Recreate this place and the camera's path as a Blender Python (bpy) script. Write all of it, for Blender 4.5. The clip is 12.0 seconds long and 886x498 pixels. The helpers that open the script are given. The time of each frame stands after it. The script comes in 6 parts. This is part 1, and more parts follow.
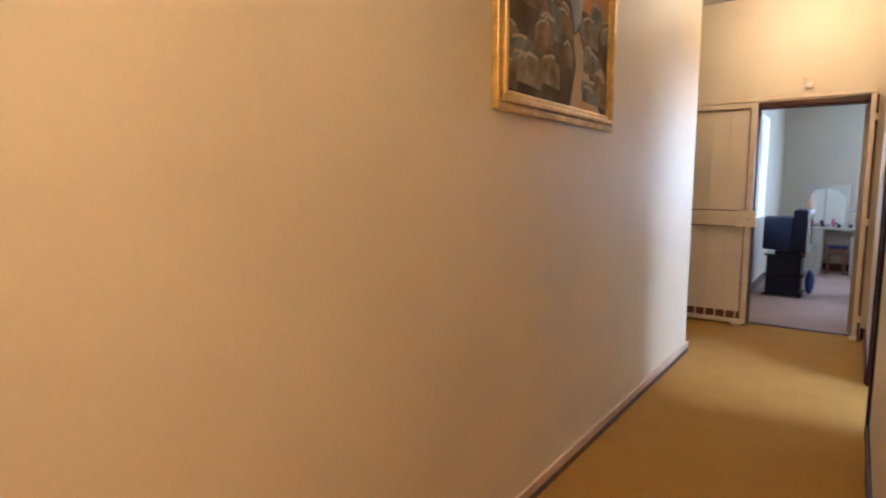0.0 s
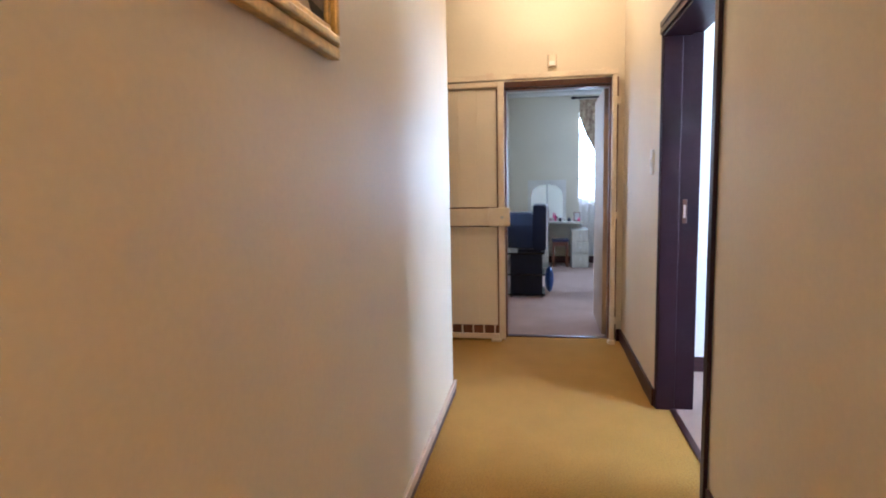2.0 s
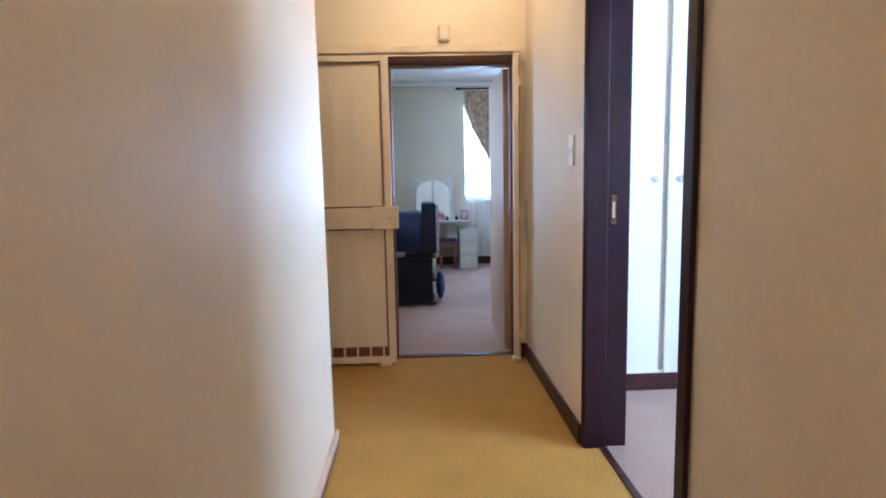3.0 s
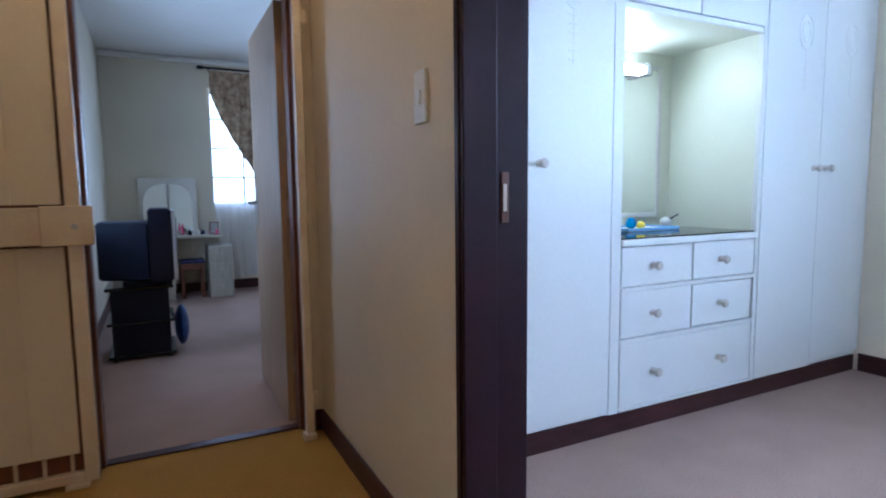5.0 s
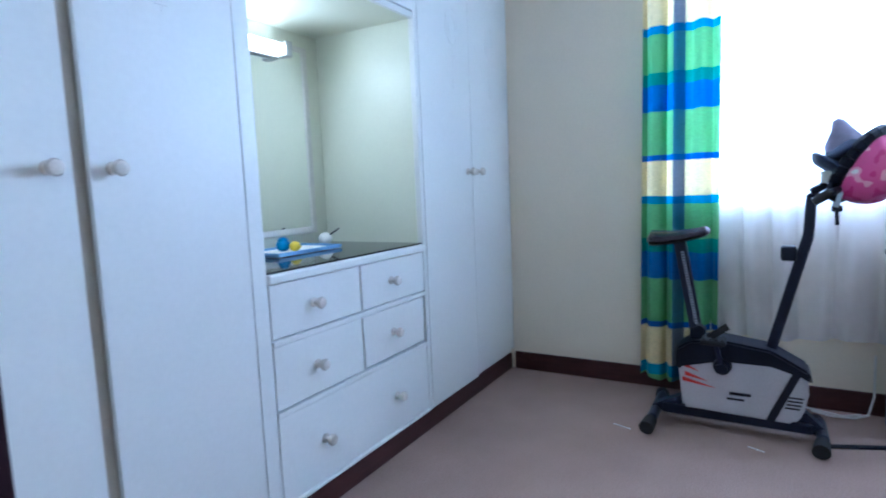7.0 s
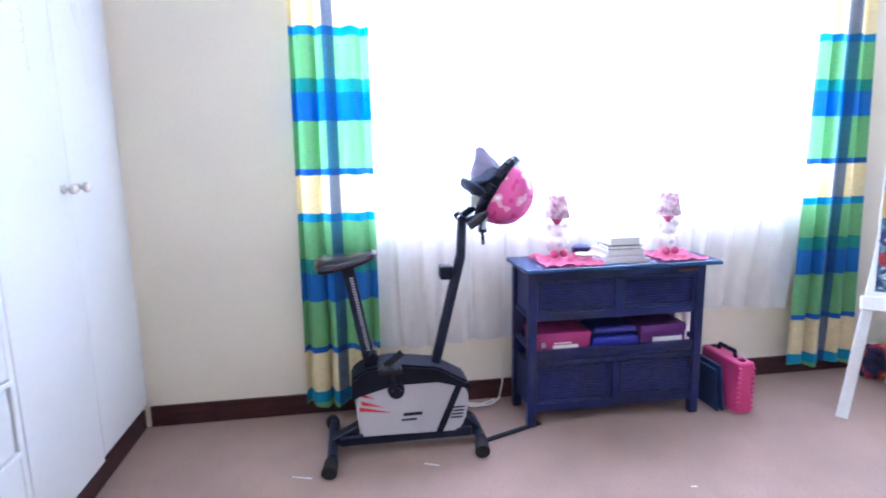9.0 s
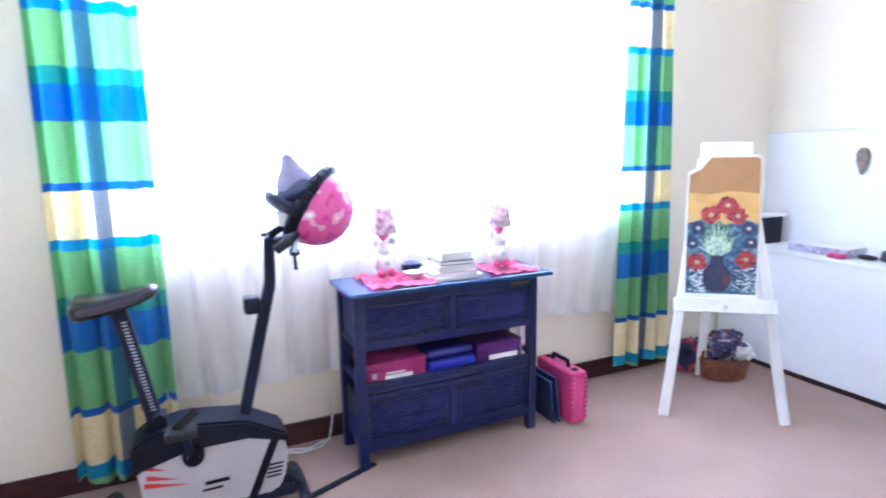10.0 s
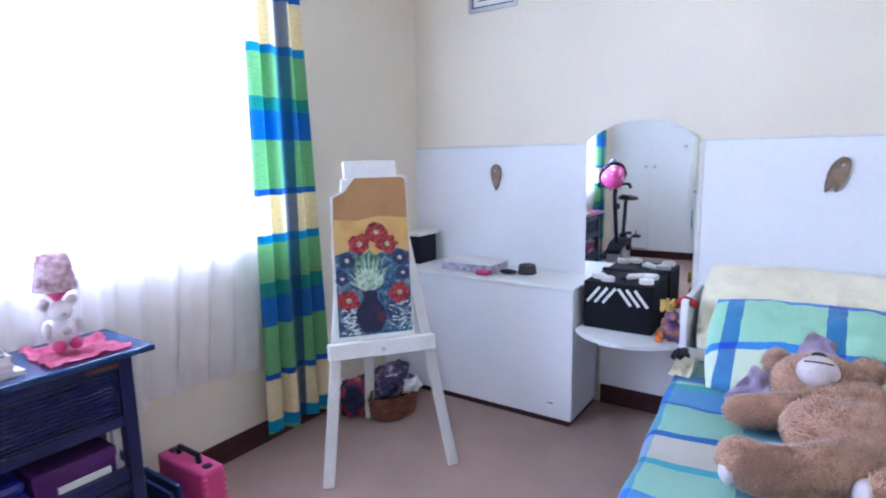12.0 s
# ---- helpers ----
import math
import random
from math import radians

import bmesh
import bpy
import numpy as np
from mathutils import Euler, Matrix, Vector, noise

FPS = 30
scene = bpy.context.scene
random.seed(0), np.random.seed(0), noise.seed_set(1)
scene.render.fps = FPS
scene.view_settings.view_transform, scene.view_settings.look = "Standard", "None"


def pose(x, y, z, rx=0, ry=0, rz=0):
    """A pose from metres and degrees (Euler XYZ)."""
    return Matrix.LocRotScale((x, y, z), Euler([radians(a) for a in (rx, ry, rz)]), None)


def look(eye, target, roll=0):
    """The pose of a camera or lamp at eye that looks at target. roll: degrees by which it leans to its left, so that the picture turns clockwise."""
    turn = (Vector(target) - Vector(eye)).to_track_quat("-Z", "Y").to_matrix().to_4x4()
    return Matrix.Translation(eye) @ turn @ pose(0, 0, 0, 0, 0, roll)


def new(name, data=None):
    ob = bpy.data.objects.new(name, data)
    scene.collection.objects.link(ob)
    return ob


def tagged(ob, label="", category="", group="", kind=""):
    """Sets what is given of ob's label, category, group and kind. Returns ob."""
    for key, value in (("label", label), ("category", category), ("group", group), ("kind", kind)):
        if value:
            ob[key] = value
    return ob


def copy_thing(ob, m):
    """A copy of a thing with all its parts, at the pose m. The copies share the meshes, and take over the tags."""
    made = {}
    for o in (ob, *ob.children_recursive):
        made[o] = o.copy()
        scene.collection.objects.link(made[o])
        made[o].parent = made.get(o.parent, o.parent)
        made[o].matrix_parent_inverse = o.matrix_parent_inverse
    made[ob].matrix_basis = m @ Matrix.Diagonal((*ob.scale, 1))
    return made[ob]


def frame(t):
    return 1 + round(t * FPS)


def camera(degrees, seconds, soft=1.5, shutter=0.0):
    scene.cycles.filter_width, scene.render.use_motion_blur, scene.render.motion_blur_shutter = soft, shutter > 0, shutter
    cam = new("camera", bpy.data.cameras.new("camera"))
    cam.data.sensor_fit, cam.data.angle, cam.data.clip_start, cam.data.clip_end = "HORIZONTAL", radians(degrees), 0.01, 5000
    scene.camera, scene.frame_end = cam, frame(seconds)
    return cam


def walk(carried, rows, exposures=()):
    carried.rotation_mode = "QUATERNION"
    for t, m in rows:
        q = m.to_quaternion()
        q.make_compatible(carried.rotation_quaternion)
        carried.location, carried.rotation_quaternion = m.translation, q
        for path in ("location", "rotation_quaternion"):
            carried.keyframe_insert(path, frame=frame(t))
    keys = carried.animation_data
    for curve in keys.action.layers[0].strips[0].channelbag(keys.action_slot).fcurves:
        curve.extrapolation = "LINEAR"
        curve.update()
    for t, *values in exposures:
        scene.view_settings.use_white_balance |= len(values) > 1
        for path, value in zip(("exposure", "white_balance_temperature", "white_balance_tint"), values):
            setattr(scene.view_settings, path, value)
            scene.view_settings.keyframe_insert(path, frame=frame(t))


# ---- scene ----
cam = camera(76.5, 12.0, soft=1.9, shutter=0.3)
# seconds, eye, a point looked at, roll in degrees
ROWS = [
    (0, (0.114, -0.276, 1.358), (-1.065, 1.322, 1.125), -0.0),
    (0.5, (-0.067, 0.03, 1.375), (-0.997, 1.784, 1.13), -0.3),
    (1, (-0.168, 0.349, 1.325), (-0.865, 2.209, 1.094), -0.6),
    (1.5, (-0.282, 0.734, 1.303), (-0.784, 2.657, 1.079), -1.0),
    (2, (-0.402, 1.117, 1.29), (-0.744, 3.075, 1.064), -1.2),
    (2.5, (-0.484, 1.487, 1.278), (-0.614, 3.469, 1.046), -1.2),
    (3, (-0.504, 1.859, 1.267), (-0.423, 3.843, 1.025), -1.2),
    (5, (-0.433, 3.132, 1.134), (0.471, 4.905, 0.935), -0.6),
    (5.5, (-0.305, 3.335, 1.129), (0.805, 4.987, 0.929), -0.8),
    (6, (-0.126, 3.485, 1.157), (1.229, 4.942, 0.951), -1.2),
    (6.5, (0.039, 3.556, 1.163), (1.602, 4.785, 0.953), -1.8),
    (7, (0.171, 3.63, 1.172), (1.891, 4.626, 0.954), -2.3),
    (9, (0.542, 3.937, 1.366), (2.489, 3.633, 1.024), -1.0),
    (9.5, (0.679, 3.861, 1.347), (2.573, 3.307, 1.023), -0.9),
    (10, (0.826, 3.753, 1.379), (2.614, 2.923, 1.045), -0.9),
    (10.5, (0.965, 3.607, 1.38), (2.569, 2.46, 1.046), -0.7),
    (11, (1.025, 3.436, 1.366), (2.446, 2.066, 1.045), -1.0),
    (11.5, (1.094, 3.272, 1.388), (2.343, 1.744, 1.064), -1.0),
    (12, (1.154, 3.124, 1.421), (2.264, 1.492, 1.101), -1.1),
]
# seconds, stops, kelvin, tint
EXPOSURES = [
    (0.0, 1.47, 4980, 14),
    (2.5, 1.62, 4720, 12),
    (3.0, 1.55, 4680, 12),
    (5.0, 0.52, 4600, 11),
    (6.5, 0.0, 4480, 9),
    (7.0, 0.22, 4540, 10),
    (7.3, 0.32, 4580, 11),
    (9.0, 1.2, 5150, 23),
    (9.5, 1.42, 5150, 23),
    (10.0, 1.42, 5150, 22),
    (10.5, 1.22, 5150, 23),
    (11.0, 1.10, 5150, 23),
    (11.5, 0.76, 5150, 23),
    (12.0, 0.5, 5150, 23),
]
walk(cam, [(t, look(eye, aim, roll)) for t, eye, aim, roll in ROWS], EXPOSURES)

# ---- light ----
world = bpy.data.worlds.new("world")
scene.world = world
world.use_nodes = True
wn = world.node_tree
sky = wn.nodes.new("ShaderNodeTexSky")
sky.sky_type, sky.sun_disc = "NISHITA", False
sky.sun_elevation, sky.sun_rotation = radians(56), radians(187)
wn.nodes["Background"].inputs["Strength"].default_value = 0.12
wn.links.new(sky.outputs[0], wn.nodes["Background"].inputs["Color"])


def lamp(name, kind, m, power, colour, **more):
    data = bpy.data.lights.new(name, kind)
    data.energy, data.color = power, colour
    for key in more:
        if key == "angle":
            data.angle = more[key]
        elif key == "size":
            data.shape, data.size, data.size_y = "RECTANGLE", more[key][0], more[key][1]
        elif key == "radius":
            data.shadow_soft_size = more[key]
    ob = new(name, data)
    ob.matrix_world = m
    return ob


# the sun stands south of the house, so the windows take sky light only
lamp("sun", "SUN", look((-3, -20, 34), (0, 3, 0)), 2.5, (1.0, 0.95, 0.88), angle=radians(0.5))
DAY = (0.80, 0.90, 1.0)
lamp("window_daylight", "AREA", look((3.62, 2.70, 1.80), (0, 2.70, 1.72)), 125, DAY, size=(2.70, 1.50))
lamp("far_window_daylight", "AREA", look((0.95, 10.58, 1.68), (0.95, 5, 1.6)), 21, DAY, size=(1.5, 1.35))
lamp("far_side_window_daylight", "AREA", look((-1.16, 7.65, 1.55), (5, 7.65, 1.5)), 16, DAY, size=(1.4, 1.25))
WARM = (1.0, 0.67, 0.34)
lamp("hall_bulb_light", "POINT", pose(-0.36, 4.95, 2.86), 9, WARM, radius=0.06)
# added fill light behind the camera; no lamp is known there
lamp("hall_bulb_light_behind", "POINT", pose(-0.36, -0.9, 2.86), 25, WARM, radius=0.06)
lamp("niche_tube_light", "AREA", look((1.84, 5.49, 1.79), (1.84, 4.9, 1.55)), 2.5, (1.0, 0.98, 0.85), size=(0.42, 0.04))

# ---- materials ----


def material(name, base, rough=0.6, metal=0.0, scale=6.0, spread=0.12, grain=120.0, fine=0.06, bump=0.15, tint=None, sheen=0.0, stretch=(1, 1, 1), depth=0.002, spec=0.5):
    """A painted, woven or moulded surface: broad stains and fine grain move the colour, roughness and relief."""
    m = bpy.data.materials.new(name)
    m.use_nodes = True
    n, l = m.node_tree.nodes, m.node_tree.links
    b = n["Principled BSDF"]
    tc, mp = n.new("ShaderNodeTexCoord"), n.new("ShaderNodeMapping")
    mp.inputs["Scale"].default_value = stretch
    l.new(tc.outputs["Object"], mp.inputs["Vector"])
    big, small = n.new("ShaderNodeTexNoise"), n.new("ShaderNodeTexNoise")
    big.inputs["Scale"].default_value, big.inputs["Detail"].default_value = scale, 5
    small.inputs["Scale"].default_value, small.inputs["Detail"].default_value = grain, 3
    for k in (big, small):
        l.new(mp.outputs[0], k.inputs["Vector"])
    dark = tuple(c * (1 - spread) for c in (tint or base))
    light = tuple(min(1, c * (1 + spread * 0.6)) for c in base)
    ramp = n.new("ShaderNodeMapRange")
    ramp.inputs[1].default_value, ramp.inputs[2].default_value = 0.3, 0.7
    l.new(big.outputs[0], ramp.inputs[0])
    mix = n.new("ShaderNodeMix")
    mix.data_type = "RGBA"
    mix.inputs[6].default_value, mix.inputs[7].default_value = (*dark, 1), (*light, 1)
    l.new(ramp.outputs[0], mix.inputs[0])
    hsv = n.new("ShaderNodeHueSaturation")
    vr = n.new("ShaderNodeMapRange")
    vr.inputs[1].default_value, vr.inputs[2].default_value = 0.25, 0.75
    vr.inputs[3].default_value, vr.inputs[4].default_value = 1 - fine, 1 + fine
    l.new(small.outputs[0], vr.inputs[0])
    l.new(vr.outputs[0], hsv.inputs["Value"])
    l.new(mix.outputs[2], hsv.inputs["Color"])
    l.new(hsv.outputs[0], b.inputs["Base Color"])
    rr = n.new("ShaderNodeMapRange")
    rr.inputs[3].default_value, rr.inputs[4].default_value = max(0.02, rough - 0.02), min(1, rough + 0.02)
    l.new(big.outputs[0], rr.inputs[0])
    l.new(rr.outputs[0], b.inputs["Roughness"])
    b.inputs["Metallic"].default_value = metal
    b.inputs["Specular IOR Level"].default_value = spec
    if sheen:
        b.inputs["Sheen Weight"].default_value = sheen
    if bump:
        bp = n.new("ShaderNodeBump")
        bp.inputs["Strength"].default_value, bp.inputs["Distance"].default_value = bump, depth
        l.new(small.outputs[0], bp.inputs["Height"])
        l.new(bp.outputs[0], b.inputs["Normal"])
    return m


def plain(name, base, rough=0.4, metal=0.0, transmission=0.0):
    m = bpy.data.materials.new(name)
    m.use_nodes = True
    b = m.node_tree.nodes["Principled BSDF"]
    b.inputs["Base Color"].default_value = (*base, 1)
    b.inputs["Roughness"].default_value, b.inputs["Metallic"].default_value = rough, metal
    b.inputs["Transmission Weight"].default_value = transmission
    return m


def glowing(name, colour, strength):
    m = plain(name, colour, 0.3)
    b = m.node_tree.nodes["Principled BSDF"]
    b.inputs["Emission Color"].default_value, b.inputs["Emission Strength"].default_value = (*colour, 1), strength
    return m


HALL = material("hall_cream_paint", (0.75, 0.645, 0.475), 0.50, scale=1.6, spread=0.05, grain=60, fine=0.025, bump=0.12, spec=0.3)
CREAM = material("room_cream_paint", (0.82, 0.735, 0.585), 0.55, scale=1.4, spread=0.04, grain=70, fine=0.02, bump=0.10)
FARW = material("far_room_pale_paint", (0.74, 0.69, 0.56), 0.55, scale=1.5, spread=0.05, grain=60, fine=0.02)
CEIL = material("ceiling_white_paint", (0.80, 0.78, 0.74), 0.7, scale=2, spread=0.04, grain=50)
HALLCARPET = material("olive_gold_carpet", (0.43, 0.238, 0.042), 0.95, scale=5.0, spread=0.07, grain=150, fine=0.42, bump=0.9, depth=0.006, sheen=0.05, spec=0.1)
CARPET = material("mauve_beige_carpet", (0.375, 0.257, 0.207), 0.96, scale=3.4, spread=0.09, grain=170, fine=0.27, bump=0.8, depth=0.005, sheen=0.08, spec=0.1)
SKIRT = material("dark_stained_skirting", (0.062, 0.022, 0.022), 0.38, scale=5, spread=0.3, grain=70, stretch=(1, 1, 6), spec=0.3)
FRAMEP = material("dark_plum_brown_gloss_paint", (0.030, 0.012, 0.018), 0.34, scale=4, spread=0.22, grain=80, fine=0.1, spec=0.22)
FRAMEB = material("red_brown_stained_wood", (0.16, 0.055, 0.028), 0.35, scale=5, spread=0.3, grain=90, stretch=(6, 6, 0.6))
GATE = material("cream_painted_steel", (0.78, 0.67, 0.50), 0.42, scale=7, spread=0.05, grain=90, fine=0.04, tint=(0.74, 0.58, 0.40))
WHITE = material("white_gloss_paint", (0.80, 0.80, 0.78), 0.34, scale=3, spread=0.008, grain=60, fine=0.02, bump=0.06)
GATEPANEL = material("cream_painted_sheet", (0.80, 0.69, 0.52), 0.45, scale=3, spread=0.03, grain=60, fine=0.02, bump=0.05)
OFFWHITE = material("aged_white_paint", (0.76, 0.74, 0.69), 0.36, scale=5, spread=0.10, grain=80, fine=0.05)
BLACKGL = plain("black_glass_top", (0.010, 0.011, 0.013), 0.05)
MIRROR = plain("silvered_mirror", (0.92, 0.94, 0.93), 0.015, 1.0)
CRYSTAL = material("milky_acrylic", (0.72, 0.66, 0.60), 0.12, scale=20, spread=0.15)
STEEL = material("brushed_steel", (0.55, 0.55, 0.56), 0.30, 1.0, grain=150)
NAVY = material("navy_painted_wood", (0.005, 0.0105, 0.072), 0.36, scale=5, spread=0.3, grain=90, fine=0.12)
NAVYW = material("navy_painted_wicker", (0.026, 0.032, 0.125), 0.18, scale=14, spread=0.3, grain=90, fine=0.2)
BLACK = material("black_plastic", (0.006, 0.008, 0.020), 0.42, scale=8, spread=0.25, grain=160, spec=0.25)
RUBBER = material("black_rubber", (0.016, 0.016, 0.017), 0.75, scale=8, spread=0.3, grain=160)
DARKMETAL = material("dark_coated_steel", (0.009, 0.012, 0.032), 0.34, scale=8, spread=0.25, spec=0.3)
SILVER = material("silver_plastic", (0.50, 0.50, 0.53), 0.32, 0.35, scale=5, spread=0.08)
RED = plain("red_decal", (0.55, 0.03, 0.03), 0.35)
PINK = material("hot_pink_plastic", (0.62, 0.06, 0.20), 0.34, scale=8, spread=0.12)
PINKCLOTH = material("hot_pink_cotton", (0.78, 0.24, 0.36), 0.85, scale=26, spread=0.25, grain=300, fine=0.12, tint=(0.78, 0.07, 0.20))
PAPER = material("paper", (0.78, 0.76, 0.72), 0.8, scale=12, spread=0.08, grain=200)
GOLD = material("antique_gilt_wood", (0.62, 0.40, 0.085), 0.32, 0.25, scale=16, spread=0.35, grain=90, fine=0.2)
GLASSP = plain("window_glass", (1, 1, 1), 0.0, 0.0, 1.0)
BULB = glowing("warm_bulb_glass", (1.0, 0.78, 0.45), 12.0)
TUBE = glowing("white_tube_glass", (1.0, 0.97, 0.86), 9.0)

# ---- building tools ----


def bm_box(bm, x0, x1, y0, y1, z0, z1, bevel=0.0, m=None, seg=2):
    made = bmesh.ops.create_cube(bm, size=1)["verts"]
    for v in made:
        v.co = Vector((x0 + (v.co.x + 0.5) * (x1 - x0), y0 + (v.co.y + 0.5) * (y1 - y0), z0 + (v.co.z + 0.5) * (z1 - z0)))
    if bevel:
        edges = list({e for v in made for e in v.link_edges})
        res = bmesh.ops.bevel(bm, geom=edges, offset=bevel, segments=seg, affect="EDGES", profile=0.5)
        made = list({v for f in res["faces"] for v in f.verts} | {v for v in made if v.is_valid})
    if m is not None:
        bmesh.ops.transform(bm, matrix=m, verts=made)
    return made


def bm_tube(bm, a, b, r0, r1=None, n=14):
    """A round bar from a to b."""
    a, b = Vector(a), Vector(b)
    m = Matrix.Translation((a + b) / 2) @ (b - a).to_track_quat("Z", "Y").to_matrix().to_4x4()
    return bmesh.ops.create_cone(bm, cap_ends=True, segments=n, radius1=r0, radius2=r0 if r1 is None else r1, depth=(b - a).length, matrix=m)["verts"]


def bm_bar(bm, a, b, w, h, up=(0, 0, 1), bevel=0.004):
    """A square bar from a to b, w across and h along up."""
    a, b, up = Vector(a), Vector(b), Vector(up)
    z = (b - a).normalized()
    x = up.cross(z).normalized()
    y = z.cross(x)
    m = Matrix((x, y, z)).transposed().to_4x4()
    m.translation = a
    return bm_box(bm, -w / 2, w / 2, -h / 2, h / 2, 0, (b - a).length, bevel, m, 1)


def bm_ball(bm, c, r, n=16, m=None):
    """An ellipsoid about c with the radii r."""
    r = r if hasattr(r, "__len__") else (r, r, r)
    mm = Matrix.Translation(c) @ (m or Matrix()) @ Matrix.Diagonal((*r, 1))
    return bmesh.ops.create_uvsphere(bm, u_segments=n, v_segments=max(6, n * 2 // 3), radius=1, matrix=mm)["verts"]


def bm_turned(bm, profile, c=(0, 0, 0), n=20, m=None):
    """A turned shape: profile holds (radius, height) from the bottom up."""
    rings = []
    for r, z in profile:
        ring = []
        for i in range(n):
            p = Vector((r * math.cos(i * math.tau / n), r * math.sin(i * math.tau / n), z))
            ring.append(bm.verts.new((m @ p if m else p) + Vector(c)))
        rings.append(ring)
    for a, b in zip(rings, rings[1:]):
        for i in range(n):
            bm.faces.new((a[i], a[(i + 1) % n], b[(i + 1) % n], b[i]))
    bm.faces.new(rings[0][::-1])
    bm.faces.new(rings[-1])


def bm_prism(bm, outline, depth, m):
    """An outline in x, y made depth thick along z, then posed."""
    low = [bm.verts.new(m @ Vector((x, y, 0))) for x, y in outline]
    high = [bm.verts.new(m @ Vector((x, y, depth))) for x, y in outline]
    bm.faces.new(low[::-1])
    bm.faces.new(high)
    for i in range(len(outline)):
        j = (i + 1) % len(outline)
        bm.faces.new((low[i], low[j], high[j], high[i]))


def bm_sweep(bm, points, r, n=8):
    """A bent round bar through the points."""
    for a, b in zip(points, points[1:]):
        bm_tube(bm, a, b, r, r, n)
    for p in points[1:-1]:
        bm_ball(bm, p, r * 1.0, n)


def part(name, bm, mat, parent=None, label="", smooth=False):
    bmesh.ops.recalc_face_normals(bm, faces=bm.faces)
    me = bpy.data.meshes.new(name)
    bm.to_mesh(me)
    bm.free()
    for k in mat if isinstance(mat, (list, tuple)) else (mat,):
        me.materials.append(k)
    if smooth:
        me.polygons.foreach_set("use_smooth", [True] * len(me.polygons))
        me.set_sharp_from_angle(angle=radians(40))
    ob = new(name, me)
    ob.parent = parent
    if label:
        tagged(ob, label)
    return ob


def thing(name, label, category, group="", at=None):
    ob = new(name)
    ob.empty_display_size = 0.05
    if at is not None:
        ob.matrix_world = at
    return tagged(ob, label, category, group)


def boxpart(name, dims, mat, parent=None, bevel=0.003, label=""):
    bm = bmesh.new()
    bm_box(bm, *dims, bevel)
    return part(name, bm, mat, parent, label)


def structure(name, boxes, mat, label, category="wall", bevel=0.0):
    bm = bmesh.new()
    for b in boxes:
        bm_box(bm, *b, bevel)
    ob = part(name, bm, mat)
    return tagged(ob, label, category, "", "structure")


# ---- the shell ----
H = 3.05
WL, WE, EN = -0.935, 0.24, 5.75
structure("floor_hall", [(-3.2, 0.335, -2.6, 5.84, -0.10, 0.0)], HALLCARPET, "olive gold short pile carpet in the hall", "carpet")
structure("floor_room", [(0.335, 3.62, -0.12, 5.75, -0.10, 0.0)], CARPET, "mauve beige wall to wall carpet in the room", "carpet")
structure("floor_far_room", [(-1.1, 3.6, 5.84, 10.8, -0.10, 0.0)], CARPET, "mauve beige carpet in the far bedroom", "carpet")

bm = bmesh.new()
bm_box(bm, WL - 0.20, WL, -2.6, 4.47, 0, H)
bmesh.ops.bevel(bm, geom=[e for e in bm.edges if all(v.co.y > 4 for v in e.verts) and abs(e.verts[0].co.z - e.verts[1].co.z) > 1], offset=0.035, segments=5, affect="EDGES")
tagged(part("wall_hall_west", bm, HALL, smooth=True), "cream painted plaster hall wall with a rounded end", "wall", "", "structure")
structure("wall_hall_east", [(WE, 0.43, -2.6, 3.38, 0, H), (WE, 0.43, 4.375, EN, 0, H), (WE, 0.43, 3.38, 4.375, 2.09, H)], [HALL], "cream painted plaster wall between hall and room", "wall")
structure("wall_room_west_lining", [(0.43, 0.434, 0.0, 3.38, 0, H), (0.43, 0.434, 4.375, 5.02, 0, H), (0.43, 0.434, 3.38, 4.375, 2.09, H)], CREAM, "cream painted room side of the hall wall", "wall")
structure("wall_hall_end", [(-3.2, -0.73, EN, 5.93, 0, H), (0.19, 3.62, EN, 5.93, 0, H), (-0.73, 0.19, EN, 5.93, 2.09, H)], HALL, "cream painted end wall with a doorway", "wall")
structure("wall_hall_south", [(-3.2, 0.43, -2.78, -2.6, 0, H)], HALL, "cream painted wall closing the hall", "wall")
structure("wall_hall_far_west", [(-3.38, -3.2, -2.78, 5.93, 0, H)], HALL, "cream painted wall of the side passage", "wall")
structure("wall_room_south", [(0.43, 3.62, -0.15, 0.05, 0, H)], CREAM, "cream painted wall behind the bed", "wall")
WY0, WY1, WZ0, WZ1 = 1.35, 4.05, 1.04, 2.55
structure("wall_room_east", [(3.44, 3.66, 0.05, WY0, 0, H), (3.44, 3.66, WY1, EN, 0, H), (3.44, 3.66, WY0, WY1, 0, WZ0), (3.44, 3.66, WY0, WY1, WZ1, H)], CREAM, "cream painted wall with a wide window", "wall")
structure("ceiling_hall", [(-3.38, 0.43, -2.78, 5.93, H, H + 0.1)], CEIL, "white painted hall ceiling", "ceiling")
structure("ceiling_room", [(0.43, 3.66, -0.15, 5.93, H, H + 0.1)], CEIL, "white painted room ceiling", "ceiling")
FY, FH = 10.35, 2.70
structure("wall_far_room_west", [(-1.12, -0.90, 5.93, 6.95, 0, FH), (-1.12, -0.90, 8.35, FY, 0, FH), (-1.12, -0.90, 6.95, 8.35, 0, 0.92), (-1.12, -0.90, 6.95, 8.35, 2.20, FH)], FARW, "pale cream grey bedroom wall with a window", "wall")
structure("wall_far_room_north", [(-1.12, 0.18, FY, FY + 0.2, 0, FH), (1.70, 3.8, FY, FY + 0.2, 0, FH), (0.18, 1.70, FY, FY + 0.2, 0, 1.0), (0.18, 1.70, FY, FY + 0.2, 2.38, FH)], FARW, "pale cream grey bedroom wall with a window", "wall")
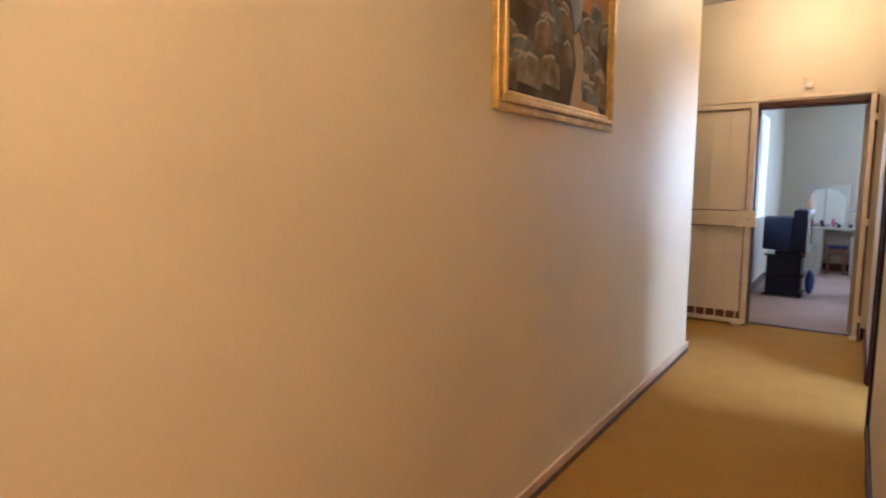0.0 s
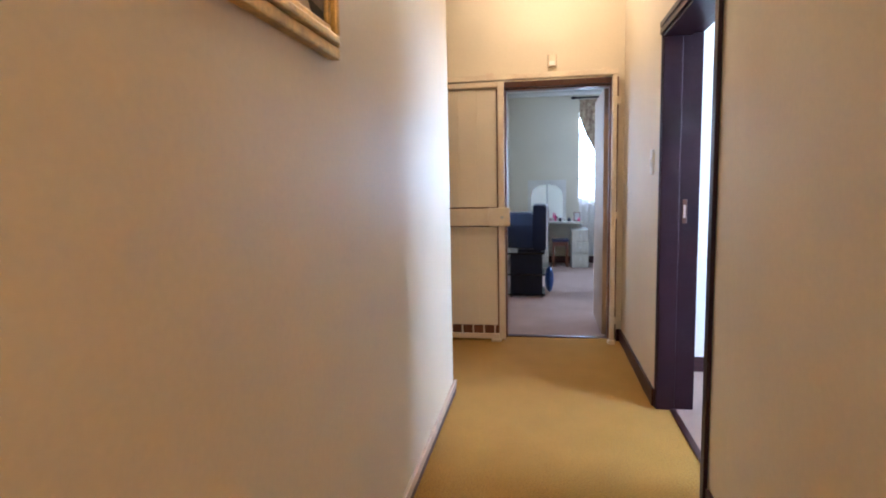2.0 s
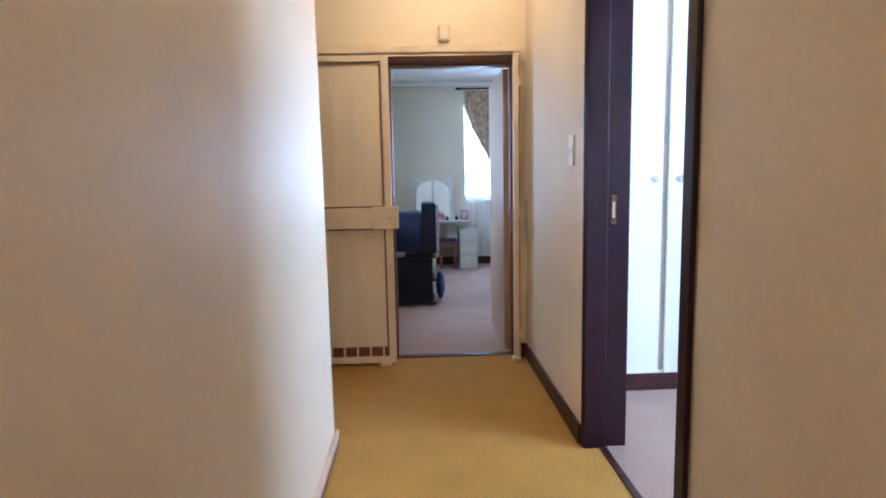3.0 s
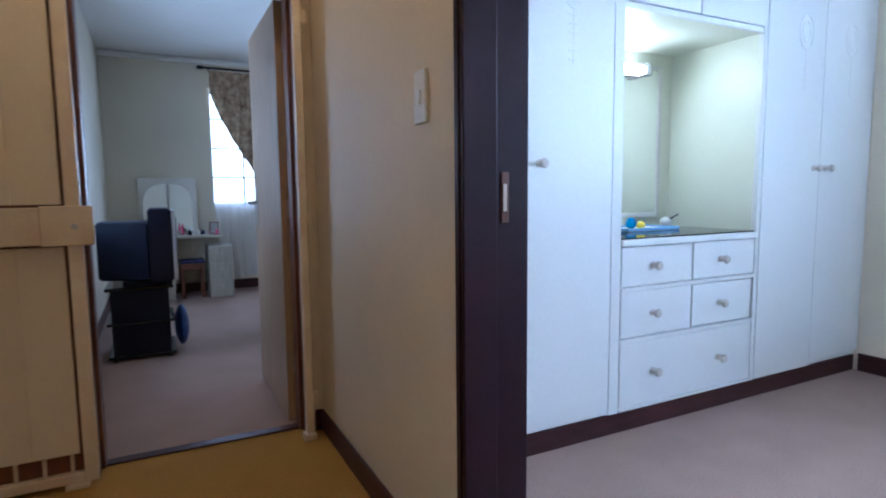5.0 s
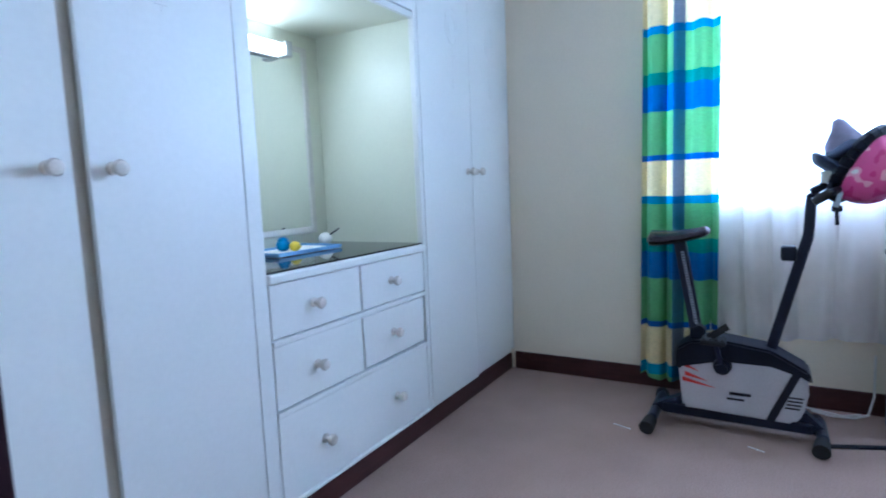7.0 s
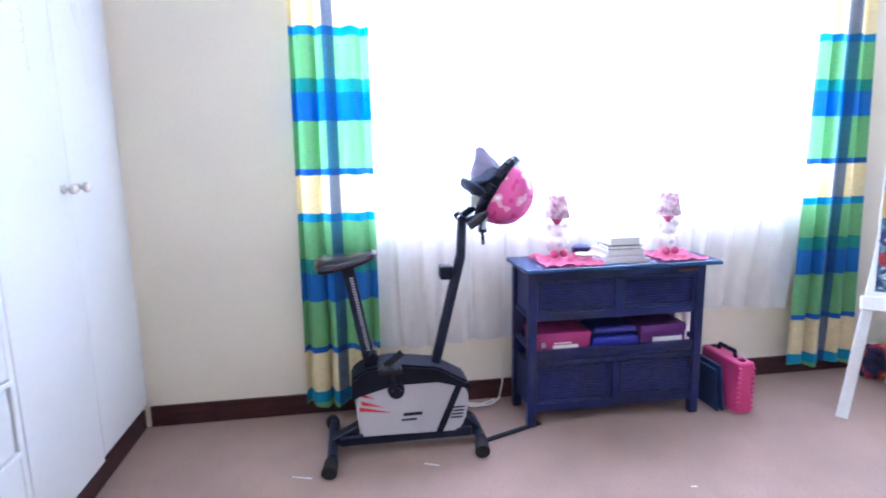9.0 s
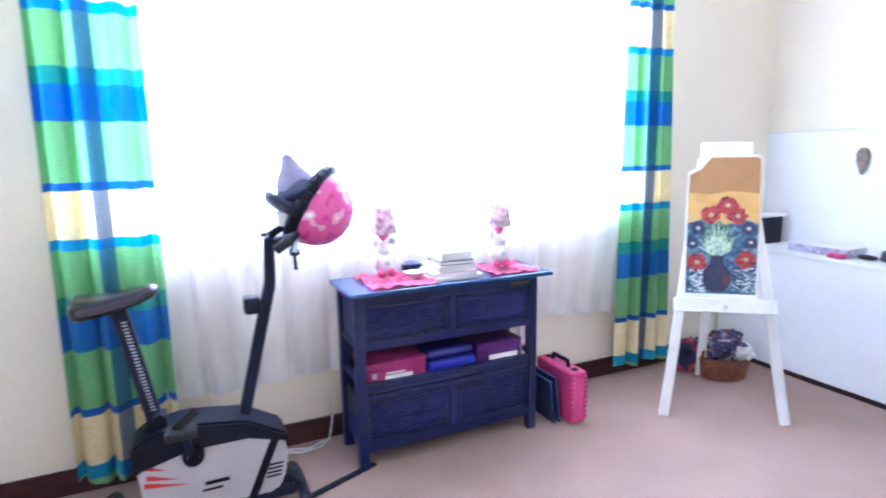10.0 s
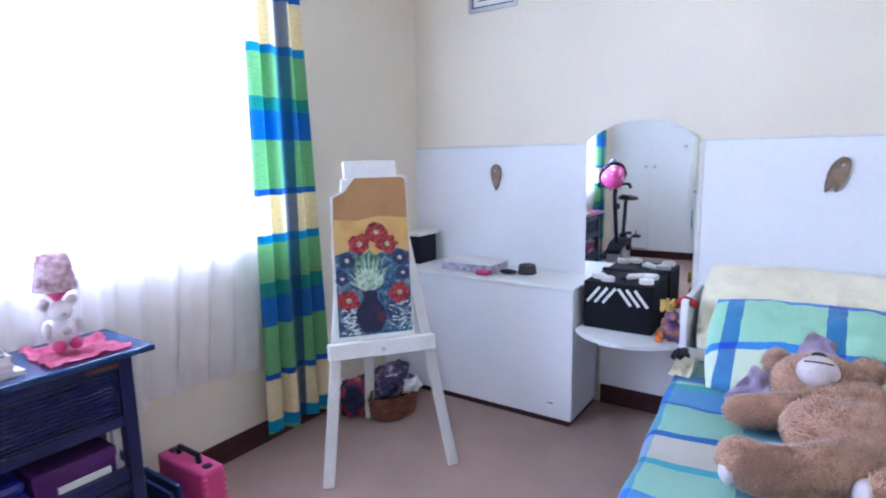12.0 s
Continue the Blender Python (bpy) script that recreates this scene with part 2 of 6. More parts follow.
structure("wall_far_room_east", [(3.6, 3.8, 5.93, FY, 0, FH)], FARW, "pale cream grey bedroom wall", "wall")
structure("wall_far_room_south", [(-1.12, -0.73, 5.93, 5.934, 0, FH), (0.19, 3.6, 5.93, 5.934, 0, FH), (-0.73, 0.19, 5.93, 5.934, 2.09, FH)], FARW, "pale cream grey bedroom wall round the doorway", "wall")
structure("ceiling_far_room", [(-1.12, 3.8, 5.93, FY + 0.2, FH, FH + 0.1)], CEIL, "white painted bedroom ceiling", "ceiling")
# outdoor ground
structure("ground", [(-60, 60, -60, 60, -0.5, -0.3)], material("dry_grass_ground", (0.14, 0.15, 0.06), 0.95, scale=0.8, spread=0.4, grain=30, fine=0.3), "dry grass outside the house", "ground")
# skirtings
DULLSKIRT = material("worn_mauve_brown_paint", (0.13, 0.062, 0.060), 0.5, scale=9, spread=0.3, grain=70)
WORNCREAM = material("worn_pink_cream_paint", (0.66, 0.50, 0.38), 0.55, scale=7, spread=0.14, grain=70, fine=0.06)
structure("baseboard_hall_east", [(WE - 0.014, WE, 4.385, EN, 0, 0.10)], SKIRT, "dark stained wooden skirting board", "skirting", 0.003)
structure("baseboard_hall_east_near", [(WE - 0.014, WE, -2.6, 3.315, 0, 0.10)], SKIRT, "dark stained wooden skirting board", "skirting", 0.003)
structure("baseboard_hall_end", [(0.20, WE - 0.014, EN - 0.014, EN, 0, 0.10)], SKIRT, "dark stained wooden skirting board", "skirting", 0.003)
structure("baseboard_room_east", [(3.425, 3.44, 0.08, 5.01, 0, 0.11)], SKIRT, "dark stained wooden skirting board", "skirting", 0.003)
structure("baseboard_room_south", [(0.44, 2.15, 0.05, 0.066, 0, 0.11)], SKIRT, "dark stained wooden skirting board", "skirting", 0.003)
structure("baseboard_room_west", [(0.434, 0.448, 0.07, 3.315, 0, 0.11)], SKIRT, "dark stained wooden skirting board", "skirting", 0.003)
structure("baseboard_far_north", [(-0.9, 3.6, FY - 0.015, FY, 0, 0.11)], SKIRT, "dark stained wooden skirting board", "skirting", 0.003)
structure("baseboard_far_west", [(-0.9, -0.885, 5.95, FY - 0.015, 0, 0.11)], SKIRT, "dark stained wooden skirting board", "skirting", 0.003)
structure("baseboard_hall_west", [(WL, WL + 0.012, -2.6, 4.47, 0, 0.036)], DULLSKIRT, "thin dark skirting strip along the carpet", "skirting", 0.002)
structure("trim_hall_west", [(WL, WL + 0.016, -2.6, 4.475, 0.038, 0.085)], WORNCREAM, "pale painted low skirting on the hall wall", "skirting", 0.005)
structure("cornice_far_room", [(-0.9, 3.6, FY - 0.07, FY, FH - 0.06, FH)], CEIL, "white plaster cornice", "cornice", 0.02)


def door_frame(name, label, boxes, mat):
    f = thing(name, label, "door frame")
    f["kind"] = "structure"
    for n, b in boxes:
        boxpart(n, b, mat, f, 0.004)
    return f


f = door_frame("door_frame_room", "dark plum brown painted door frame with a strike plate", [
    ("jamb", (0.236, 0.445, 4.355, 4.380, 0, 2.06)), ("jamb", (0.228, 0.445, 3.375, 3.40, 0, 2.06)),
    ("head", (0.228, 0.445, 3.375, 4.380, 2.06, 2.09)),
    ("stop", (0.24, 0.340, 4.339, 4.355, 0, 2.045)), ("stop", (0.24, 0.385, 3.40, 3.416, 0, 2.045)), ("stop", (0.24, 0.385, 3.40, 4.355, 2.045, 2.06)),
    ("architrave", (0.222, 0.239, 3.33, 3.375, 0, 2.12)), ("architrave", (0.222, 0.239, 3.375, 4.355, 2.09, 2.12))], FRAMEP)
bm = bmesh.new()
bm_box(bm, 0.358, 0.382, 4.351, 4.3555, 1.055, 1.185, 0.002)
part("strike_plate", bm, FRAMEB, f, "worn brown strike plate")
bm = bmesh.new()
bm_box(bm, 0.363, 0.374, 4.3485, 4.3515, 1.085, 1.155, 0.001)
part("latch_opening", bm, WORNCREAM, f, "bare pale latch opening")
door_frame("door_frame_far_room", "red brown stained wooden door frame", [
    ("jamb", (-0.735, -0.69, 5.735, 5.94, 0, 2.05)), ("jamb", (0.15, 0.195, 5.735, 5.94, 0, 2.05)), ("head", (-0.735, 0.195, 5.735, 5.94, 2.05, 2.095)),
    ("stop", (-0.69, -0.675, 5.78, 5.87, 0, 2.035)), ("stop", (0.135, 0.15, 5.78, 5.87, 0, 2.035)), ("stop", (-0.69, 0.15, 5.78, 5.87, 2.035, 2.05))], FRAMEB)
structure("trim_threshold_far", [(-0.69, 0.15, 5.80, 5.86, 0.0, 0.008)], SKIRT, "dark carpet edge strip in the doorway", "threshold", 0.003)
structure("trim_threshold_room", [(0.315, 0.350, 3.40, 4.355, 0.0, 0.007)], SKIRT, "dark carpet edge strip in the doorway", "threshold", 0.003)

# ---- windows and curtains ----


def bulged_pane(name, parent, dims):
    ob = boxpart(name, dims, GLASSP, parent, 0.0)
    ob.visible_shadow = False
    return ob


def steel_window_x(name, label, x, y0, y1, z0, z1, bars, rails):
    """A steel window in a wall across x: outer frame, mullions, glazing bars and panes."""
    w = thing(name, label, "window")
    w["kind"] = "structure"
    bm = bmesh.new()
    for b in ((y0, y0 + 0.03, z0, z1), (y1 - 0.03, y1, z0, z1), (y0 + 0.03, y1 - 0.03, z0, z0 + 0.03), (y0 + 0.03, y1 - 0.03, z1 - 0.03, z1)):
        bm_box(bm, x - 0.02, x + 0.02, *b, 0.003)
    part("window_frame", bm, OFFWHITE, w)
    ys = [y0 + (y1 - y0) * i / bars for i in range(bars + 1)]
    zs = [z0 + (z1 - z0) * i / rails for i in range(rails + 1)]
    for y in ys[1:-1]:
        boxpart("mullion", (x - 0.015, x + 0.015, y - 0.012, y + 0.012, z0 + 0.03, z1 - 0.03), OFFWHITE, w, 0.003)
    for z in zs[1:-1]:
        boxpart("glazing_bar", (x - 0.011, x + 0.011, y0 + 0.03, y1 - 0.03, z - 0.009, z + 0.009), OFFWHITE, w, 0.002)
    for a, b in zip(ys, ys[1:]):
        for c, d in zip(zs, zs[1:]):
            bulged_pane("pane", w, (x - 0.002, x + 0.002, a + 0.01, b - 0.01, c + 0.008, d - 0.008))
    return w


steel_window_x("window_room", "wide steel window with white painted frame", 3.58, WY0, WY1, WZ0, WZ1, 4, 2)
boxpart("window_sill", (3.418, 3.56, WY0 - 0.03, WY1 + 0.03, WZ0 - 0.03, WZ0 + 0.004), OFFWHITE, bpy.data.objects["window_room"], 0.006)
steel_window_x("window_far_side", "steel bedroom window with white painted frame", -1.02, 6.95, 8.35, 0.92, 2.20, 3, 3)

# the far window lies across y
w = thing("window_far", "steel bedroom window with small panes", "window")
w["kind"] = "structure"
bm = bmesh.new()
for b in ((0.18, 0.21, 1.0, 2.38), (1.67, 1.70, 1.0, 2.38), (0.21, 1.67, 1.0, 1.03), (0.21, 1.67, 2.35, 2.38)):
    bm_box(bm, b[0], b[1], FY + 0.08, FY + 0.12, b[2], b[3], 0.003)
part("window_frame", bm, OFFWHITE, w)
for i in range(1, 4):
    boxpart("mullion", (0.18 + 0.38 * i - 0.012, 0.18 + 0.38 * i + 0.012, FY + 0.085, FY + 0.115, 1.03, 2.35), OFFWHITE, w, 0.003)
for i in range(1, 4):
    boxpart("glazing_bar", (0.21, 1.67, FY + 0.09, FY + 0.11, 1.0 + 0.345 * i - 0.01, 1.0 + 0.345 * i + 0.01), OFFWHITE, w, 0.002)
for i in range(4):
    bulged_pane("pane", w, (0.19 + 0.38 * i, 0.55 + 0.38 * i, FY + 0.098, FY + 0.102, 1.02, 2.36))


def net_material(name, clear, colour):
    m = bpy.data.materials.new(name)
    m.use_nodes = True
    n, l = m.node_tree.nodes, m.node_tree.links
    n.remove(n["Principled BSDF"])
    out = n["Material Output"]
    tr, tl, df = n.new("ShaderNodeBsdfTransparent"), n.new("ShaderNodeBsdfTranslucent"), n.new("ShaderNodeBsdfDiffuse")
    tl.inputs["Color"].default_value = df.inputs["Color"].default_value = (*colour, 1)
    a, b = n.new("ShaderNodeMixShader"), n.new("ShaderNodeMixShader")
    a.inputs[0].default_value = 0.55
    l.new(df.outputs[0], a.inputs[1])
    l.new(tl.outputs[0], a.inputs[2])
    tc, nz = n.new("ShaderNodeTexCoord"), n.new("ShaderNodeTexNoise")
    nz.inputs["Scale"].default_value = 9
    l.new(tc.outputs["Object"], nz.inputs["Vector"])
    mr = n.new("ShaderNodeMapRange")
    mr.inputs[3].default_value, mr.inputs[4].default_value = clear - 0.08, clear + 0.08
    l.new(nz.outputs[0], mr.inputs[0])
    l.new(mr.outputs[0], b.inputs[0])
    l.new(a.outputs[0], b.inputs[1])
    l.new(tr.outputs[0], b.inputs[2])
    l.new(b.outputs[0], out.inputs["Surface"])
    return m


NET = net_material("sheer_white_net", 0.28, (0.93, 0.91, 0.92))
STRIPES = [(0.000, (0.17, 0.42, 0.17)), (0.118, (0.015, 0.28, 0.48)), (0.175, (0.80, 0.68, 0.38)), (0.385, (0.012, 0.10, 0.44)), (0.415, (0.17, 0.43, 0.17)),
           (0.640, (0.014, 0.13, 0.43)), (0.790, (0.02, 0.24, 0.20)), (0.862, (0.17, 0.43, 0.17)), (1.036, (0.015, 0.26, 0.50)), (1.078, (0.80, 0.68, 0.38)),
           (1.268, (0.012, 0.10, 0.44)), (1.298, (0.17, 0.43, 0.17)), (1.520, (0.014, 0.13, 0.43)), (1.648, (0.02, 0.24, 0.20)), (1.714, (0.17, 0.43, 0.17)),
           (1.905, (0.015, 0.22, 0.50)), (1.945, (0.80, 0.68, 0.38)), (2.150, (0.012, 0.10, 0.44)), (2.180, (0.17, 0.43, 0.17)), (2.400, (0.014, 0.13, 0.43))]


def stripe_material(name, stripes, top, axis="Z", glow=0.34, cross=0.0):
    """Woven cotton with bands of colour along one axis, thin enough to let light through."""
    m = bpy.data.materials.new(name)
    m.use_nodes = True
    n, l = m.node_tree.nodes, m.node_tree.links
    b, out = n["Principled BSDF"], n["Material Output"]
    tc, sp = n.new("ShaderNodeTexCoord"), n.new("ShaderNodeSeparateXYZ")
    l.new(tc.outputs["Object"], sp.inputs[0])
    nz = n.new("ShaderNodeTexNoise")
    nz.inputs["Scale"].default_value, nz.inputs["Detail"].default_value = 14, 4
    l.new(tc.outputs["Object"], nz.inputs["Vector"])
    wob = n.new("ShaderNodeMath")
    wob.operation = "MULTIPLY_ADD"
    wob.inputs[1].default_value = 0.012
    l.new(nz.outputs[0], wob.inputs[0])
    l.new(sp.outputs[axis], wob.inputs[2])
    div = n.new("ShaderNodeMath")
    div.operation = "DIVIDE"
    div.inputs[1].default_value = top
    l.new(wob.outputs[0], div.inputs[0])
    ramp = n.new("ShaderNodeValToRGB")
    ramp.color_ramp.interpolation = "CONSTANT"
    e = ramp.color_ramp.elements
    e[0].position, e[0].color = 0, (*stripes[0][1], 1)
    e[1].position, e[1].color = stripes[1][0] / top, (*stripes[1][1], 1)
    for z, c in stripes[2:]:
        k = e.new(z / top)
        k.color = (*c, 1)
    l.new(div.outputs[0], ramp.inputs[0])
    weave = n.new("ShaderNodeTexNoise")
    weave.inputs["Scale"].default_value = 1
    mp = n.new("ShaderNodeMapping")
    mp.inputs["Scale"].default_value = (40, 40, 600) if axis == "Z" else (500, 500, 500)
    l.new(tc.outputs["Object"], mp.inputs[0])
    l.new(mp.outputs[0], weave.inputs["Vector"])
    hs, vr = n.new("ShaderNodeHueSaturation"), n.new("ShaderNodeMapRange")
    vr.inputs[1].default_value, vr.inputs[2].default_value, vr.inputs[3].default_value, vr.inputs[4].default_value = 0.3, 0.7, 0.82, 1.18
    l.new(weave.outputs[0], vr.inputs[0])
    l.new(vr.outputs[0], hs.inputs["Value"])
    # narrow dark blue stripes the other way put fold shade into the colour
    wd, wf, wc = n.new("ShaderNodeMath"), n.new("ShaderNodeMath"), n.new("ShaderNodeMath")
    wd.operation, wf.operation, wc.operation = "DIVIDE", "FRACT", "LESS_THAN"
    wd.inputs[1].default_value, wc.inputs[1].default_value = 0.275, 0.19
    ws = n.new("ShaderNodeMath")
    ws.operation = "SUBTRACT"
    ws.inputs[1].default_value = 4.00
    l.new(sp.outputs["Y"], ws.inputs[0])
    l.new(ws.outputs[0], wd.inputs[0])
    l.new(wd.outputs[0], wf.inputs[0])
    l.new(wf.outputs[0], wc.inputs[0])
    wm = n.new("ShaderNodeMath")
    wm.operation = "MULTIPLY"
    wm.inputs[1].default_value = 0.82
    l.new(wc.outputs[0], wm.inputs[0])
    fold_shade = n.new("ShaderNodeMix")
    fold_shade.data_type = "RGBA"
    fold_shade.inputs[7].default_value = (0.006, 0.060, 0.19, 1)
    l.new(wm.outputs[0], fold_shade.inputs[0])
    l.new(ramp.outputs[0], fold_shade.inputs[6])
    l.new(fold_shade.outputs[2], hs.inputs["Color"])
    l.new(hs.outputs[0], b.inputs["Base Color"])
    b.inputs["Roughness"].default_value = 0.75
    b.inputs["Sheen Weight"].default_value = 0.15
    bp = n.new("ShaderNodeBump")
    bp.inputs["Strength"].default_value, bp.inputs["Distance"].default_value = 0.3, 0.002
    l.new(weave.outputs[0], bp.inputs["Height"])
    l.new(bp.outputs[0], b.inputs["Normal"])
    if glow:
        tl, mx = n.new("ShaderNodeBsdfTranslucent"), n.new("ShaderNodeMixShader")
        mx.inputs[0].default_value = glow
        l.new(hs.outputs[0], tl.inputs["Color"])
        l.new(b.outputs[0], mx.inputs[1])
        l.new(tl.outputs[0], mx.inputs[2])
        l.new(mx.outputs[0], out.inputs["Surface"])
    return m


CURTAIN = stripe_material("banded_curtain_cotton", STRIPES, 2.6)


def hanging(name, label, category, x, top, hem, y_top, y_bottom, folds, amp, mat, nz=40, ny=150, seed=1, group=""):
    """Cloth that hangs along y: folds deepen downwards and wander a little."""
    rnd = random.Random(seed)
    ph = [rnd.uniform(0, 6.28) for _ in range(4)]
    bm = bmesh.new()
    rows = []
    for k in range(nz + 1):
        s = k / nz
        row = []
        for i in range(ny + 1):
            u = i / ny
            a, b = [p + (q - p) * s for p, q in zip(y_top, y_bottom)]
            wv = u + 0.02 * math.sin(5 * u + ph[0]) + 0.012 * math.sin(3.2 * s + 9 * u + ph[1])
            fold = math.sin(wv * folds * math.tau + ph[2]) + 0.35 * math.sin(wv * folds * 1.7 * math.tau + ph[3])
            lip = hem + 0.012 * math.sin(u * 11 + ph[1])
            row.append(bm.verts.new((x + amp * (0.55 + 0.45 * s) * fold, a + (b - a) * u + 0.25 * amp * math.cos(wv * folds * math.tau + ph[2]), top + (lip - top) * s)))
        rows.append(row)
    for p, q in zip(rows, rows[1:]):
        for i in range(ny):
            bm.faces.new((p[i], p[i + 1], q[i + 1], q[i]))
    ob = part(name, bm, mat, None, "", True)
    return tagged(ob, label, category, group)


hanging("net_curtain", "sheer white net curtain hanging before the window", "curtain", 3.368, 2.64, 0.36, (2.78, 4.08), (2.80, 3.98), 9, 0.024, NET, seed=3, group="net curtains")
hanging("net_curtain", "sheer white net curtain hanging before the window", "curtain", 3.368, 2.64, 0.45, (1.32, 2.80), (1.50, 2.84), 10, 0.024, NET, seed=5, group="net curtains")
hanging("curtain", "green blue and yellow banded cotton curtain, drawn aside", "curtain", 3.315, 2.66, 0.095, (3.83, 4.205), (3.83, 4.225), 3.5, 0.032, CURTAIN, seed=11, group="banded curtains")
hanging("curtain", "green blue and yellow banded cotton curtain, drawn aside", "curtain", 3.300, 2.66, 0.105, (1.185, 1.455), (1.09, 1.49), 3.5, 0.030, CURTAIN, seed=14, group="banded curtains")
c = thing("curtain_rail", "white metal curtain rail above the window", "curtain rail")
bm = bmesh.new()
bm_tube(bm, (3.33, 1.0, 2.68), (3.33, 4.35, 2.68), 0.014)
part("rail", bm, OFFWHITE, c, "", True)
for y in (1.1, 2.7, 4.25):
    boxpart("bracket", (3.33, 3.44, y - 0.01, y + 0.01, 2.67, 2.69), OFFWHITE, c, 0.002)

# ---- wardrobe wall ----
FR = 5.02  # front face of the doors


def knob(parent, x, z, y=FR):
    bm = bmesh.new()
    bm_turned(bm, [(0.017, 0), (0.017, 0.005), (0.008, 0.008), (0.008, 0.020), (0.018, 0.026), (0.021, 0.036), (0.017, 0.045), (0.006, 0.049)], n=14, m=pose(x, y, z, 90))
    return part("knob", bm, CRYSTAL, parent, "milky acrylic knob", True)


def vent_pattern(parent, x, z, ring):
    """Small raised bars down a wardrobe door, some with a ring above."""
    bm = bmesh.new()
    for i in range(6):
        bm_box(bm, x - 0.024, x + 0.020, FR - 0.002, FR + 0.001, z - 0.036 * i - 0.003, z - 0.036 * i + 0.003, 0.001)
    bm_box(bm, x - 0.002, x + 0.002, FR - 0.0015, FR + 0.001, z - 0.20, z + 0.02, 0.0)
    if ring:
        n = 24
        for rx, rz in ((0.060, 0.090), (0.034, 0.056)):
            for i in range(n):
                a, b = i * math.tau / n, (i + 1) * math.tau / n
                bm_tube(bm, (x + rx * math.cos(a), FR + 0.0005, z + 0.115 + rz * math.sin(a)), (x + rx * math.cos(b), FR + 0.0005, z + 0.115 + rz * math.sin(b)), 0.0032, n=5)
    part("vent_trim", bm, WHITE, parent)


def wardrobe(label, x0, x1, doors, stile=0.0):
    w = thing("built_in_wardrobe", label, "wardrobe", "wardrobes along the wall")
    bm = bmesh.new()
    bm_box(bm, x0, x0 + 0.018, FR + 0.022, EN - 0.01, 0.10, 2.30)
    bm_box(bm, x1 - 0.018, x1, FR + 0.022, EN - 0.01, 0.10, 2.30)
    bm_box(bm, x0 + 0.018, x1 - 0.018, FR + 0.022, EN - 0.01, 0.10, 0.118)
    bm_box(bm, x0 + 0.018, x1 - 0.018, FR + 0.022, EN - 0.01, 2.282, 2.30)
    bm_box(bm, x0 + 0.018, x1 - 0.018, EN - 0.03, EN - 0.012, 0.118, 2.282)
    part("carcass", bm, WHITE, w)
    for a, b, low, side, ring in doors:
        bm = bmesh.new()
        bm_box(bm, a, b, FR, FR + 0.020, low, 2.285, 0.003)
        d = part("door", bm, WHITE, w)
        knob(d, a + 0.055 if side < 0 else b - 0.055, 1.25)
        vent_pattern(d, (a + b) / 2 + (0.07 if side > 0 else 0.0), 1.860, ring)
    return w


wardrobe("white gloss built-in wardrobe with two tall doors", 0.444, 1.375, [(0.446, 0.884, 0.108, 1, True), (0.920, 1.372, 0.108, -1, True)])
boxpart("centre_stile", (0.880, 0.924, FR + 0.022, FR + 0.040, 0.12, 2.285), material("bare_beige_stile", (0.46, 0.40, 0.32), 0.5), bpy.data.objects["built_in_wardrobe"], 0.002)
wardrobe("white gloss built-in wardrobe in the corner", 2.420, 3.438, [(2.422, 2.9232, 0.104, 1, True), (2.9252, 3.434, 0.130, -1, True)])
structure("baseboard_wardrobe", [(0.444, 3.424, FR + 0.012, FR + 0.03, 0, 0.098)], SKIRT, "dark stained plinth under the wardrobes", "skirting", 0.003)

v = thing("vanity_unit", "white built-in vanity with six drawers and a lit mirror niche", "vanity")
NB = 5.60
bm = bmesh.new()
bm_box(bm, 1.377, 1.436, FR + 0.002, FR + 0.03, 0.10, 2.285, 0.003)
bm_box(bm, 2.388, 2.418, FR + 0.002, FR + 0.03, 0.10, 2.285, 0.003)
part("stile", bm, WHITE, v)
LINING = material("niche_cream_gloss", (0.76, 0.77, 0.64), 0.42, scale=2, spread=0.03, grain=60, fine=0.015, bump=0.05)
boxpart("niche_side", (1.412, 1.436, FR + 0.03, NB, 0.10, 1.96), LINING, v, 0.0, "cream gloss lining of the niche")
boxpart("niche_side", (2.388, 2.415, FR + 0.03, NB, 0.10, 1.96), LINING, v, 0.0, "cream gloss lining of the niche")
boxpart("niche_back", (1.412, 2.415, NB, NB + 0.02, 0.10, 1.96), LINING, v, 0.0, "cream gloss lining of the niche")
boxpart("niche_soffit", (1.436, 2.388, FR + 0.022, NB, 1.933, 1.956), LINING, v, 0.0, "cream gloss lining of the niche")
boxpart("niche_header", (1.436, 2.388, FR + 0.004, FR + 0.022, 1.930, 1.958), WHITE, v)
for a, b in ((1.438, 1.910), (1.916, 2.386)):
    boxpart("cupboard_door", (a, b, FR, FR + 0.02, 1.962, 2.285), WHITE, v)
boxpart("worktop", (1.4365, 2.3875, FR - 0.012, NB - 0.001, 0.880, 0.912), WHITE, v, 0.006)
boxpart("glass_top", (1.442, 2.383, FR + 0.004, NB - 0.004, 0.913, 0.919), BLACKGL, v, 0.001, "black glass counter top")
bm = bmesh.new()
for b in ((1.438, 2.386, 0.672, 0.690), (1.438, 2.386, 0.430, 0.448), (1.438, 2.386, 0.104, 0.118)):
    bm_box(bm, b[0], b[1], FR - 0.006, FR + 0.03, b[2], b[3], 0.003)
bm_box(bm, 1.896, 1.912, FR + 0.006, FR + 0.03, 0.448, 0.672, 0.002)
bm_box(bm, 1.896, 1.912, FR + 0.006, FR + 0.03, 0.690, 0.880, 0.002)
part("drawer_rail", bm, WHITE, v)
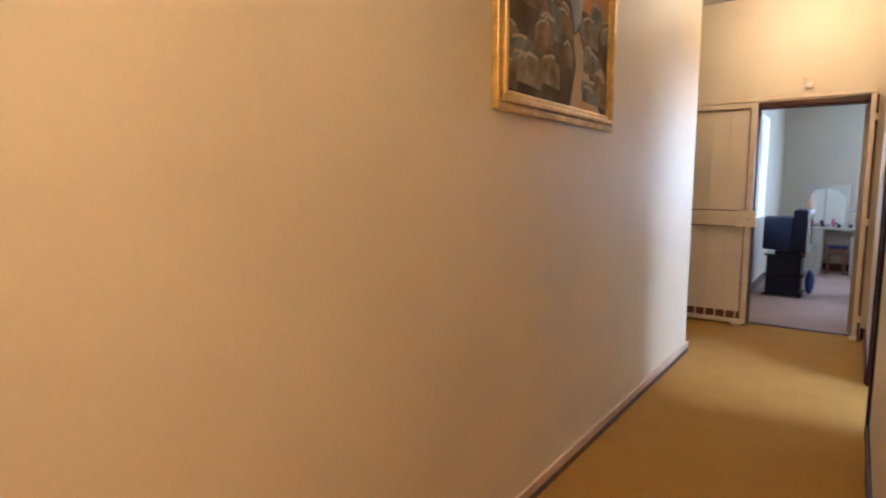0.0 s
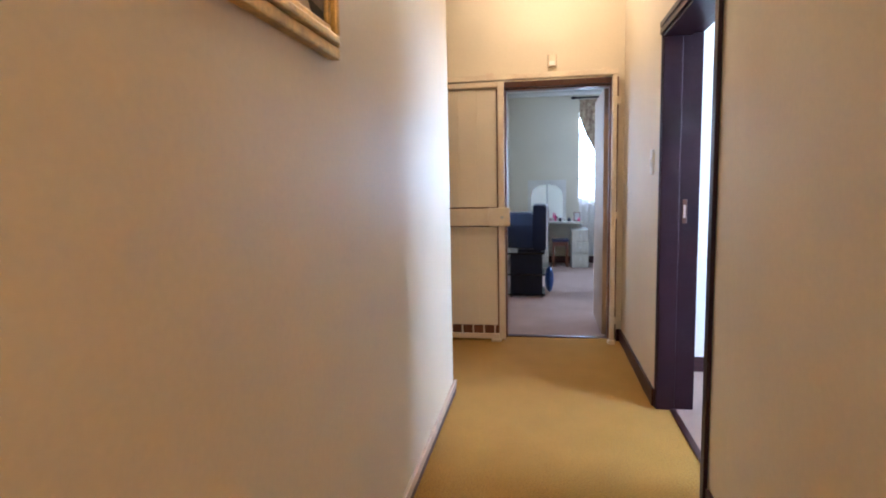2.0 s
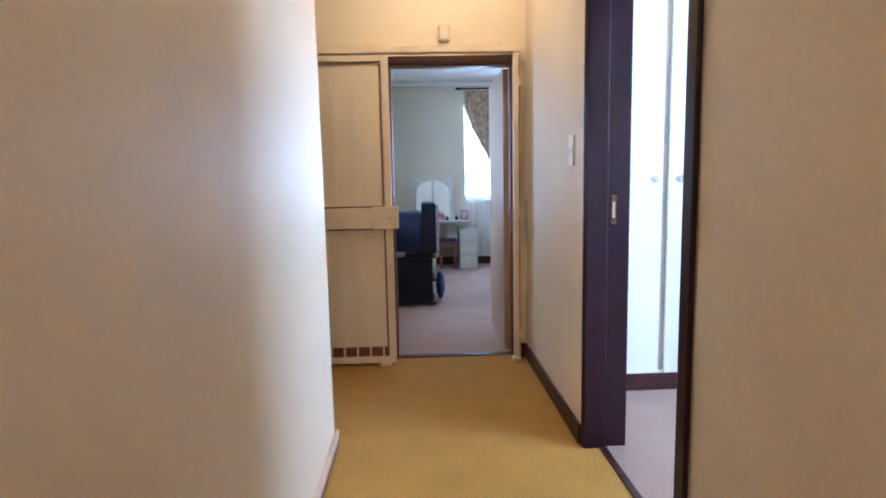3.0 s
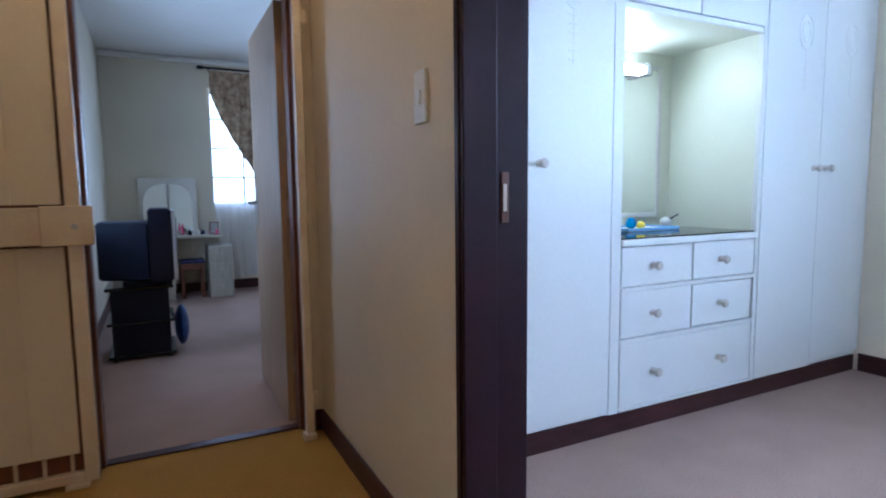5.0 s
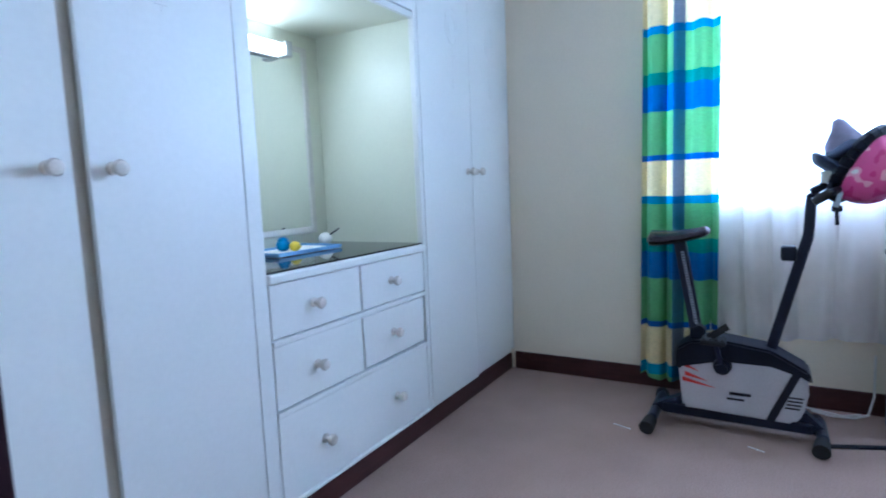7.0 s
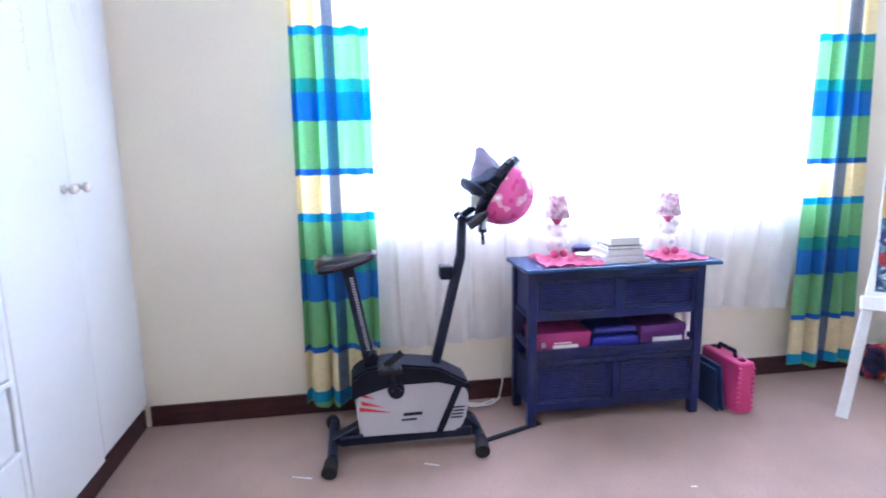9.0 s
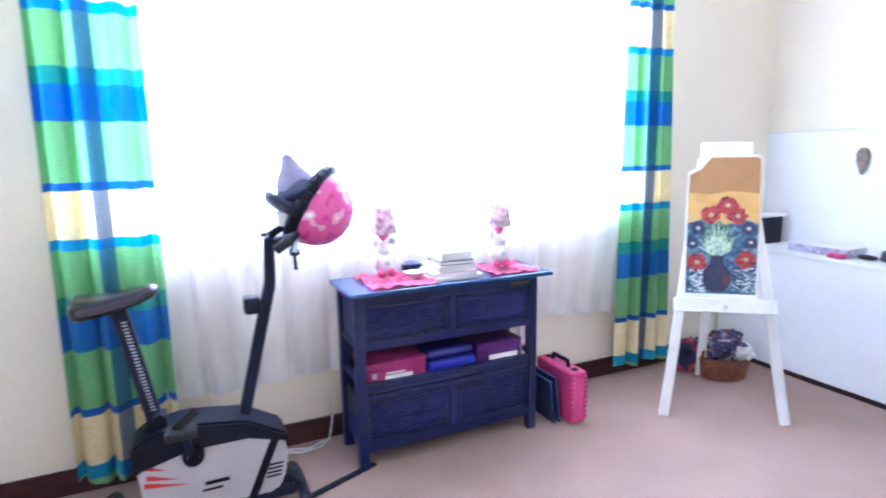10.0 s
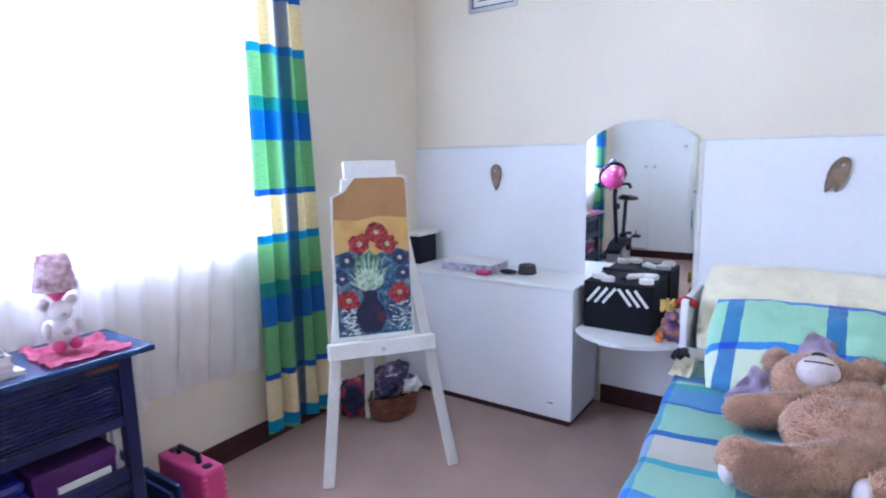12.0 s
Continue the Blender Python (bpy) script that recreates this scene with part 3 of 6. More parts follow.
for a, b, lo, hi, ks in ((1.441, 1.893, 0.694, 0.877, (1.64,)), (1.917, 2.383, 0.694, 0.877, (2.115,)), (1.441, 1.893, 0.452, 0.669, (1.64,)), (1.917, 2.368, 0.456, 0.666, (2.115,)), (1.441, 2.383, 0.120, 0.427, (1.655, 2.12))):
    bm = bmesh.new()
    bm_box(bm, a, b, FR + 0.001, FR + 0.02, lo, hi, 0.004)
    d = part("drawer", bm, WHITE, v)
    for kx in ks:
        knob(d, kx, (lo + hi) / 2)
bm = bmesh.new()
bm_box(bm, 1.455, 2.265, NB - 0.010, NB - 0.002, 1.00, 1.84, 0.0)
mr = part("mirror", bm, MIRROR, v, "frameless look mirror at the back of the niche")
bm = bmesh.new()
for b in ((2.265, 2.295, 0.975, 1.865), (1.438, 1.46, 0.975, 1.865)):
    bm_box(bm, b[0], b[1], NB - 0.018, NB - 0.001, b[2], b[3], 0.004)
for b in ((1.46, 2.265, 0.975, 1.005), (1.46, 2.265, 1.84, 1.865)):
    bm_box(bm, b[0], b[1], NB - 0.018, NB - 0.001, b[2], b[3], 0.004)
part("mirror_frame", bm, OFFWHITE, mr)
tl = thing("tube_lamp", "short white tube lamp over the niche mirror, switched on", "lamp")
bm = bmesh.new()
bm_tube(bm, (1.60, 5.535, 1.820), (2.09, 5.535, 1.820), 0.022)
part("tube", bm, TUBE, tl, "glowing white tube", True)
boxpart("holder", (1.57, 2.13, 5.562, 5.580, 1.785, 1.860), OFFWHITE, tl, 0.004)
for a in (1.565, 2.09):
    boxpart("end_cap", (a, a + 0.04, 5.51, 5.562, 1.785, 1.855), STEEL, tl, 0.006)

# ---- hall things ----
g = thing("security_gate", "cream painted steel sliding security gate, slid open", "gate")
GY = 5.665
bm = bmesh.new()
for b in ((-0.735, -0.685, 0.02, 2.085), (-1.56, -1.515, 0.02, 2.085)):
    bm_box(bm, b[0], b[1], GY - 0.02, GY + 0.02, b[2], b[3], 0.004)
for z in (0.02, 2.045):
    bm_box(bm, -1.515, -0.735, GY - 0.018, GY + 0.018, z, z + 0.04, 0.004)
part("gate_frame", bm, GATE, g)
for z in ((0.13, 0.945), (1.105, 2.035)):
    for i in range(5):
        a = -1.510 + i * 0.1525
        bm = bmesh.new()
        bm_box(bm, a, a + 0.1522, GY + 0.006, GY + 0.014, z[0], z[1], 0.002)
        part("panel", bm, GATEPANEL, g)
for i in range(9):
    boxpart("lower_bar", (-1.50 + i * 0.09, -1.488 + i * 0.09, GY - 0.006, GY + 0.006, 0.06, 0.13), GATE, g, 0.0)
boxpart("backing", (-1.515, -0.735, GY + 0.015, GY + 0.019, 0.06, 2.035), FRAMEB, g, 0.0)
bm = bmesh.new()
bm_box(bm, -1.515, -0.80, GY - 0.026, GY + 0.0, 0.955, 1.095, 0.004)
part("cross_plate", bm, GATE, g)
bm = bmesh.new()
bm_box(bm, -0.815, -0.645, GY - 0.034, GY + 0.012, 0.950, 1.10, 0.005)
lk = part("lock_box", bm, GATE, g)
bm = bmesh.new()
bm_tube(bm, (-0.705, GY - 0.040, 1.022), (-0.705, GY - 0.030, 1.022), 0.012)
part("keyhole", bm, STEEL, lk, "", True)
tr = thing("gate_track", "cream painted steel gate rail and post on the wall", "gate rail")
boxpart("top_rail", (-1.60, 0.180, GY - 0.015, GY + 0.045, 2.098, 2.138), GATE, tr, 0.004)
boxpart("side_post", (0.140, 0.176, GY - 0.005, GY + 0.040, 0.0, 2.098), GATE, tr, 0.004)
for x in (-0.80, 0.10):
    boxpart("rail_bracket", (x - 0.03, x + 0.03, GY + 0.045, EN, 2.132, 2.165), GATE, tr, 0.003)
for z in (0.16, 1.0, 1.88):
    boxpart("hinge_lug", (0.176, 0.200, GY + 0.0, GY + 0.03, z, z + 0.055), GATE, tr, 0.003)
boxpart("foot_catch", (0.125, 0.180, GY - 0.03, GY + 0.03, 0.0, 0.03), GATE, tr, 0.004)
boxpart("floor_guide", (-0.80, -0.72, GY - 0.03, GY + 0.03, 0.0, 0.02), GATE, tr, 0.003)
s = thing("wall_sensor", "small beige alarm sensor above the doorway", "sensor")
boxpart("housing", (-0.345, -0.275, EN - 0.032, EN, 2.19, 2.29), GATE, s, 0.008)
boxpart("lens", (-0.333, -0.287, EN - 0.036, EN - 0.030, 2.20, 2.235), OFFWHITE, s, 0.002)
d = thing("door_far_room", "varnished tan wooden bedroom door standing open", "door")
d["kind"] = "structure"
bm = bmesh.new()
bm_box(bm, 0.105, 0.145, 5.90, 6.68, 0.012, 2.035, 0.003)
part("leaf", bm, material("varnished_tan_door", (0.42, 0.29, 0.18), 0.38, scale=5, spread=0.2, grain=80, stretch=(6, 6, 0.6)), d)
bm = bmesh.new()
bm_box(bm, 0.099, 0.105, 6.585, 6.62, 0.95, 1.17, 0.002)
bm_tube(bm, (0.105, 6.60, 1.09), (0.055, 6.60, 1.09), 0.009)
bm_tube(bm, (0.058, 6.60, 1.09), (0.058, 6.48, 1.085), 0.008)
part("door_handle", bm, STEEL, d, "dark steel lever handle", True)
for z in (0.25, 1.02, 1.80):
    bm = bmesh.new()
    bm_tube(bm, (0.142, 5.895, z), (0.142, 5.895, z + 0.09), 0.007)
    part("hinge", bm, STEEL, d, "", True)
sw = thing("light_switch", "white plastic light switch on the hall wall", "switch")
boxpart("plate", (WE - 0.010, WE, 4.530, 4.605, 1.325, 1.470), OFFWHITE, sw, 0.004)
boxpart("rocker", (WE - 0.016, WE - 0.009, 4.555, 4.580, 1.375, 1.415), WHITE, sw, 0.003)
lb = thing("ceiling_lamp", "small frosted ceiling lamp, switched on, warm light", "lamp")
bm = bmesh.new()
bm_turned(bm, [(0.05, H - 0.03), (0.05, H)], (-0.36, 4.95, 0))
part("base", bm, OFFWHITE, lb, "", True)
bm = bmesh.new()
bm_ball(bm, (-0.36, 4.95, H - 0.075), 0.045)
part("bulb", bm, BULB, lb, "", True)
# unseen copy of the lamp, added to go with the fill light
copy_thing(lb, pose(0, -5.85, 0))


def daub(name, colours, scale=30, seed=0.0, rough=0.45):
    """Brushed paint: a few colours run into each other."""
    m = bpy.data.materials.new(name)
    m.use_nodes = True
    n, l = m.node_tree.nodes, m.node_tree.links
    tc, nz, r, mp = n.new("ShaderNodeTexCoord"), n.new("ShaderNodeTexNoise"), n.new("ShaderNodeValToRGB"), n.new("ShaderNodeMapping")
    mp.inputs["Location"].default_value = (seed, seed, seed)
    l.new(tc.outputs["Object"], mp.inputs[0])
    l.new(mp.outputs[0], nz.inputs["Vector"])
    nz.inputs["Scale"].default_value, nz.inputs["Detail"].default_value = scale, 3
    e = r.color_ramp.elements
    e[0].position, e[0].color = 0.33, (*colours[0], 1)
    e[1].position, e[1].color = 0.67, (*colours[-1], 1)
    for i, c in enumerate(colours[1:-1]):
        q = e.new(0.33 + 0.34 * (i + 1) / (len(colours) - 1))
        q.color = (*c, 1)
    l.new(nz.outputs[0], r.inputs[0])
    b = n["Principled BSDF"]
    l.new(r.outputs[0], b.inputs["Base Color"])
    b.inputs["Roughness"].default_value = rough
    bp = n.new("ShaderNodeBump")
    bp.inputs["Strength"].default_value, bp.inputs["Distance"].default_value = 0.4, 0.003
    l.new(nz.outputs[0], bp.inputs["Height"])
    l.new(bp.outputs[0], b.inputs["Normal"])
    return m


p = thing("framed_painting", "river landscape painting in a stepped gilt frame", "painting")
PY0, PY1, PZ0, PZ1 = 1.425, 2.540, 1.612, 2.50
for i, (w, d) in enumerate(((0.030, 0.030), (0.022, 0.042), (0.022, 0.028))):
    o = sum(k[0] for k in ((0.030, 0), (0.022, 0), (0.022, 0))[:i])
    a, b, c, e = PY0 + o, PY1 - o, PZ0 + o, PZ1 - o
    bm = bmesh.new()
    for q in ((a, b, c, c + w), (a, b, e - w, e), (a, a + w, c + w, e - w), (b - w, b, c + w, e - w)):
        bm_box(bm, WL + 0.001, WL + d, *q, 0.006)
    part("frame_moulding", bm, GOLD, p)
boxpart("canvas", (WL + 0.002, WL + 0.016, PY0 + 0.074, PY1 - 0.074, PZ0 + 0.074, PZ1 - 0.074), daub("dusk_ground_paint", [(0.075, 0.055, 0.035), (0.13, 0.10, 0.06), (0.19, 0.15, 0.09)], 6, rough=0.85), p, 0.0)

CM = Matrix(((0, 0, 1, WL + 0.016), (1, 0, 0, PY0 + 0.074), (0, 1, 0, PZ0 + 0.074), (0, 0, 0, 1)))
CW, CHT = PY1 - PY0 - 0.148, PZ1 - PZ0 - 0.148


def brush(name, outline, mat, lift):
    bm = bmesh.new()
    bm_prism(bm, [(x * CW, y * CHT) for x, y in outline], 0.0006, CM @ Matrix.Translation((0, 0, 0.0002 + lift)))
    part(name, bm, mat, p)


brush("sky_glow", [(0, 0.62), (1, 0.55), (1, 1), (0, 1)], daub("dusk_sky_paint", [(0.30, 0.24, 0.17), (0.58, 0.30, 0.08), (0.52, 0.42, 0.26)], 5, rough=0.85), 0.0)
brush("waterfall", [(0.42, 1.0), (0.58, 1.0), (0.70, 0.72), (0.66, 0.50), (0.60, 0.42), (0.56, 0.55), (0.50, 0.72)], daub("mist_paint", [(0.24, 0.27, 0.27), (0.38, 0.41, 0.40), (0.52, 0.54, 0.50)], 9, rough=0.85), 0.0008)
brush("stream", [(0.56, 0.0), (0.92, 0.0), (0.80, 0.16), (0.70, 0.34), (0.64, 0.44), (0.58, 0.40), (0.62, 0.24)], daub("stream_paint", [(0.56, 0.32, 0.12), (0.60, 0.45, 0.25), (0.48, 0.41, 0.29)], 7, rough=0.85), 0.0012)
ROCK = [daub("rock_paint_%s" % "abc"[i], [(c[0] * 0.62, c[1] * 0.55, c[2] * 0.5), c, (c[0] * 1.5, c[1] * 1.5, c[2] * 1.6)], 13, i, 0.85) for i, c in enumerate(((0.24, 0.17, 0.10), (0.25, 0.21, 0.14), (0.19, 0.20, 0.16)))]
CREST = daub("rock_light_paint", [(0.44, 0.37, 0.24), (0.54, 0.47, 0.33)], 20, 4, 0.85)
rnd = random.Random(31)
lays = []
for i in range(34):
    left = i % 3 != 2
    lays.append((rnd.uniform(0.0, 0.56), rnd.uniform(0.0, 0.70)) if left else (rnd.uniform(0.76, 1.0), rnd.uniform(0.08, 0.60)))
lays.sort(key=lambda q: -q[1])
clip = lambda pts: [(min(0.995, max(0.005, x)), min(0.99, max(0.005, y))) for x, y in pts]
for i, (cx, cy) in enumerate(lays):
    w, h = rnd.uniform(0.05, 0.12), rnd.uniform(0.05, 0.11)
    slope = rnd.uniform(-0.5, 0.1) * h
    pts, top = [], []
    for s in range(11):
        u = s / 10
        y = cy + h * math.sin(math.pi * min(1, 0.08 + u * 0.88)) ** 0.6 + slope * (u - 0.5) * 2 + rnd.uniform(-0.006, 0.006)
        top.append((cx - w + 2 * w * u, y))
    pts = [(cx + w, cy - h * 0.9), (cx - w, cy - h * 0.7)] + top
    brush("rock", clip(pts), ROCK[i % 3], 0.0016 + 0.0012 * i / 34)
    edge = top[1:8]
    brush("rock_light", clip([(x, y - 0.016 - 0.008 * math.sin(3 * k)) for k, (x, y) in enumerate(edge)][::-1] + edge), CREST, 0.0018 + 0.0012 * i / 34)

# ---- exercise bike ----
b = thing("exercise_bike", "silver and black upright exercise bike on the carpet", "exercise bike")
BX = 2.985
body = [(3.955, 0.105), (3.975, 0.30), (3.945, 0.405), (3.80, 0.425), (3.60, 0.395), (3.475, 0.32), (3.455, 0.25), (3.475, 0.14), (3.51, 0.095)]
bm = bmesh.new()
bm_prism(bm, body, 0.15, pose(BX - 0.075, 0, 0) @ Matrix(((0, 0, 1, 0), (1, 0, 0, 0), (0, 1, 0, 0), (0, 0, 0, 1))))
bmesh.ops.bevel(bm, geom=list(bm.edges), offset=0.014, segments=3, affect="EDGES")
hs = part("housing", bm, SILVER, b, "silver plastic housing with red flashes", True)
top = [(3.985, 0.285), (3.985, 0.385), (3.93, 0.425), (3.80, 0.443), (3.60, 0.415), (3.46, 0.335), (3.445, 0.285), (3.50, 0.315), (3.60, 0.355), (3.80, 0.355)]
bm = bmesh.new()
bm_prism(bm, top, 0.164, pose(BX - 0.082, 0, 0) @ Matrix(((0, 0, 1, 0), (1, 0, 0, 0), (0, 1, 0, 0), (0, 0, 0, 1))))
bmesh.ops.bevel(bm, geom=list(bm.edges), offset=0.010, segments=2, affect="EDGES")
part("top_cover", bm, BLACK, b, "", True)
bm = bmesh.new()
bm_bar(bm, (BX - 0.079, 3.505, 0.32), (BX - 0.079, 3.60, 0.10), 0.030, 0.006, (1, 0, 0), 0.001)
part("dark_seam", bm, BLACK, hs)
for i, (y, z, ln) in enumerate(((3.945, 0.262, 0.10), (3.955, 0.305, 0.07), (3.955, 0.235, 0.14))):
    bm = bmesh.new()
    bm_prism(bm, [(0, 0), (-ln, -0.018), (0, 0.020)], 0.0025, pose(BX - 0.0775, y, z) @ Matrix(((0, 0, 1, 0), (1, 0, 0, 0), (0, 1, 0, 0), (0, 0, 0, 1))))
    part("red_flash", bm, RED, hs, "red flash decal")
for y, z, ln, h in ((3.76, 0.195, 0.085, 0.014), (3.77, 0.172, 0.07, 0.009)):
    boxpart("maker_mark", (BX - 0.0778, BX - 0.0755, y - ln, y, z, z + h), BLACK, hs, 0.0005)
for i in range(4):
    boxpart("vent_slot", (BX - 0.0782, BX - 0.0755, 3.490 - 0.004 * i, 3.545 - 0.004 * i, 0.165 + 0.016 * i, 0.172 + 0.016 * i), BLACK, hs, 0.0005)
bm = bmesh.new()
bm_tube(bm, (BX - 0.125, 3.79, 0.325), (BX + 0.125, 3.79, 0.325), 0.022)
bm_tube(bm, (BX - 0.10, 3.79, 0.325), (BX - 0.076, 3.79, 0.325), 0.036, 0.040)
ax = part("crank_axle", bm, BLACK, b, "", True)
for sx, dy, dz in ((-1, 0.03, 0.135), (1, -0.03, -0.135)):
    cx = BX + sx * 0.115
    bm = bmesh.new()
    bm_bar(bm, (cx, 3.79, 0.325), (cx, 3.79 + dy, 0.325 + dz), 0.022, 0.014, (1, 0, 0))
    cr = part("crank_arm", bm, DARKMETAL, b)
    px = BX + sx * 0.17
    bm = bmesh.new()
    bm_box(bm, px - 0.045, px + 0.045, 3.79 + dy - 0.05, 3.79 + dy + 0.05, 0.325 + dz - 0.012, 0.325 + dz + 0.012, 0.006)
    for k in range(4):
        bm_box(bm, px - 0.040, px + 0.040, 3.79 + dy - 0.042 + 0.024 * k, 3.79 + dy - 0.032 + 0.024 * k, 0.325 + dz + 0.010, 0.325 + dz + 0.017)
    bm_bar(bm, (px, 3.79 + dy + 0.02, 0.325 + dz + 0.014), (px, 3.79 + dy - 0.055, 0.325 + dz + 0.07), 0.03, 0.005, (1, 0, 0), 0.001)
    part("pedal", bm, RUBBER, cr)
for y, x0, x1 in ((4.09, BX - 0.205, BX + 0.245), (3.415, BX - 0.155, BX + 0.165)):
    bm = bmesh.new()
    bm_sweep(bm, [(x0, y, 0.036), (x0 + 0.07, y - 0.01, 0.055), (x1 - 0.07, y - 0.01, 0.055), (x1, y, 0.036)], 0.024, 12)
    st = part("stabiliser", bm, DARKMETAL, b, "", True)
    for x, s in ((x0, 1), (x1, -1)):
        bm = bmesh.new()
        bm_tube(bm, (x - 0.012 * s, y + 0.002, 0.034), (x + 0.055 * s, y - 0.006, 0.046), 0.034, 0.030)
        part("foot_cap", bm, RUBBER, st, "", True)
bm = bmesh.new()
bm_bar(bm, (BX, 4.05, 0.078), (BX, 3.44, 0.074), 0.10, 0.045, (0, 0, 1), 0.006)
part("base_rail", bm, DARKMETAL, b)
bm = bmesh.new()
bm_bar(bm, (BX, 3.95, 0.13), (BX, 4.09, 0.06), 0.06, 0.04, (0, 0, 1))
part("rear_strut", bm, DARKMETAL, b)
bm = bmesh.new()
bm_bar(bm, (BX, 3.50, 0.14), (BX, 3.415, 0.06), 0.06, 0.05, (0, 0, 1))
part("front_strut", bm, DARKMETAL, b)
bm = bmesh.new()
bm_bar(bm, (BX, 3.895, 0.40), (BX, 3.980, 0.878), 0.052, 0.036, (1, 0, 0), 0.006)
sp = part("seat_post", bm, DARKMETAL, b)
for i in range(28):
    y, z = 3.905 + 0.0023 * i, 0.50 + 0.0122 * i
    bm = bmesh.new()
    bm_box(bm, BX - 0.0275, BX - 0.024, y - 0.010, y + 0.006, z - 0.0026, z + 0.0026)
    part("adjust_slot", bm, SILVER, sp)
bm = bmesh.new()
bm_box(bm, BX - 0.04, BX + 0.04, 3.865, 3.93, 0.425, 0.475, 0.008)
bm_tube(bm, (BX - 0.10, 3.885, 0.485), (BX - 0.03, 3.885, 0.485), 0.022, 0.016)
part("seat_clamp", bm, BLACK, b, "", True)
bm = bmesh.new()
rings = []
for k in range(15):
    s = k / 14
    wdt = (0.108 * (1 - s) ** 0.6 + 0.030) * (1 if 0 < k < 14 else 0.45) * (1 - 0.35 * max(0, 1 - s * 8))
    tall = (0.046 - 0.018 * s) * (1 if 0 < k < 14 else 0.4)
    dip = 0.012 * math.sin(s * math.pi)
    rings.append([bm.verts.new((BX + wdt * math.cos(a), 4.120 - 0.270 * s, 0.886 + 0.040 * s - dip + tall * math.sin(a) * (1 if math.sin(a) > 0 else 0.7))) for a in [i * math.tau / 18 for i in range(18)]])
for p, q in zip(rings, rings[1:]):
    for i in range(18):
        bm.faces.new((p[i], p[(i + 1) % 18], q[(i + 1) % 18], q[i]))
bm.faces.new(rings[0])
bm.faces.new(rings[-1][::-1])
part("saddle", bm, material("black_vinyl", (0.018, 0.011, 0.015), 0.22, scale=12, spread=0.25, spec=0.4), b, "glossy black vinyl saddle", True)
bm = bmesh.new()
bm_bar(bm, (BX, 3.605, 0.39), (BX, 3.475, 0.91), 0.042, 0.042, (1, 0, 0), 0.008)
bm_bar(bm, (BX, 3.476, 0.895), (BX, 3.468, 1.085), 0.040, 0.040, (1, 0, 0), 0.008)
part("handlebar_post", bm, DARKMETAL, b)
bm = bmesh.new()
bm_box(bm, BX - 0.035, BX + 0.035, 3.515, 3.575, 0.80, 0.865, 0.012)
part("tension_dial", bm, BLACK, b)
bm = bmesh.new()
bm_sweep(bm, [(BX - 0.17, 3.465, 1.060), (BX - 0.17, 3.41, 1.095), (BX - 0.13, 3.39, 1.10), (BX, 3.45, 1.060), (BX + 0.13, 3.39, 1.10), (BX + 0.17, 3.41, 1.095), (BX + 0.17, 3.465, 1.060)], 0.014, 10)
hb = part("handlebar", bm, DARKMETAL, b, "", True)
for s in (-1, 1):
    bm = bmesh.new()
    bm_tube(bm, (BX + 0.17 * s, 3.472, 1.056), (BX + 0.17 * s, 3.415, 1.092), 0.018)
    part("grip", bm, RUBBER, hb, "", True)
bm = bmesh.new()
bm_box(bm, -0.05, 0.05, -0.032, 0.032, -0.012, 0.018, 0.008, pose(BX, 3.445, 1.105, -30, 0, 0))
part("console", bm, BLACK, b)
boxpart("console_label", (BX - 0.065, BX + 0.02, 3.400, 3.440, 1.128, 1.175), PAPER, b, 0.002)

# ---- helmet and hat hung on the handlebar ----
h = thing("bicycle_helmet", "pink patterned bicycle helmet hanging on the bike handlebar", "helmet")
HM = Matrix.Translation((2.965, 3.292, 1.185)) @ Vector((-0.46, -0.74, -0.52)).to_track_quat("Z", "Y").to_matrix().to_4x4()
bm = bmesh.new()
bmesh.ops.create_uvsphere(bm, u_segments=28, v_segments=18, radius=1, matrix=Matrix.Diagonal((0.128, 0.150, 0.142, 1)))
bmesh.ops.delete(bm, geom=[v for v in bm.verts if v.co.z < -0.015], context="VERTS")
for v in bm.verts:
    v.co += v.co.normalized() * 0.004 * math.sin(v.co.x * 60)
bmesh.ops.solidify(bm, geom=list(bm.faces), thickness=0.016)
bmesh.ops.transform(bm, matrix=HM, verts=bm.verts)
hm = bpy.data.materials.new("pink_helmet_graphic")
hm.use_nodes = True
nn, ll = hm.node_tree.nodes, hm.node_tree.links
vz, rp = nn.new("ShaderNodeTexNoise"), nn.new("ShaderNodeValToRGB")
vz.inputs["Scale"].default_value, vz.inputs["Detail"].default_value = 14, 1.0
tcn = nn.new("ShaderNodeTexCoord")
ll.new(tcn.outputs["Object"], vz.inputs["Vector"])
rp.color_ramp.interpolation = "CONSTANT"
rp.color_ramp.elements[0].color, rp.color_ramp.elements[0].position = (0.60, 0.05, 0.24, 1), 0
rp.color_ramp.elements[1].color, rp.color_ramp.elements[1].position = (0.80, 0.36, 0.54, 1), 0.57
k = rp.color_ramp.elements.new(0.36)
k.color = (0.68, 0.10, 0.32, 1)
k = rp.color_ramp.elements.new(0.635)
k.color = (0.85, 0.80, 0.84, 1)
ll.new(vz.outputs[0], rp.inputs[0])
ll.new(rp.outputs[0], nn["Principled BSDF"].inputs["Base Color"])
nn["Principled BSDF"].inputs["Roughness"].default_value = 0.22
part("shell", bm, hm, h, "glossy pink shell with pale patches", True)
bm = bmesh.new()
for i in range(28):
    a, c = i * math.tau / 28, (i + 1) * math.tau / 28
    bm_tube(bm, HM @ Vector((0.126 * math.cos(a), 0.148 * math.sin(a), -0.018)), HM @ Vector((0.126 * math.cos(c), 0.148 * math.sin(c), -0.018)), 0.026, n=8)
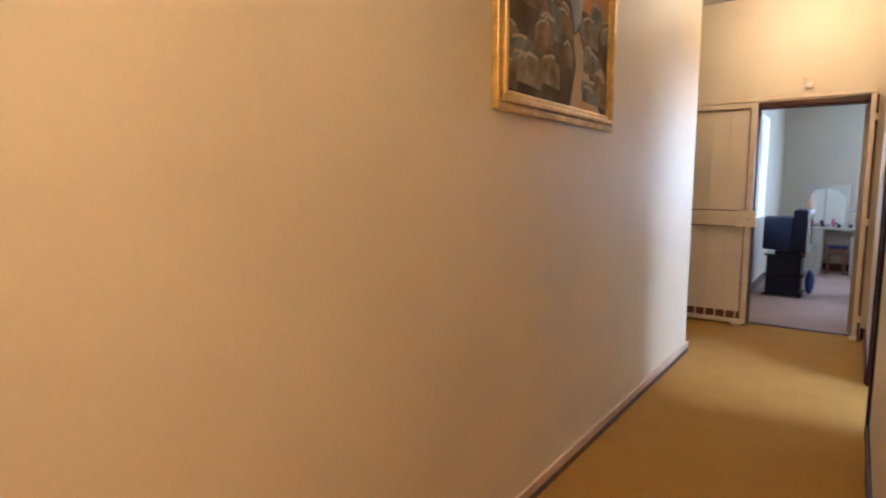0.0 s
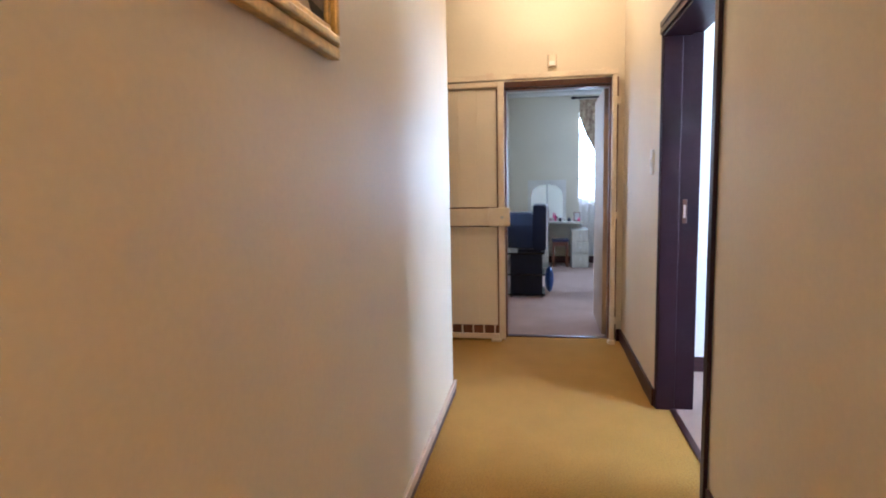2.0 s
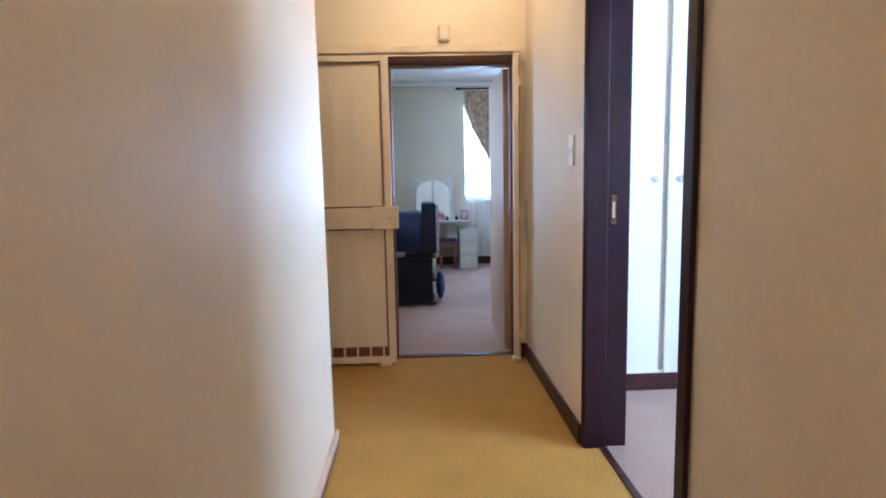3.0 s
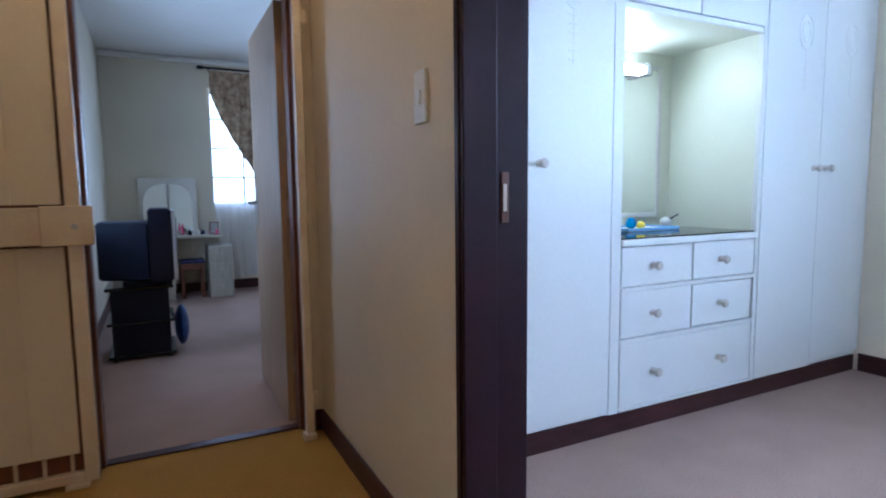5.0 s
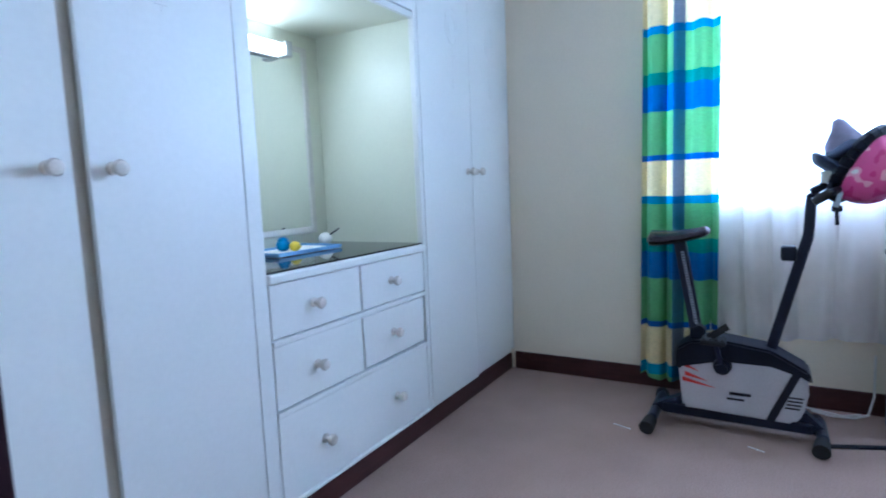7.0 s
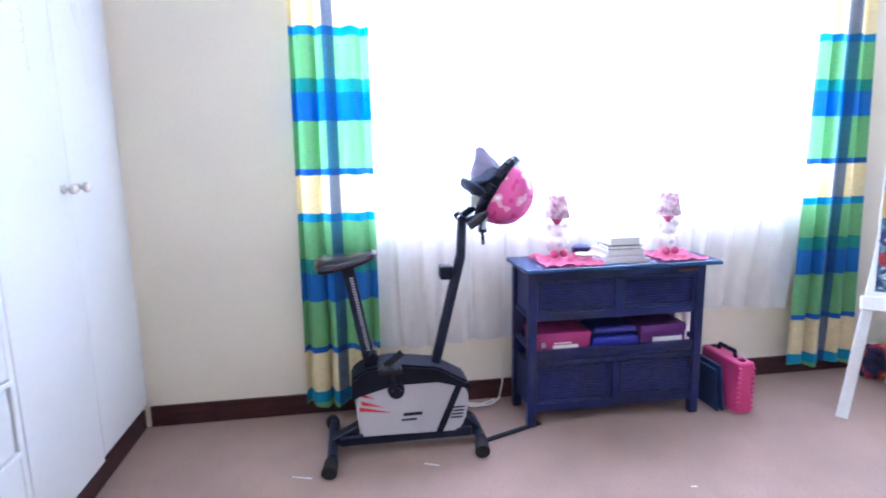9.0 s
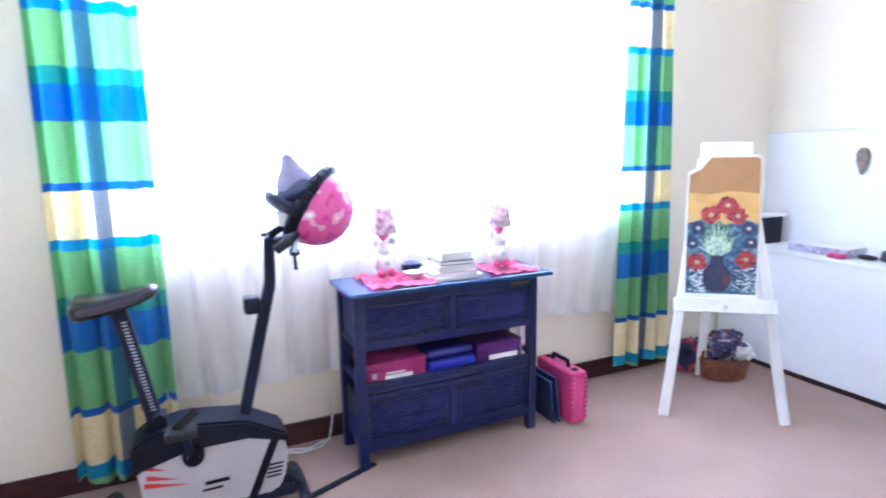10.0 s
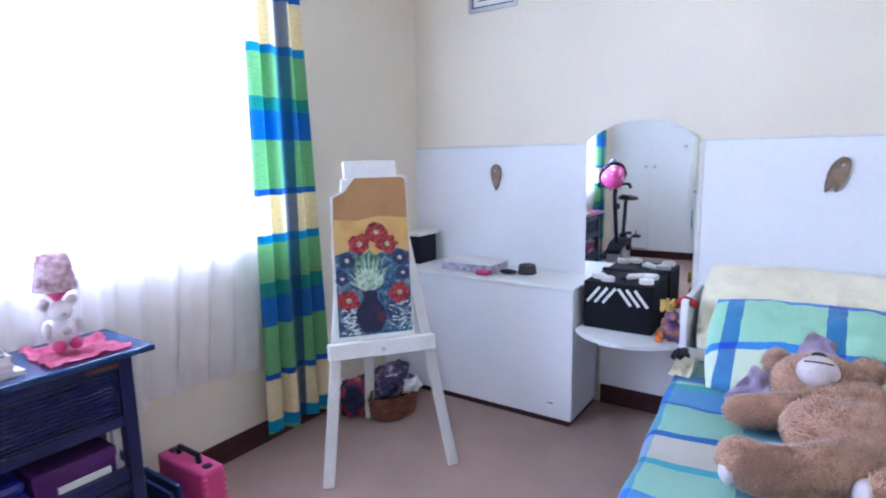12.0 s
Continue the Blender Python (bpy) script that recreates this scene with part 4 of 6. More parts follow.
part("rim", bm, BLACK, h, "", True)
STRAP = material("pale_blue_webbing", (0.46, 0.54, 0.64), 0.7)
for s in (-1, 1):
    bm = bmesh.new()
    bm_bar(bm, HM @ Vector((0.085 * s, 0.04, -0.03)), (2.955 + 0.05 * s, 3.39, 1.03), 0.018, 0.003, (1, 0, 0.2), 0.0005)
    part("strap", bm, STRAP, h)
bm = bmesh.new()
bm_bar(bm, (2.955, 3.385, 1.05), (2.95, 3.38, 0.955), 0.014, 0.004, (1, 0, 0), 0.0005)
bm_box(bm, 2.935, 2.975, 3.365, 3.40, 1.01, 1.035, 0.004)
part("buckle", bm, BLACK, h)
for i in range(5):
    bm = bmesh.new()
    a = -0.9 + 0.45 * i
    bm_ball(bm, HM @ Vector((0.100 * math.sin(a) * 0.7, 0.08 * math.cos(a * 1.3), 0.080)), (0.012, 0.022, 0.008), 8, HM.to_3x3().to_4x4())
    part("vent", bm, BLACK, h, "", True)
c = thing("cloth_cap", "grey cloth cap hung over the helmet on the bike", "cap")
bm = bmesh.new()
bm_turned(bm, [(0.085, 0), (0.082, 0.03), (0.066, 0.075), (0.040, 0.12), (0.020, 0.155), (0.004, 0.165)], n=20, m=pose(2.975, 3.345, 1.210, -12, 6, 0) @ Matrix.Diagonal((1.15, 0.98, 1.10, 1)))
for v in bm.verts:
    v.co += 0.012 * noise.noise_vector(v.co * 18)
part("crown", bm, material("grey_mauve_cotton", (0.22, 0.20, 0.28), 0.9, scale=18, spread=0.25, grain=260), c, "", True)
bm = bmesh.new()
bm_ball(bm, (2.945, 3.425, 1.205), (0.105, 0.062, 0.020), 20, pose(0, 0, 0, 44, 0, 10))
bm_ball(bm, (2.955, 3.365, 1.250), (0.11, 0.070, 0.040), 20, pose(0, 0, 0, -28, 0, 0))
for v in bm.verts:
    v.co += 0.010 * noise.noise_vector(v.co * 20)
part("brim", bm, material("dark_blue_grey_cotton", (0.020, 0.028, 0.065), 0.9, scale=18, spread=0.3, grain=260), c, "dark brim", True)
bm = bmesh.new()
bm_sweep(bm, [(2.95, 3.325, 1.27), (2.95, 3.27, 1.315), (2.95, 3.235, 1.335)], 0.009, 8)
part("peak", bm, BLACK, c, "", True)

# ---- chest with wicker fronts ----
CX, CY0, CY1, CH = 3.052, 2.215, 3.135, 0.816
c = thing("wicker_chest", "navy painted chest with wicker drawer fronts and an open shelf", "chest")
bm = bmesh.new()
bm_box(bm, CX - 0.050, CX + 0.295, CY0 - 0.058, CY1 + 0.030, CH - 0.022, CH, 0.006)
# the sky's reflection on the top is put into its lighter blue
part("top", bm, material("navy_gloss_sky_sheen_top", (0.020, 0.060, 0.17), 0.22, scale=4, spread=0.3, grain=90, fine=0.1), c)
for x in (CX, CX + 0.25):
    for y in (CY0, CY1 - 0.045):
        boxpart("leg", (x, x + 0.042, y, y + 0.045, 0, CH - 0.022), NAVY, c, 0.004)
for z0, z1, n in ((0.745, 0.788, "rail"), (0.545, 0.585, "rail"), (0.365, 0.392, "rail"), (0.075, 0.120, "rail"), (0.312, 0.340, "rail")):
    boxpart(n, (CX + 0.006, CX + 0.036, CY0 + 0.045, CY1 - 0.045, z0, z1), NAVY, c, 0.003)
boxpart("shelf", (CX + 0.008, CX + 0.286, CY0 + 0.047, CY1 - 0.047, 0.345, 0.364), NAVY, c, 0.003)
boxpart("bottom_board", (CX + 0.04, CX + 0.286, CY0 + 0.047, CY1 - 0.047, 0.085, 0.10), NAVY, c, 0.002)
boxpart("back_panel", (CX + 0.270, CX + 0.280, CY0 + 0.046, CY1 - 0.046, 0.10, 0.785), NAVY, c, 0.0)
boxpart("divider", (CX + 0.006, CX + 0.285, 2.650, 2.692, 0.585, 0.745), NAVY, c, 0.002)
boxpart("divider", (CX + 0.006, CX + 0.285, 2.650, 2.692, 0.120, 0.312), NAVY, c, 0.002)
for y in (CY0 + 0.018, CY1 - 0.028):
    for z0, z1 in ((0.575, 0.785), (0.085, 0.315)):
        boxpart("side_panel", (CX + 0.042, CX + 0.25, y, y + 0.010, z0, z1), NAVY, c, 0.001)
    for z in (0.40, 0.56):
        bm = bmesh.new()
        bm_tube(bm, (CX + 0.04, y + 0.005, z), (CX + 0.25, y + 0.005, z), 0.014)
        part("side_rail", bm, NAVY, c, "", True)
for y0, y1 in ((CY0 + 0.049, 2.646), (2.696, CY1 - 0.049)):
    for z0, z1 in ((0.588, 0.742), (0.123, 0.309)):
        bm = bmesh.new()
        bm_box(bm, CX + 0.020, CX + 0.24, y0, y1, z0, z1, 0.003)
        d = part("drawer", bm, NAVY, c)
        wr = random.Random(int(y0 * 100 + z0 * 1000))
        rows = int((z1 - z0 - 0.020) / 0.0145)
        for r in range(rows):
            z = z0 + 0.016 + r * 0.0145
            ph = wr.uniform(0, 6.28)
            bm = bmesh.new()
            n = 22
            pts = [(CX + 0.0175 - 0.0060 * math.cos(i * 1.05 + ph) - 0.001 * wr.random(), y0 + 0.012 + (y1 - y0 - 0.024) * i / n, z + 0.0010 * wr.uniform(-1, 1)) for i in range(n + 1)]
            for p0, p1 in zip(pts, pts[1:]):
                bm_tube(bm, p0, p1, 0.0050, n=6)
            part("wicker_strand", bm, NAVYW, d)
        for q in ((y0, y0 + 0.010, z0, z1), (y1 - 0.010, y1, z0, z1), (y0, y1, z0, z0 + 0.007), (y0, y1, z1 - 0.007, z1)):
            boxpart("drawer_edge", (CX + 0.008, CX + 0.022, *q), NAVY, d, 0.001)
boxpart("maker_plate", (CX + 0.002, CX + 0.007, 2.26, 2.36, 0.757, 0.770), FRAMEB, c, 0.001)

SHX = CX + 0.040
k = thing("storage_box", "dark magenta cardboard box with a white label", "box", "boxes on the chest shelf")
MAGENTA = material("magenta_card", (0.31, 0.018, 0.125), 0.45, scale=8, spread=0.15)
boxpart("box_body", (SHX, SHX + 0.21, 2.80, 3.078, 0.365, 0.440), MAGENTA, k, 0.003)
boxpart("lid", (SHX - 0.004, SHX + 0.214, 2.796, 3.082, 0.436, 0.470), MAGENTA, k, 0.004)
boxpart("paper_label", (SHX - 0.0065, SHX - 0.001, 2.865, 2.995, 0.380, 0.408), PAPER, k, 0.0005)
boxpart("print_bar", (SHX - 0.0055, SHX - 0.001, 2.90, 2.99, 0.415, 0.421), PAPER, k, 0.0003)
boxpart("metal_catch", (SHX - 0.0065, SHX - 0.001, 3.035, 3.055, 0.40, 0.425), STEEL, k, 0.001)
k = thing("carry_case", "royal blue rounded plastic case with a black lid edge", "case", "boxes on the chest shelf")
boxpart("lower_shell", (SHX - 0.005, SHX + 0.20, 2.535, 2.785, 0.365, 0.432), material("royal_blue_plastic", (0.015, 0.022, 0.30), 0.35), k, 0.018)
boxpart("upper_shell", (SHX + 0.01, SHX + 0.195, 2.54, 2.78, 0.434, 0.478), material("dark_blue_plastic", (0.010, 0.014, 0.17), 0.35), k, 0.02)
k = thing("storage_box", "purple cardboard box with a white label", "box", "boxes on the chest shelf")
PURPLE = material("purple_card", (0.08, 0.012, 0.125), 0.45, scale=8, spread=0.15)
boxpart("box_body", (SHX, SHX + 0.21, 2.285, 2.525, 0.365, 0.445), PURPLE, k, 0.003)
boxpart("lid", (SHX - 0.004, SHX + 0.214, 2.281, 2.529, 0.441, 0.478), PURPLE, k, 0.004)
boxpart("paper_label", (SHX - 0.0065, SHX - 0.001, 2.305, 2.465, 0.385, 0.415), PAPER, k, 0.0005)
k = thing("paper_sheaf", "white card standing behind the purple box", "paper")
boxpart("sheet", (SHX + 0.02, SHX + 0.03, 2.262, 2.278, 0.365, 0.54), PAPER, k, 0.001)
boxpart("sheet", (SHX + 0.032, SHX + 0.042, 2.262, 2.277, 0.365, 0.53), PAPER, k, 0.001)

# ---- on the chest ----


def cloth(label, x0, x1, y0, y1, z, mat, seed, drop=0.0, thick=0.004):
    """A crumpled small cloth lying on a surface."""
    bm = bmesh.new()
    n = 26
    grid = []
    for i in range(n + 1):
        row = []
        for j in range(n + 1):
            u, v = i / n, j / n
            r = noise.noise(Vector((u * 4 + seed, v * 4, 0)))
            edge = min(u, 1 - u, v, 1 - v)
            wob = 0.016 * noise.noise(Vector((seed * 2, u * 3, v * 3)))
            row.append(bm.verts.new((x0 + (x1 - x0) * u + wob, y0 + (y1 - y0) * v + wob * 1.4, z + 0.006 + max(0, 0.034 * r) + 0.018 * abs(noise.noise(Vector((u * 9, v * 9, seed)))) * (0.4 + edge))))
        grid.append(row)
    for p, q in zip(grid, grid[1:]):
        for j in range(n):
            bm.faces.new((p[j], p[j + 1], q[j + 1], q[j]))
    bmesh.ops.solidify(bm, geom=list(bm.faces), thickness=thick)
    return tagged(part("doily_cloth", bm, mat, None, "", True), label, "cloth", "pink cloths on the chest")


cloth("hot pink cotton cloth spread under a lamp", 3.02, 3.31, 2.76, 3.06, CH, PINKCLOTH, 3)
cloth("hot pink cotton cloth crumpled under a lamp", 3.03, 3.28, 2.225, 2.46, CH, PINKCLOTH, 8)
FLORAL = material("pale_pink_floral_print", (0.80, 0.71, 0.70), 0.8, scale=44, spread=0.22, grain=200, tint=(0.46, 0.22, 0.28))
CERAMIC = material("white_spotted_ceramic", (0.82, 0.80, 0.80), 0.25, scale=22, spread=0.10, tint=(0.82, 0.72, 0.74))


def bear_lamp(x, y):
    z = CH + 0.020
    l = thing("table_lamp", "white bear shaped table lamp with a pink print shade", "lamp", "bear lamps on the chest")
    bm = bmesh.new()
    bm_ball(bm, (x, y, z + 0.055), (0.044, 0.048, 0.055), 18)
    bm_ball(bm, (x - 0.005, y, z + 0.125), (0.034, 0.038, 0.034), 18)
    for s in (-1, 1):
        bm_ball(bm, (x, y + 0.042 * s, z + 0.152), (0.012, 0.020, 0.020), 10)
        bm_ball(bm, (x - 0.015, y + 0.045 * s, z + 0.07), (0.016, 0.014, 0.030), 10)
    part("bear_base", bm, CERAMIC, l, "", True)
    bm = bmesh.new()
    for s in (-1, 1):
        bm_ball(bm, (x - 0.036, y + 0.024 * s, z + 0.018), (0.024, 0.020, 0.020), 12)
    part("bear_feet", bm, PINK, l, "pink feet", True)
    bm = bmesh.new()
    bm_ball(bm, (x - 0.047, y, z + 0.065), (0.006, 0.014, 0.013), 10)
    part("heart", bm, SILVER, l, "grey heart", True)
    bm = bmesh.new()
    bm_ball(bm, (x - 0.040, y, z + 0.118), (0.006, 0.009, 0.007), 8)
    part("snout", bm, SILVER, l, "grey snout", True)
    bm = bmesh.new()
    bm_turned(bm, [(0.008, 0.158), (0.014, 0.165), (0.040, 0.196), (0.036, 0.202)], (x, y, z), 16)
    part("collar", bm, PINK, l, "pink heart collar", True)
    bm = bmesh.new()
    n = 28
    for r0, z0, r1, z1 in ((0.064, 0.195, 0.046, 0.308),):
        ring = lambda r, h: [bm.verts.new((x + r * math.cos(i * math.tau / n), y + r * math.sin(i * math.tau / n), z + h)) for i in range(n)]
        a, c = ring(r0, z0), ring(r1, z1)
        for i in range(n):
            bm.faces.new((a[i], a[(i + 1) % n], c[(i + 1) % n], c[i]))
        bmesh.ops.solidify(bm, geom=list(bm.faces), thickness=0.003)
    part("shade", bm, FLORAL, l, "pale pink printed shade", True)
    return l


bear_lamp(3.215, 2.940)
bear_lamp(3.160, 2.372)


def book(x0, x1, y0, y1, z0, z1, cover, turn, label):
    m = pose((x0 + x1) / 2, (y0 + y1) / 2, z0, 0, 0, turn)
    w, d, t = (x1 - x0) / 2, (y1 - y0) / 2, z1 - z0
    k = thing("book", label, "book", "stack of books on the chest", m)
    boxpart("cover", (-w, w, -d, d, 0, 0.0025), cover, k, 0.0008)
    boxpart("cover", (-w, w, -d, d, t - 0.0025, t), cover, k, 0.0008)
    boxpart("spine", (w - 0.003, w, -d, d, 0.0025, t - 0.0025), cover, k, 0.0008)
    boxpart("page_block", (-w + 0.003, w - 0.0035, -d + 0.004, d - 0.004, 0.003, t - 0.003), LEAVES, k, 0.0008)


LEAVES = material("page_edges", (0.74, 0.71, 0.66), 0.85, scale=8, spread=0.06, grain=1, fine=0.02, bump=0.0)
GREYC = material("grey_book_cover", (0.10, 0.10, 0.14), 0.5)
PINKC = material("pale_pink_book_cover", (0.66, 0.48, 0.58), 0.5)
CREAMC = material("cream_book_cover", (0.72, 0.66, 0.56), 0.5)
book(3.05, 3.27, 2.52, 2.78, CH + 0.001, CH + 0.016, OFFWHITE, 4, "large thin white book at the bottom of a stack")
book(3.06, 3.25, 2.535, 2.765, CH + 0.017, CH + 0.034, PINKC, -3, "pale pink paperback in a stack")
book(3.07, 3.24, 2.54, 2.74, CH + 0.035, CH + 0.062, CREAMC, 3, "thick cream book in a stack")
book(3.08, 3.22, 2.545, 2.72, CH + 0.063, CH + 0.080, GREYC, -5, "dark grey paperback in a stack")
book(3.10, 3.24, 2.55, 2.71, CH + 0.081, CH + 0.118, OFFWHITE, 2, "thick white hardback on top of a stack")
k = thing("trinket_box", "small dark blue oval trinket box", "box")
bm = bmesh.new()
bm_turned(bm, [(0.040, 0), (0.045, 0.006), (0.045, 0.022)], (3.27, 2.785, CH + 0.022), 22, Matrix.Diagonal((0.8, 1.1, 1, 1)))
part("bowl", bm, NAVY, k, "", True)
bm = bmesh.new()
bm_turned(bm, [(0.047, 0.0225), (0.047, 0.030), (0.030, 0.042), (0.006, 0.046)], (3.27, 2.785, CH + 0.022), 22, Matrix.Diagonal((0.8, 1.1, 1, 1)))
part("lid", bm, NAVY, k, "", True)
k = thing("saucer", "small cream dish on the pink cloth", "dish")
bm = bmesh.new()
bm_turned(bm, [(0.022, 0), (0.040, 0.010), (0.046, 0.016), (0.042, 0.016), (0.030, 0.008)], (3.13, 2.83, CH + 0.026), 22)
part("dish", bm, CREAMC, k, "", True)

# ---- beside the chest ----
k = thing("carry_case", "bright pink ribbed plastic case standing upright", "case")
bm = bmesh.new()
bm_box(bm, 2.99, 3.30, 1.945, 2.045, 0, 0.275, 0.014)
part("shell", bm, PINK, k, "", False)
for i in range(9):
    boxpart("rib", (2.980, 2.998, 2.025, 2.042, 0.03 + 0.026 * i, 0.044 + 0.026 * i), PINK, k, 0.003)
    boxpart("rib", (2.980, 2.998, 1.950, 1.965, 0.03 + 0.026 * i, 0.044 + 0.026 * i), PINK, k, 0.003)
bm = bmesh.new()
bm_sweep(bm, [(3.08, 1.995, 0.27), (3.09, 1.995, 0.305), (3.21, 1.995, 0.305), (3.22, 1.995, 0.27)], 0.011, 10)
part("handle", bm, BLACK, k, "black carry handle", True)
for x in (3.03, 3.255):
    boxpart("latch", (x - 0.016, x + 0.016, 1.98, 2.01, 0.270, 0.281), RUBBER, k, 0.003)
k = thing("folder", "slim dark blue folder leaning between chest and case", "folder")
bm = bmesh.new()
bm_box(bm, 3.09, 3.33, -0.007, 0.007, 0, 0.25, 0.003, pose(-0.05, 2.075, 0.001, -7, 0, 0))
bm_box(bm, 3.09, 3.33, 0.010, 0.020, 0, 0.235, 0.002, pose(-0.05, 2.092, 0.001, -7, 0, 0))
part("cover", bm, material("blue_card", (0.015, 0.045, 0.16), 0.4, spread=0.2), k)
k = thing("floor_strip", "flat black strip lying on the carpet", "strip")
bm = bmesh.new()
bm_bar(bm, (2.95, 3.41, 0.006), (3.085, 3.06, 0.006), 0.03, 0.008, (0, 0, 1), 0.002)
part("strip", bm, BLACK, k)
k = thing("cable", "pale cable trailing on the carpet to the skirting", "cable")
bm = bmesh.new()
bm_sweep(bm, [(3.37, 3.42, 0.006), (3.33, 3.34, 0.006), (3.34, 3.25, 0.006), (3.40, 3.19, 0.008), (3.405, 3.17, 0.10), (3.41, 3.17, 0.30)], 0.005, 8)
bm_sweep(bm, [(3.40, 3.44, 0.006), (3.35, 3.30, 0.006), (3.39, 3.22, 0.008)], 0.005, 8)
part("lead", bm, OFFWHITE, k, "", True)
rnd = random.Random(4)
for x, y, ln in ((2.81, 4.21, 0.045), (2.81, 3.65, 0.035), (2.45, 2.62, 0.012)):
    m = pose(x, y, 0.003, 0, 0, rnd.uniform(60, 110))
    bm = bmesh.new()
    bm_box(bm, -ln, ln, -0.003, 0.003, 0, 0.002, 0, m)
    tagged(part("paper_scrap", bm, PAPER), "small pale scrap lying on the carpet", "scrap", "scraps on the carpet")

# ---- easel and its painting ----
EM = Matrix(((-0.615, 0.789, 0, 2.836), (-0.789, -0.615, 0, 1.561), (0, 0, 1, 0), (0, 0, 0, 1)))
LEAN = math.tan(radians(11))
e = thing("easel", "white painted wooden easel standing on the carpet", "easel")


def eu(u, z, back=0.0):
    return EM @ Vector((u, z * LEAN + back, z))


for u0, u1 in ((0.0, 0.175), (0.579, 0.385)):
    bm = bmesh.new()
    bm_bar(bm, eu(u0, 0.0, 0.03), eu(u1, 1.33, 0.03), 0.050, 0.022, EM.to_3x3() @ Vector((0, 1, -LEAN)), 0.004)
    part("leg", bm, OFFWHITE, e)
bm = bmesh.new()
bm_bar(bm, Vector((3.165, 0.926, 0.0)), eu(0.28, 1.30, 0.065), 0.050, 0.022, EM.to_3x3() @ Vector((0, 1, 0)), 0.004)
part("back_leg", bm, OFFWHITE, e)
bm = bmesh.new()
bm_bar(bm, eu(0.035, 0.592, -0.020), eu(0.515, 0.592, -0.020), 0.055, 0.070, EM.to_3x3() @ Vector((0, LEAN, 1)), 0.004)
part("ledge", bm, OFFWHITE, e)
bm = bmesh.new()
bm_tube(bm, eu(0.275, 0.592, -0.052), eu(0.275, 0.592, -0.044), 0.010)
part("bolt", bm, STEEL, e, "", True)
bm = bmesh.new()
bm_bar(bm, eu(0.16, 1.372, 0.01), eu(0.405, 1.372, 0.01), 0.022, 0.085, EM.to_3x3() @ Vector((0, LEAN, 1)), 0.004)
part("head_block", bm, OFFWHITE, e)
SL = pose(0, 0, 0, 90 - 11, 0, 0)
BM = EM @ Matrix.Translation((0, 0.628 * LEAN - 0.004, 0.628)) @ SL
pb = thing("painted_board", "painting of red flowers in a blue vase on board", "painting")
out = [(0.078, 0.0), (0.425, 0.0), (0.432, 0.30), (0.440, 0.715), (0.425, 0.727), (0.20, 0.727), (0.150, 0.665), (0.098, 0.640), (0.090, 0.40)]
re = random.Random(5)
torn = []
for (x0, y0), (x1, y1) in zip(out, out[1:] + out[:1]):
    n = max(2, int(math.hypot(x1 - x0, y1 - y0) / 0.012))
    torn += [(x0 + (x1 - x0) * i / n + re.uniform(-0.0045, 0.003), max(0.0, y0 + (y1 - y0) * i / n + re.uniform(-0.003, 0.004))) for i in range(n)]
bm = bmesh.new()
bm_prism(bm, [(0.262 + (x - 0.262) * 1.026, max(0.0, 0.36 + (y - 0.36) * 1.012)) for x, y in torn], 0.010, BM)
part("board", bm, OFFWHITE, pb, "white cut board edge")


def patch(name, outline, mat, lift):
    """A flat area of paint on the board, a little proud of it."""
    bm = bmesh.new()
    bm_prism(bm, outline, 0.0008, BM @ Matrix.Translation((0, 0, 0.010 + lift)))
    return part(name, bm, mat, pb)


def blob(cx, cy, rx, ry, n=16, rag=0.2, seed=0):
    r = random.Random(seed)
    return [(cx + rx * math.cos(i * math.tau / n) * (1 + r.uniform(-rag, rag)), cy + ry * math.sin(i * math.tau / n) * (1 + r.uniform(-rag, rag))) for i in range(n)]


patch("ochre_sky", [(0.093, 0.46), (0.434, 0.46), (0.436, 0.71), (0.42, 0.722), (0.205, 0.722), (0.155, 0.66), (0.103, 0.635)], daub("ochre_paint", [(0.30, 0.155, 0.05), (0.38, 0.20, 0.065), (0.34, 0.18, 0.06)], 5), 0.0002)
patch("yellow_ground", [(0.092, 0.33), (0.434, 0.33), (0.434, 0.535), (0.30, 0.548), (0.20, 0.53), (0.094, 0.54)], daub("yellow_paint", [(0.50, 0.28, 0.07), (0.60, 0.36, 0.10), (0.50, 0.38, 0.14)], 8), 0.0006)
patch("blue_ground", [(0.088, 0.02), (0.42, 0.02), (0.430, 0.38), (0.37, 0.40), (0.26, 0.37), (0.16, 0.40), (0.094, 0.38)], daub("blue_paint", [(0.012, 0.02, 0.06), (0.025, 0.06, 0.17), (0.06, 0.16, 0.20), (0.22, 0.30, 0.32)], 38), 0.0010)
LEAFP = daub("leaf_stroke_paint", [(0.16, 0.32, 0.20), (0.40, 0.54, 0.38), (0.55, 0.64, 0.50)], 50)
WHITEP = daub("white_stroke_paint", [(0.50, 0.53, 0.52), (0.68, 0.68, 0.66)], 50)
rs = random.Random(77)
for i in range(26):
    a = radians(-64 + 128 * i / 25)
    ln = rs.uniform(0.10, 0.19) * (1 - 0.25 * abs(math.sin(a)))
    bx, by = 0.237 + 0.018 * math.sin(a), 0.215
    tx, ty = bx + ln * math.sin(a) * 0.75, by + ln * math.cos(a)
    nx, ny = math.cos(a) * 0.0055, -math.sin(a) * 0.0055
    mx, my = (bx + tx) / 2, (by + ty) / 2
    patch("leaf_stroke", [(bx, by), (mx + nx, my + ny), (tx, ty), (mx - nx, my - ny)], LEAFP, 0.0018 + 0.00002 * i)
